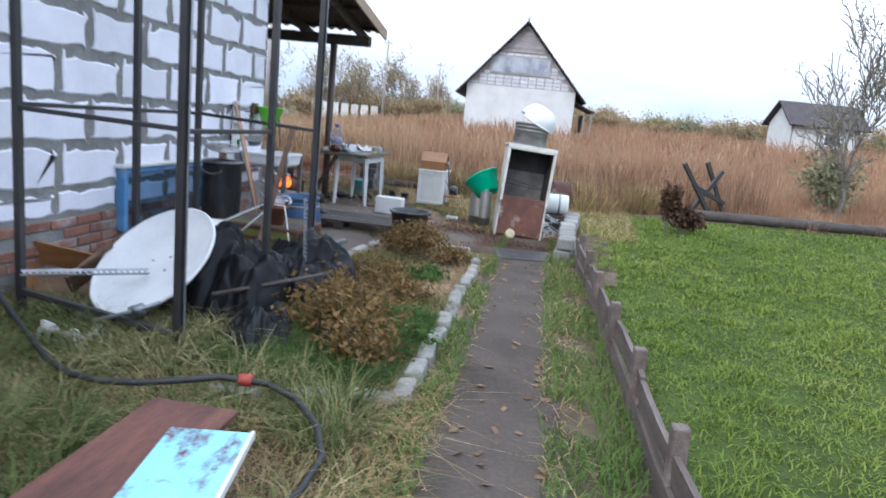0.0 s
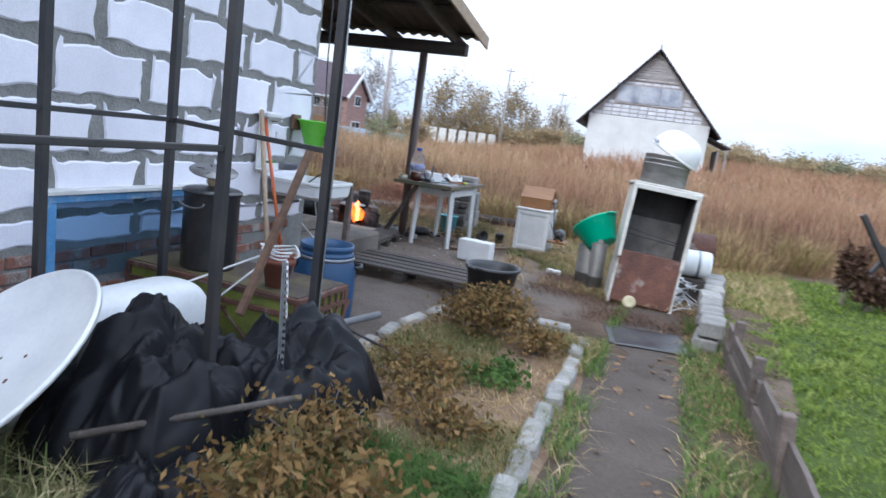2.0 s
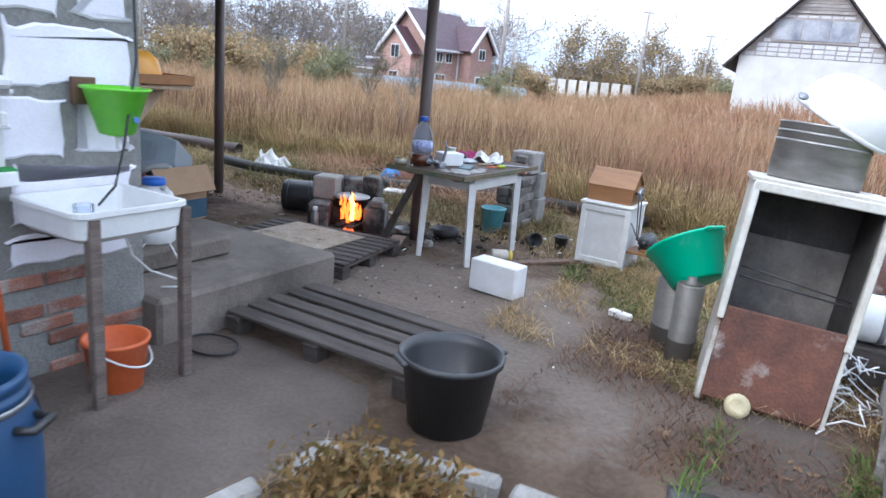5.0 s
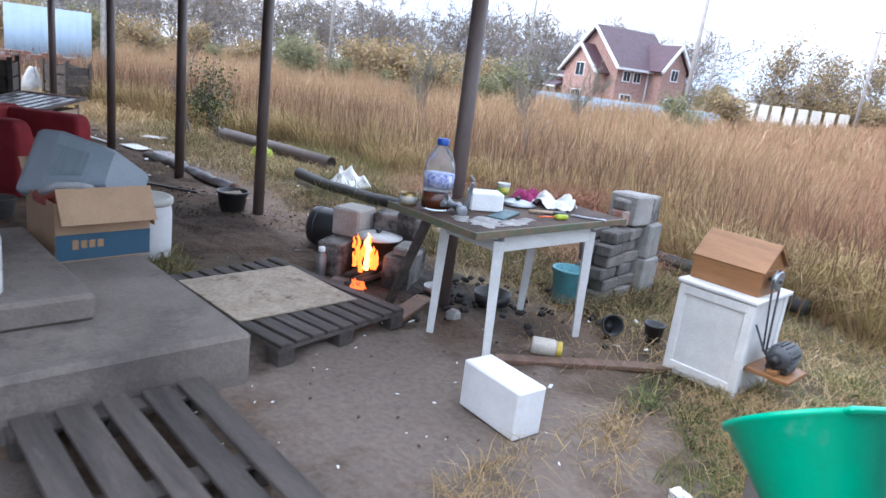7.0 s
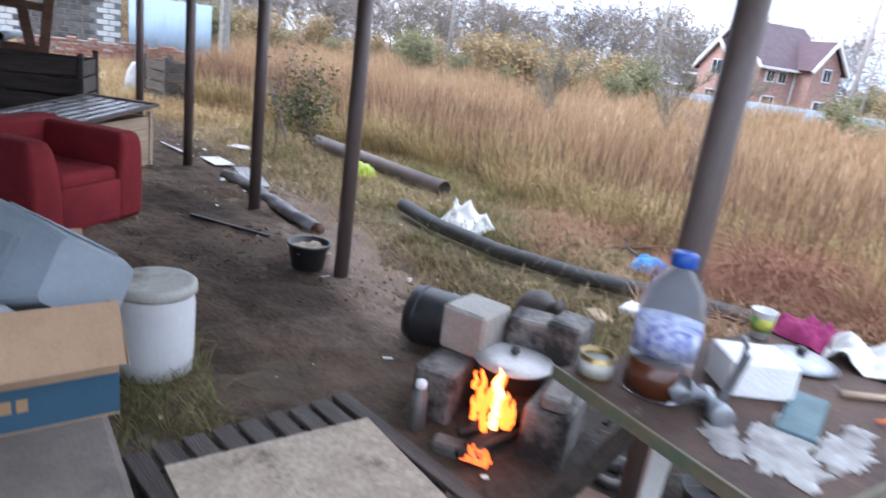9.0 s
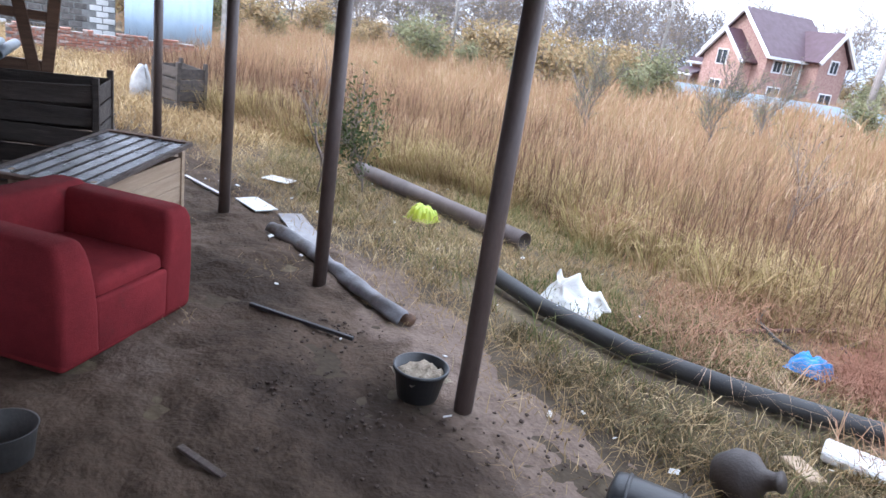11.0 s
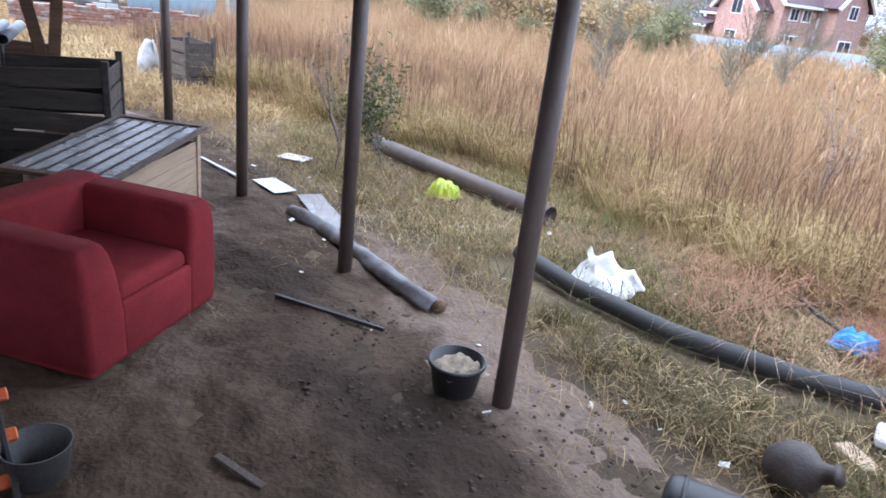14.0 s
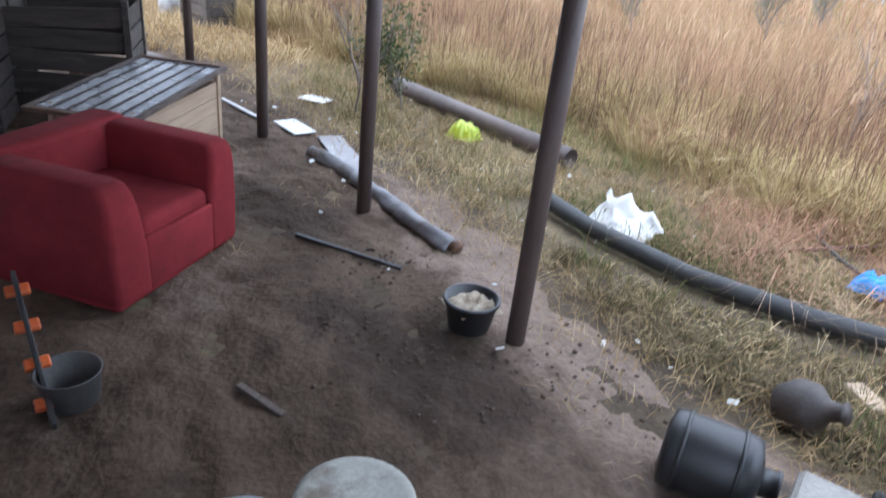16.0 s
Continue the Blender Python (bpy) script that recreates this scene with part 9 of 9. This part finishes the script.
# reddish dry stalks lying beyond the pipe
p = scatter(rng, 4500, -7.6, -3.6, 11.9, 13.7, lambda x, y: (np.sin(x * 1.9 + 0.6) * np.sin(y * 2.1 + x * 0.6) > -0.25) & off_pipe(x, y))
blades("dry_stalks", p, 0.02, rng.uniform(0.10, 0.42, len(p)), 0.007, 2.0, DRY_RED, 41, "flattened reddish brown stalks beyond the pipe", "straw", 0.7)
p = scatter(rng, 14000, -12.5, -3.4, 10.9, 14.2, lambda x, y: (np.sin(x * 1.4 + 2.2) * np.sin(y * 1.7 - x * 0.5) > 0.2) & (y > np.interp(x, *YE) + 0.2) & off_pipe(x, y))
blades("green_tufts", p, 0.01, rng.uniform(0.06, 0.30, len(p)), 0.007, 1.0, WEED, 42, "green grass tufts among trampled straw", "grass", 0.6)
TROD_GRASS = blade_mat("trodden_grass", [(0.06, 0.045, 0.026), (0.14, 0.115, 0.05), (0.22, 0.15, 0.085), (0.42, 0.31, 0.165), (0.13, 0.13, 0.055), (0.56, 0.42, 0.24), (0.74, 0.59, 0.38)])
# darker copy of the trodden grass, with the canopy's shade put into its colours
SHADED_GRASS = blade_mat("shaded_trodden_grass", [(0.035, 0.030, 0.018), (0.085, 0.080, 0.036), (0.14, 0.10, 0.058), (0.22, 0.165, 0.092), (0.085, 0.095, 0.04), (0.34, 0.255, 0.15)])
tussocks("trodden_grass", 560, 40, -7.4, -3.2, 10.6, 12.4, 0.05, 0.17, 121, SHADED_GRASS, "trodden green and straw-coloured grass by the pipe", lambda x, y: off_pipe(x, y) & (y > np.interp(x, *YE) + 0.05))
tussocks("trodden_grass", 260, 40, -12.5, -7.4, 10.7, 13.0, 0.05, 0.20, 122, TROD_GRASS, "trodden yellow-green grass between the pipes", lambda x, y: off_pipe(x, y) & (y > np.interp(x, *YE) + 0.1))
tussocks("yard_weeds", 130, 36, -2.4, -0.2, 9.4, 11.8, 0.05, 0.18, 123, LONG_GRASS, "straggling green weeds round the cabinet", lambda x, y: (y > 10.0) | (x > -1.6))
# broken charred lumps under the table
g = Geo()
rs = random.Random(55)
for k in range(110):
    x, y, q = rs.gauss(-3.95, 0.42), rs.gauss(10.55, 0.38), rs.uniform(0.008, 0.034)
    if x < -4.35 and y < 10.4:
        continue
    g.add(*(lambda r_: (r_.v, r_.f))(rough_block(q * 2.0, q * 1.5, q, k * 1.7, q * 0.25)), pose(x, y, 0.015 + q * 0.4, rs.uniform(-25, 25), rs.uniform(-25, 25), rs.uniform(0, 180)))
solo("charred_rubble", g, mat("charred_lumps", (0.05, 0.044, 0.040), (0.022, 0.020, 0.018), 9, 60, 0.95, bump=0.5, spec=0.15), "charred lumps and broken block under the table", "rubble", kind="stuff")
p = scatter(rng, 9000, -1.7, 0.05, 7.7, 9.6, lambda x, y: (np.sin(x * 3.9 + 0.5) * np.sin(y * 3.1 + x) + rng.uniform(-0.7, 0.7, len(x)) > 0.0) & ((np.abs(x + 0.42) > 0.34) | (y > 7.9)))
blades("twig_litter", p, 0.02, rng.uniform(0.02, 0.10, len(p)), 0.005, 2.4, DARK_STEM, 131, "dark dead twigs and leaves round the oven", "litter", 0.7)
# small rubble on the bare earth
g = Geo()
rs = random.Random(91)
for k in range(420):
    x, y = rs.uniform(-12, 0.0), rs.uniform(8.6, 11.3)
    if x < -4.9 or y > 8.7:
        s = rs.uniform(0.003, 0.009)
        g.box(s * 2, s * 1.5, s, pose(x, y, 0.02, rs.uniform(-20, 20), rs.uniform(-20, 20), rs.uniform(0, 180)), s * 0.3)
for k in range(420):
    cx, cy, sp = rs.choice(((-6.7, 9.45, 0.28), (-6.35, 9.75, 0.22), (-7.1, 9.2, 0.22), (-7.7, 9.75, 0.2), (-6.2, 10.35, 0.3)))
    x, y, q = rs.gauss(cx, sp), rs.gauss(cy, sp * 0.7), rs.uniform(0.004, 0.014)
    g.box(q * 2, q * 1.6, q, pose(x, y, 0.022, rs.uniform(-20, 20), rs.uniform(-20, 20), rs.uniform(0, 180)), q * 0.35)
solo("earth_crumbs", g, mat("dark_clod", (0.075, 0.048, 0.034), (0.045, 0.03, 0.022), 20, 80, 0.95, bump=0.4), "small stones and crumbs on the earth", "gravel", kind="stuff")
g = Geo()
for k in range(45):
    x, y = rs.gauss(-3.1, 0.8), rs.gauss(9.1, 0.45)
    s = rs.uniform(0.003, 0.008)
    g.box(s * 2.4, s * 1.2, 0.004, pose(x, y, 0.040, rs.uniform(-25, 25), rs.uniform(-25, 25), rs.uniform(0, 180)), 0.001)
for k in range(80):
    x, y = rs.uniform(-12, 0.0), rs.uniform(9.6, 13.0)
    s = rs.uniform(0.008, 0.024)
    g.box(s * 2.2, s * 1.4, 0.004, pose(x, y, 0.035, rs.uniform(-25, 25), rs.uniform(-25, 25), rs.uniform(0, 180)), 0.001)
solo("paper_scraps", g, STRAW_LITTER, "scattered white paper scraps on the ground", "litter", kind="stuff")
g = Geo()
for k in range(260):
    x, y = rs.uniform(-1.0, 0.4), rs.uniform(1.6, 8.5)
    s = rs.uniform(0.012, 0.03)
    g.box(s * 2.0, s * 1.1, 0.003, pose(x, y, 0.028, rs.uniform(-25, 25), rs.uniform(-25, 25), rs.uniform(0, 180)), 0.001)
solo("fallen_leaves", g, mat("fallen_leaf", (0.20, 0.12, 0.06), (0.12, 0.075, 0.045), 30, 90, 0.9, bump=0.1, island=True), "fallen brown leaves on the path", "leaves", kind="stuff")
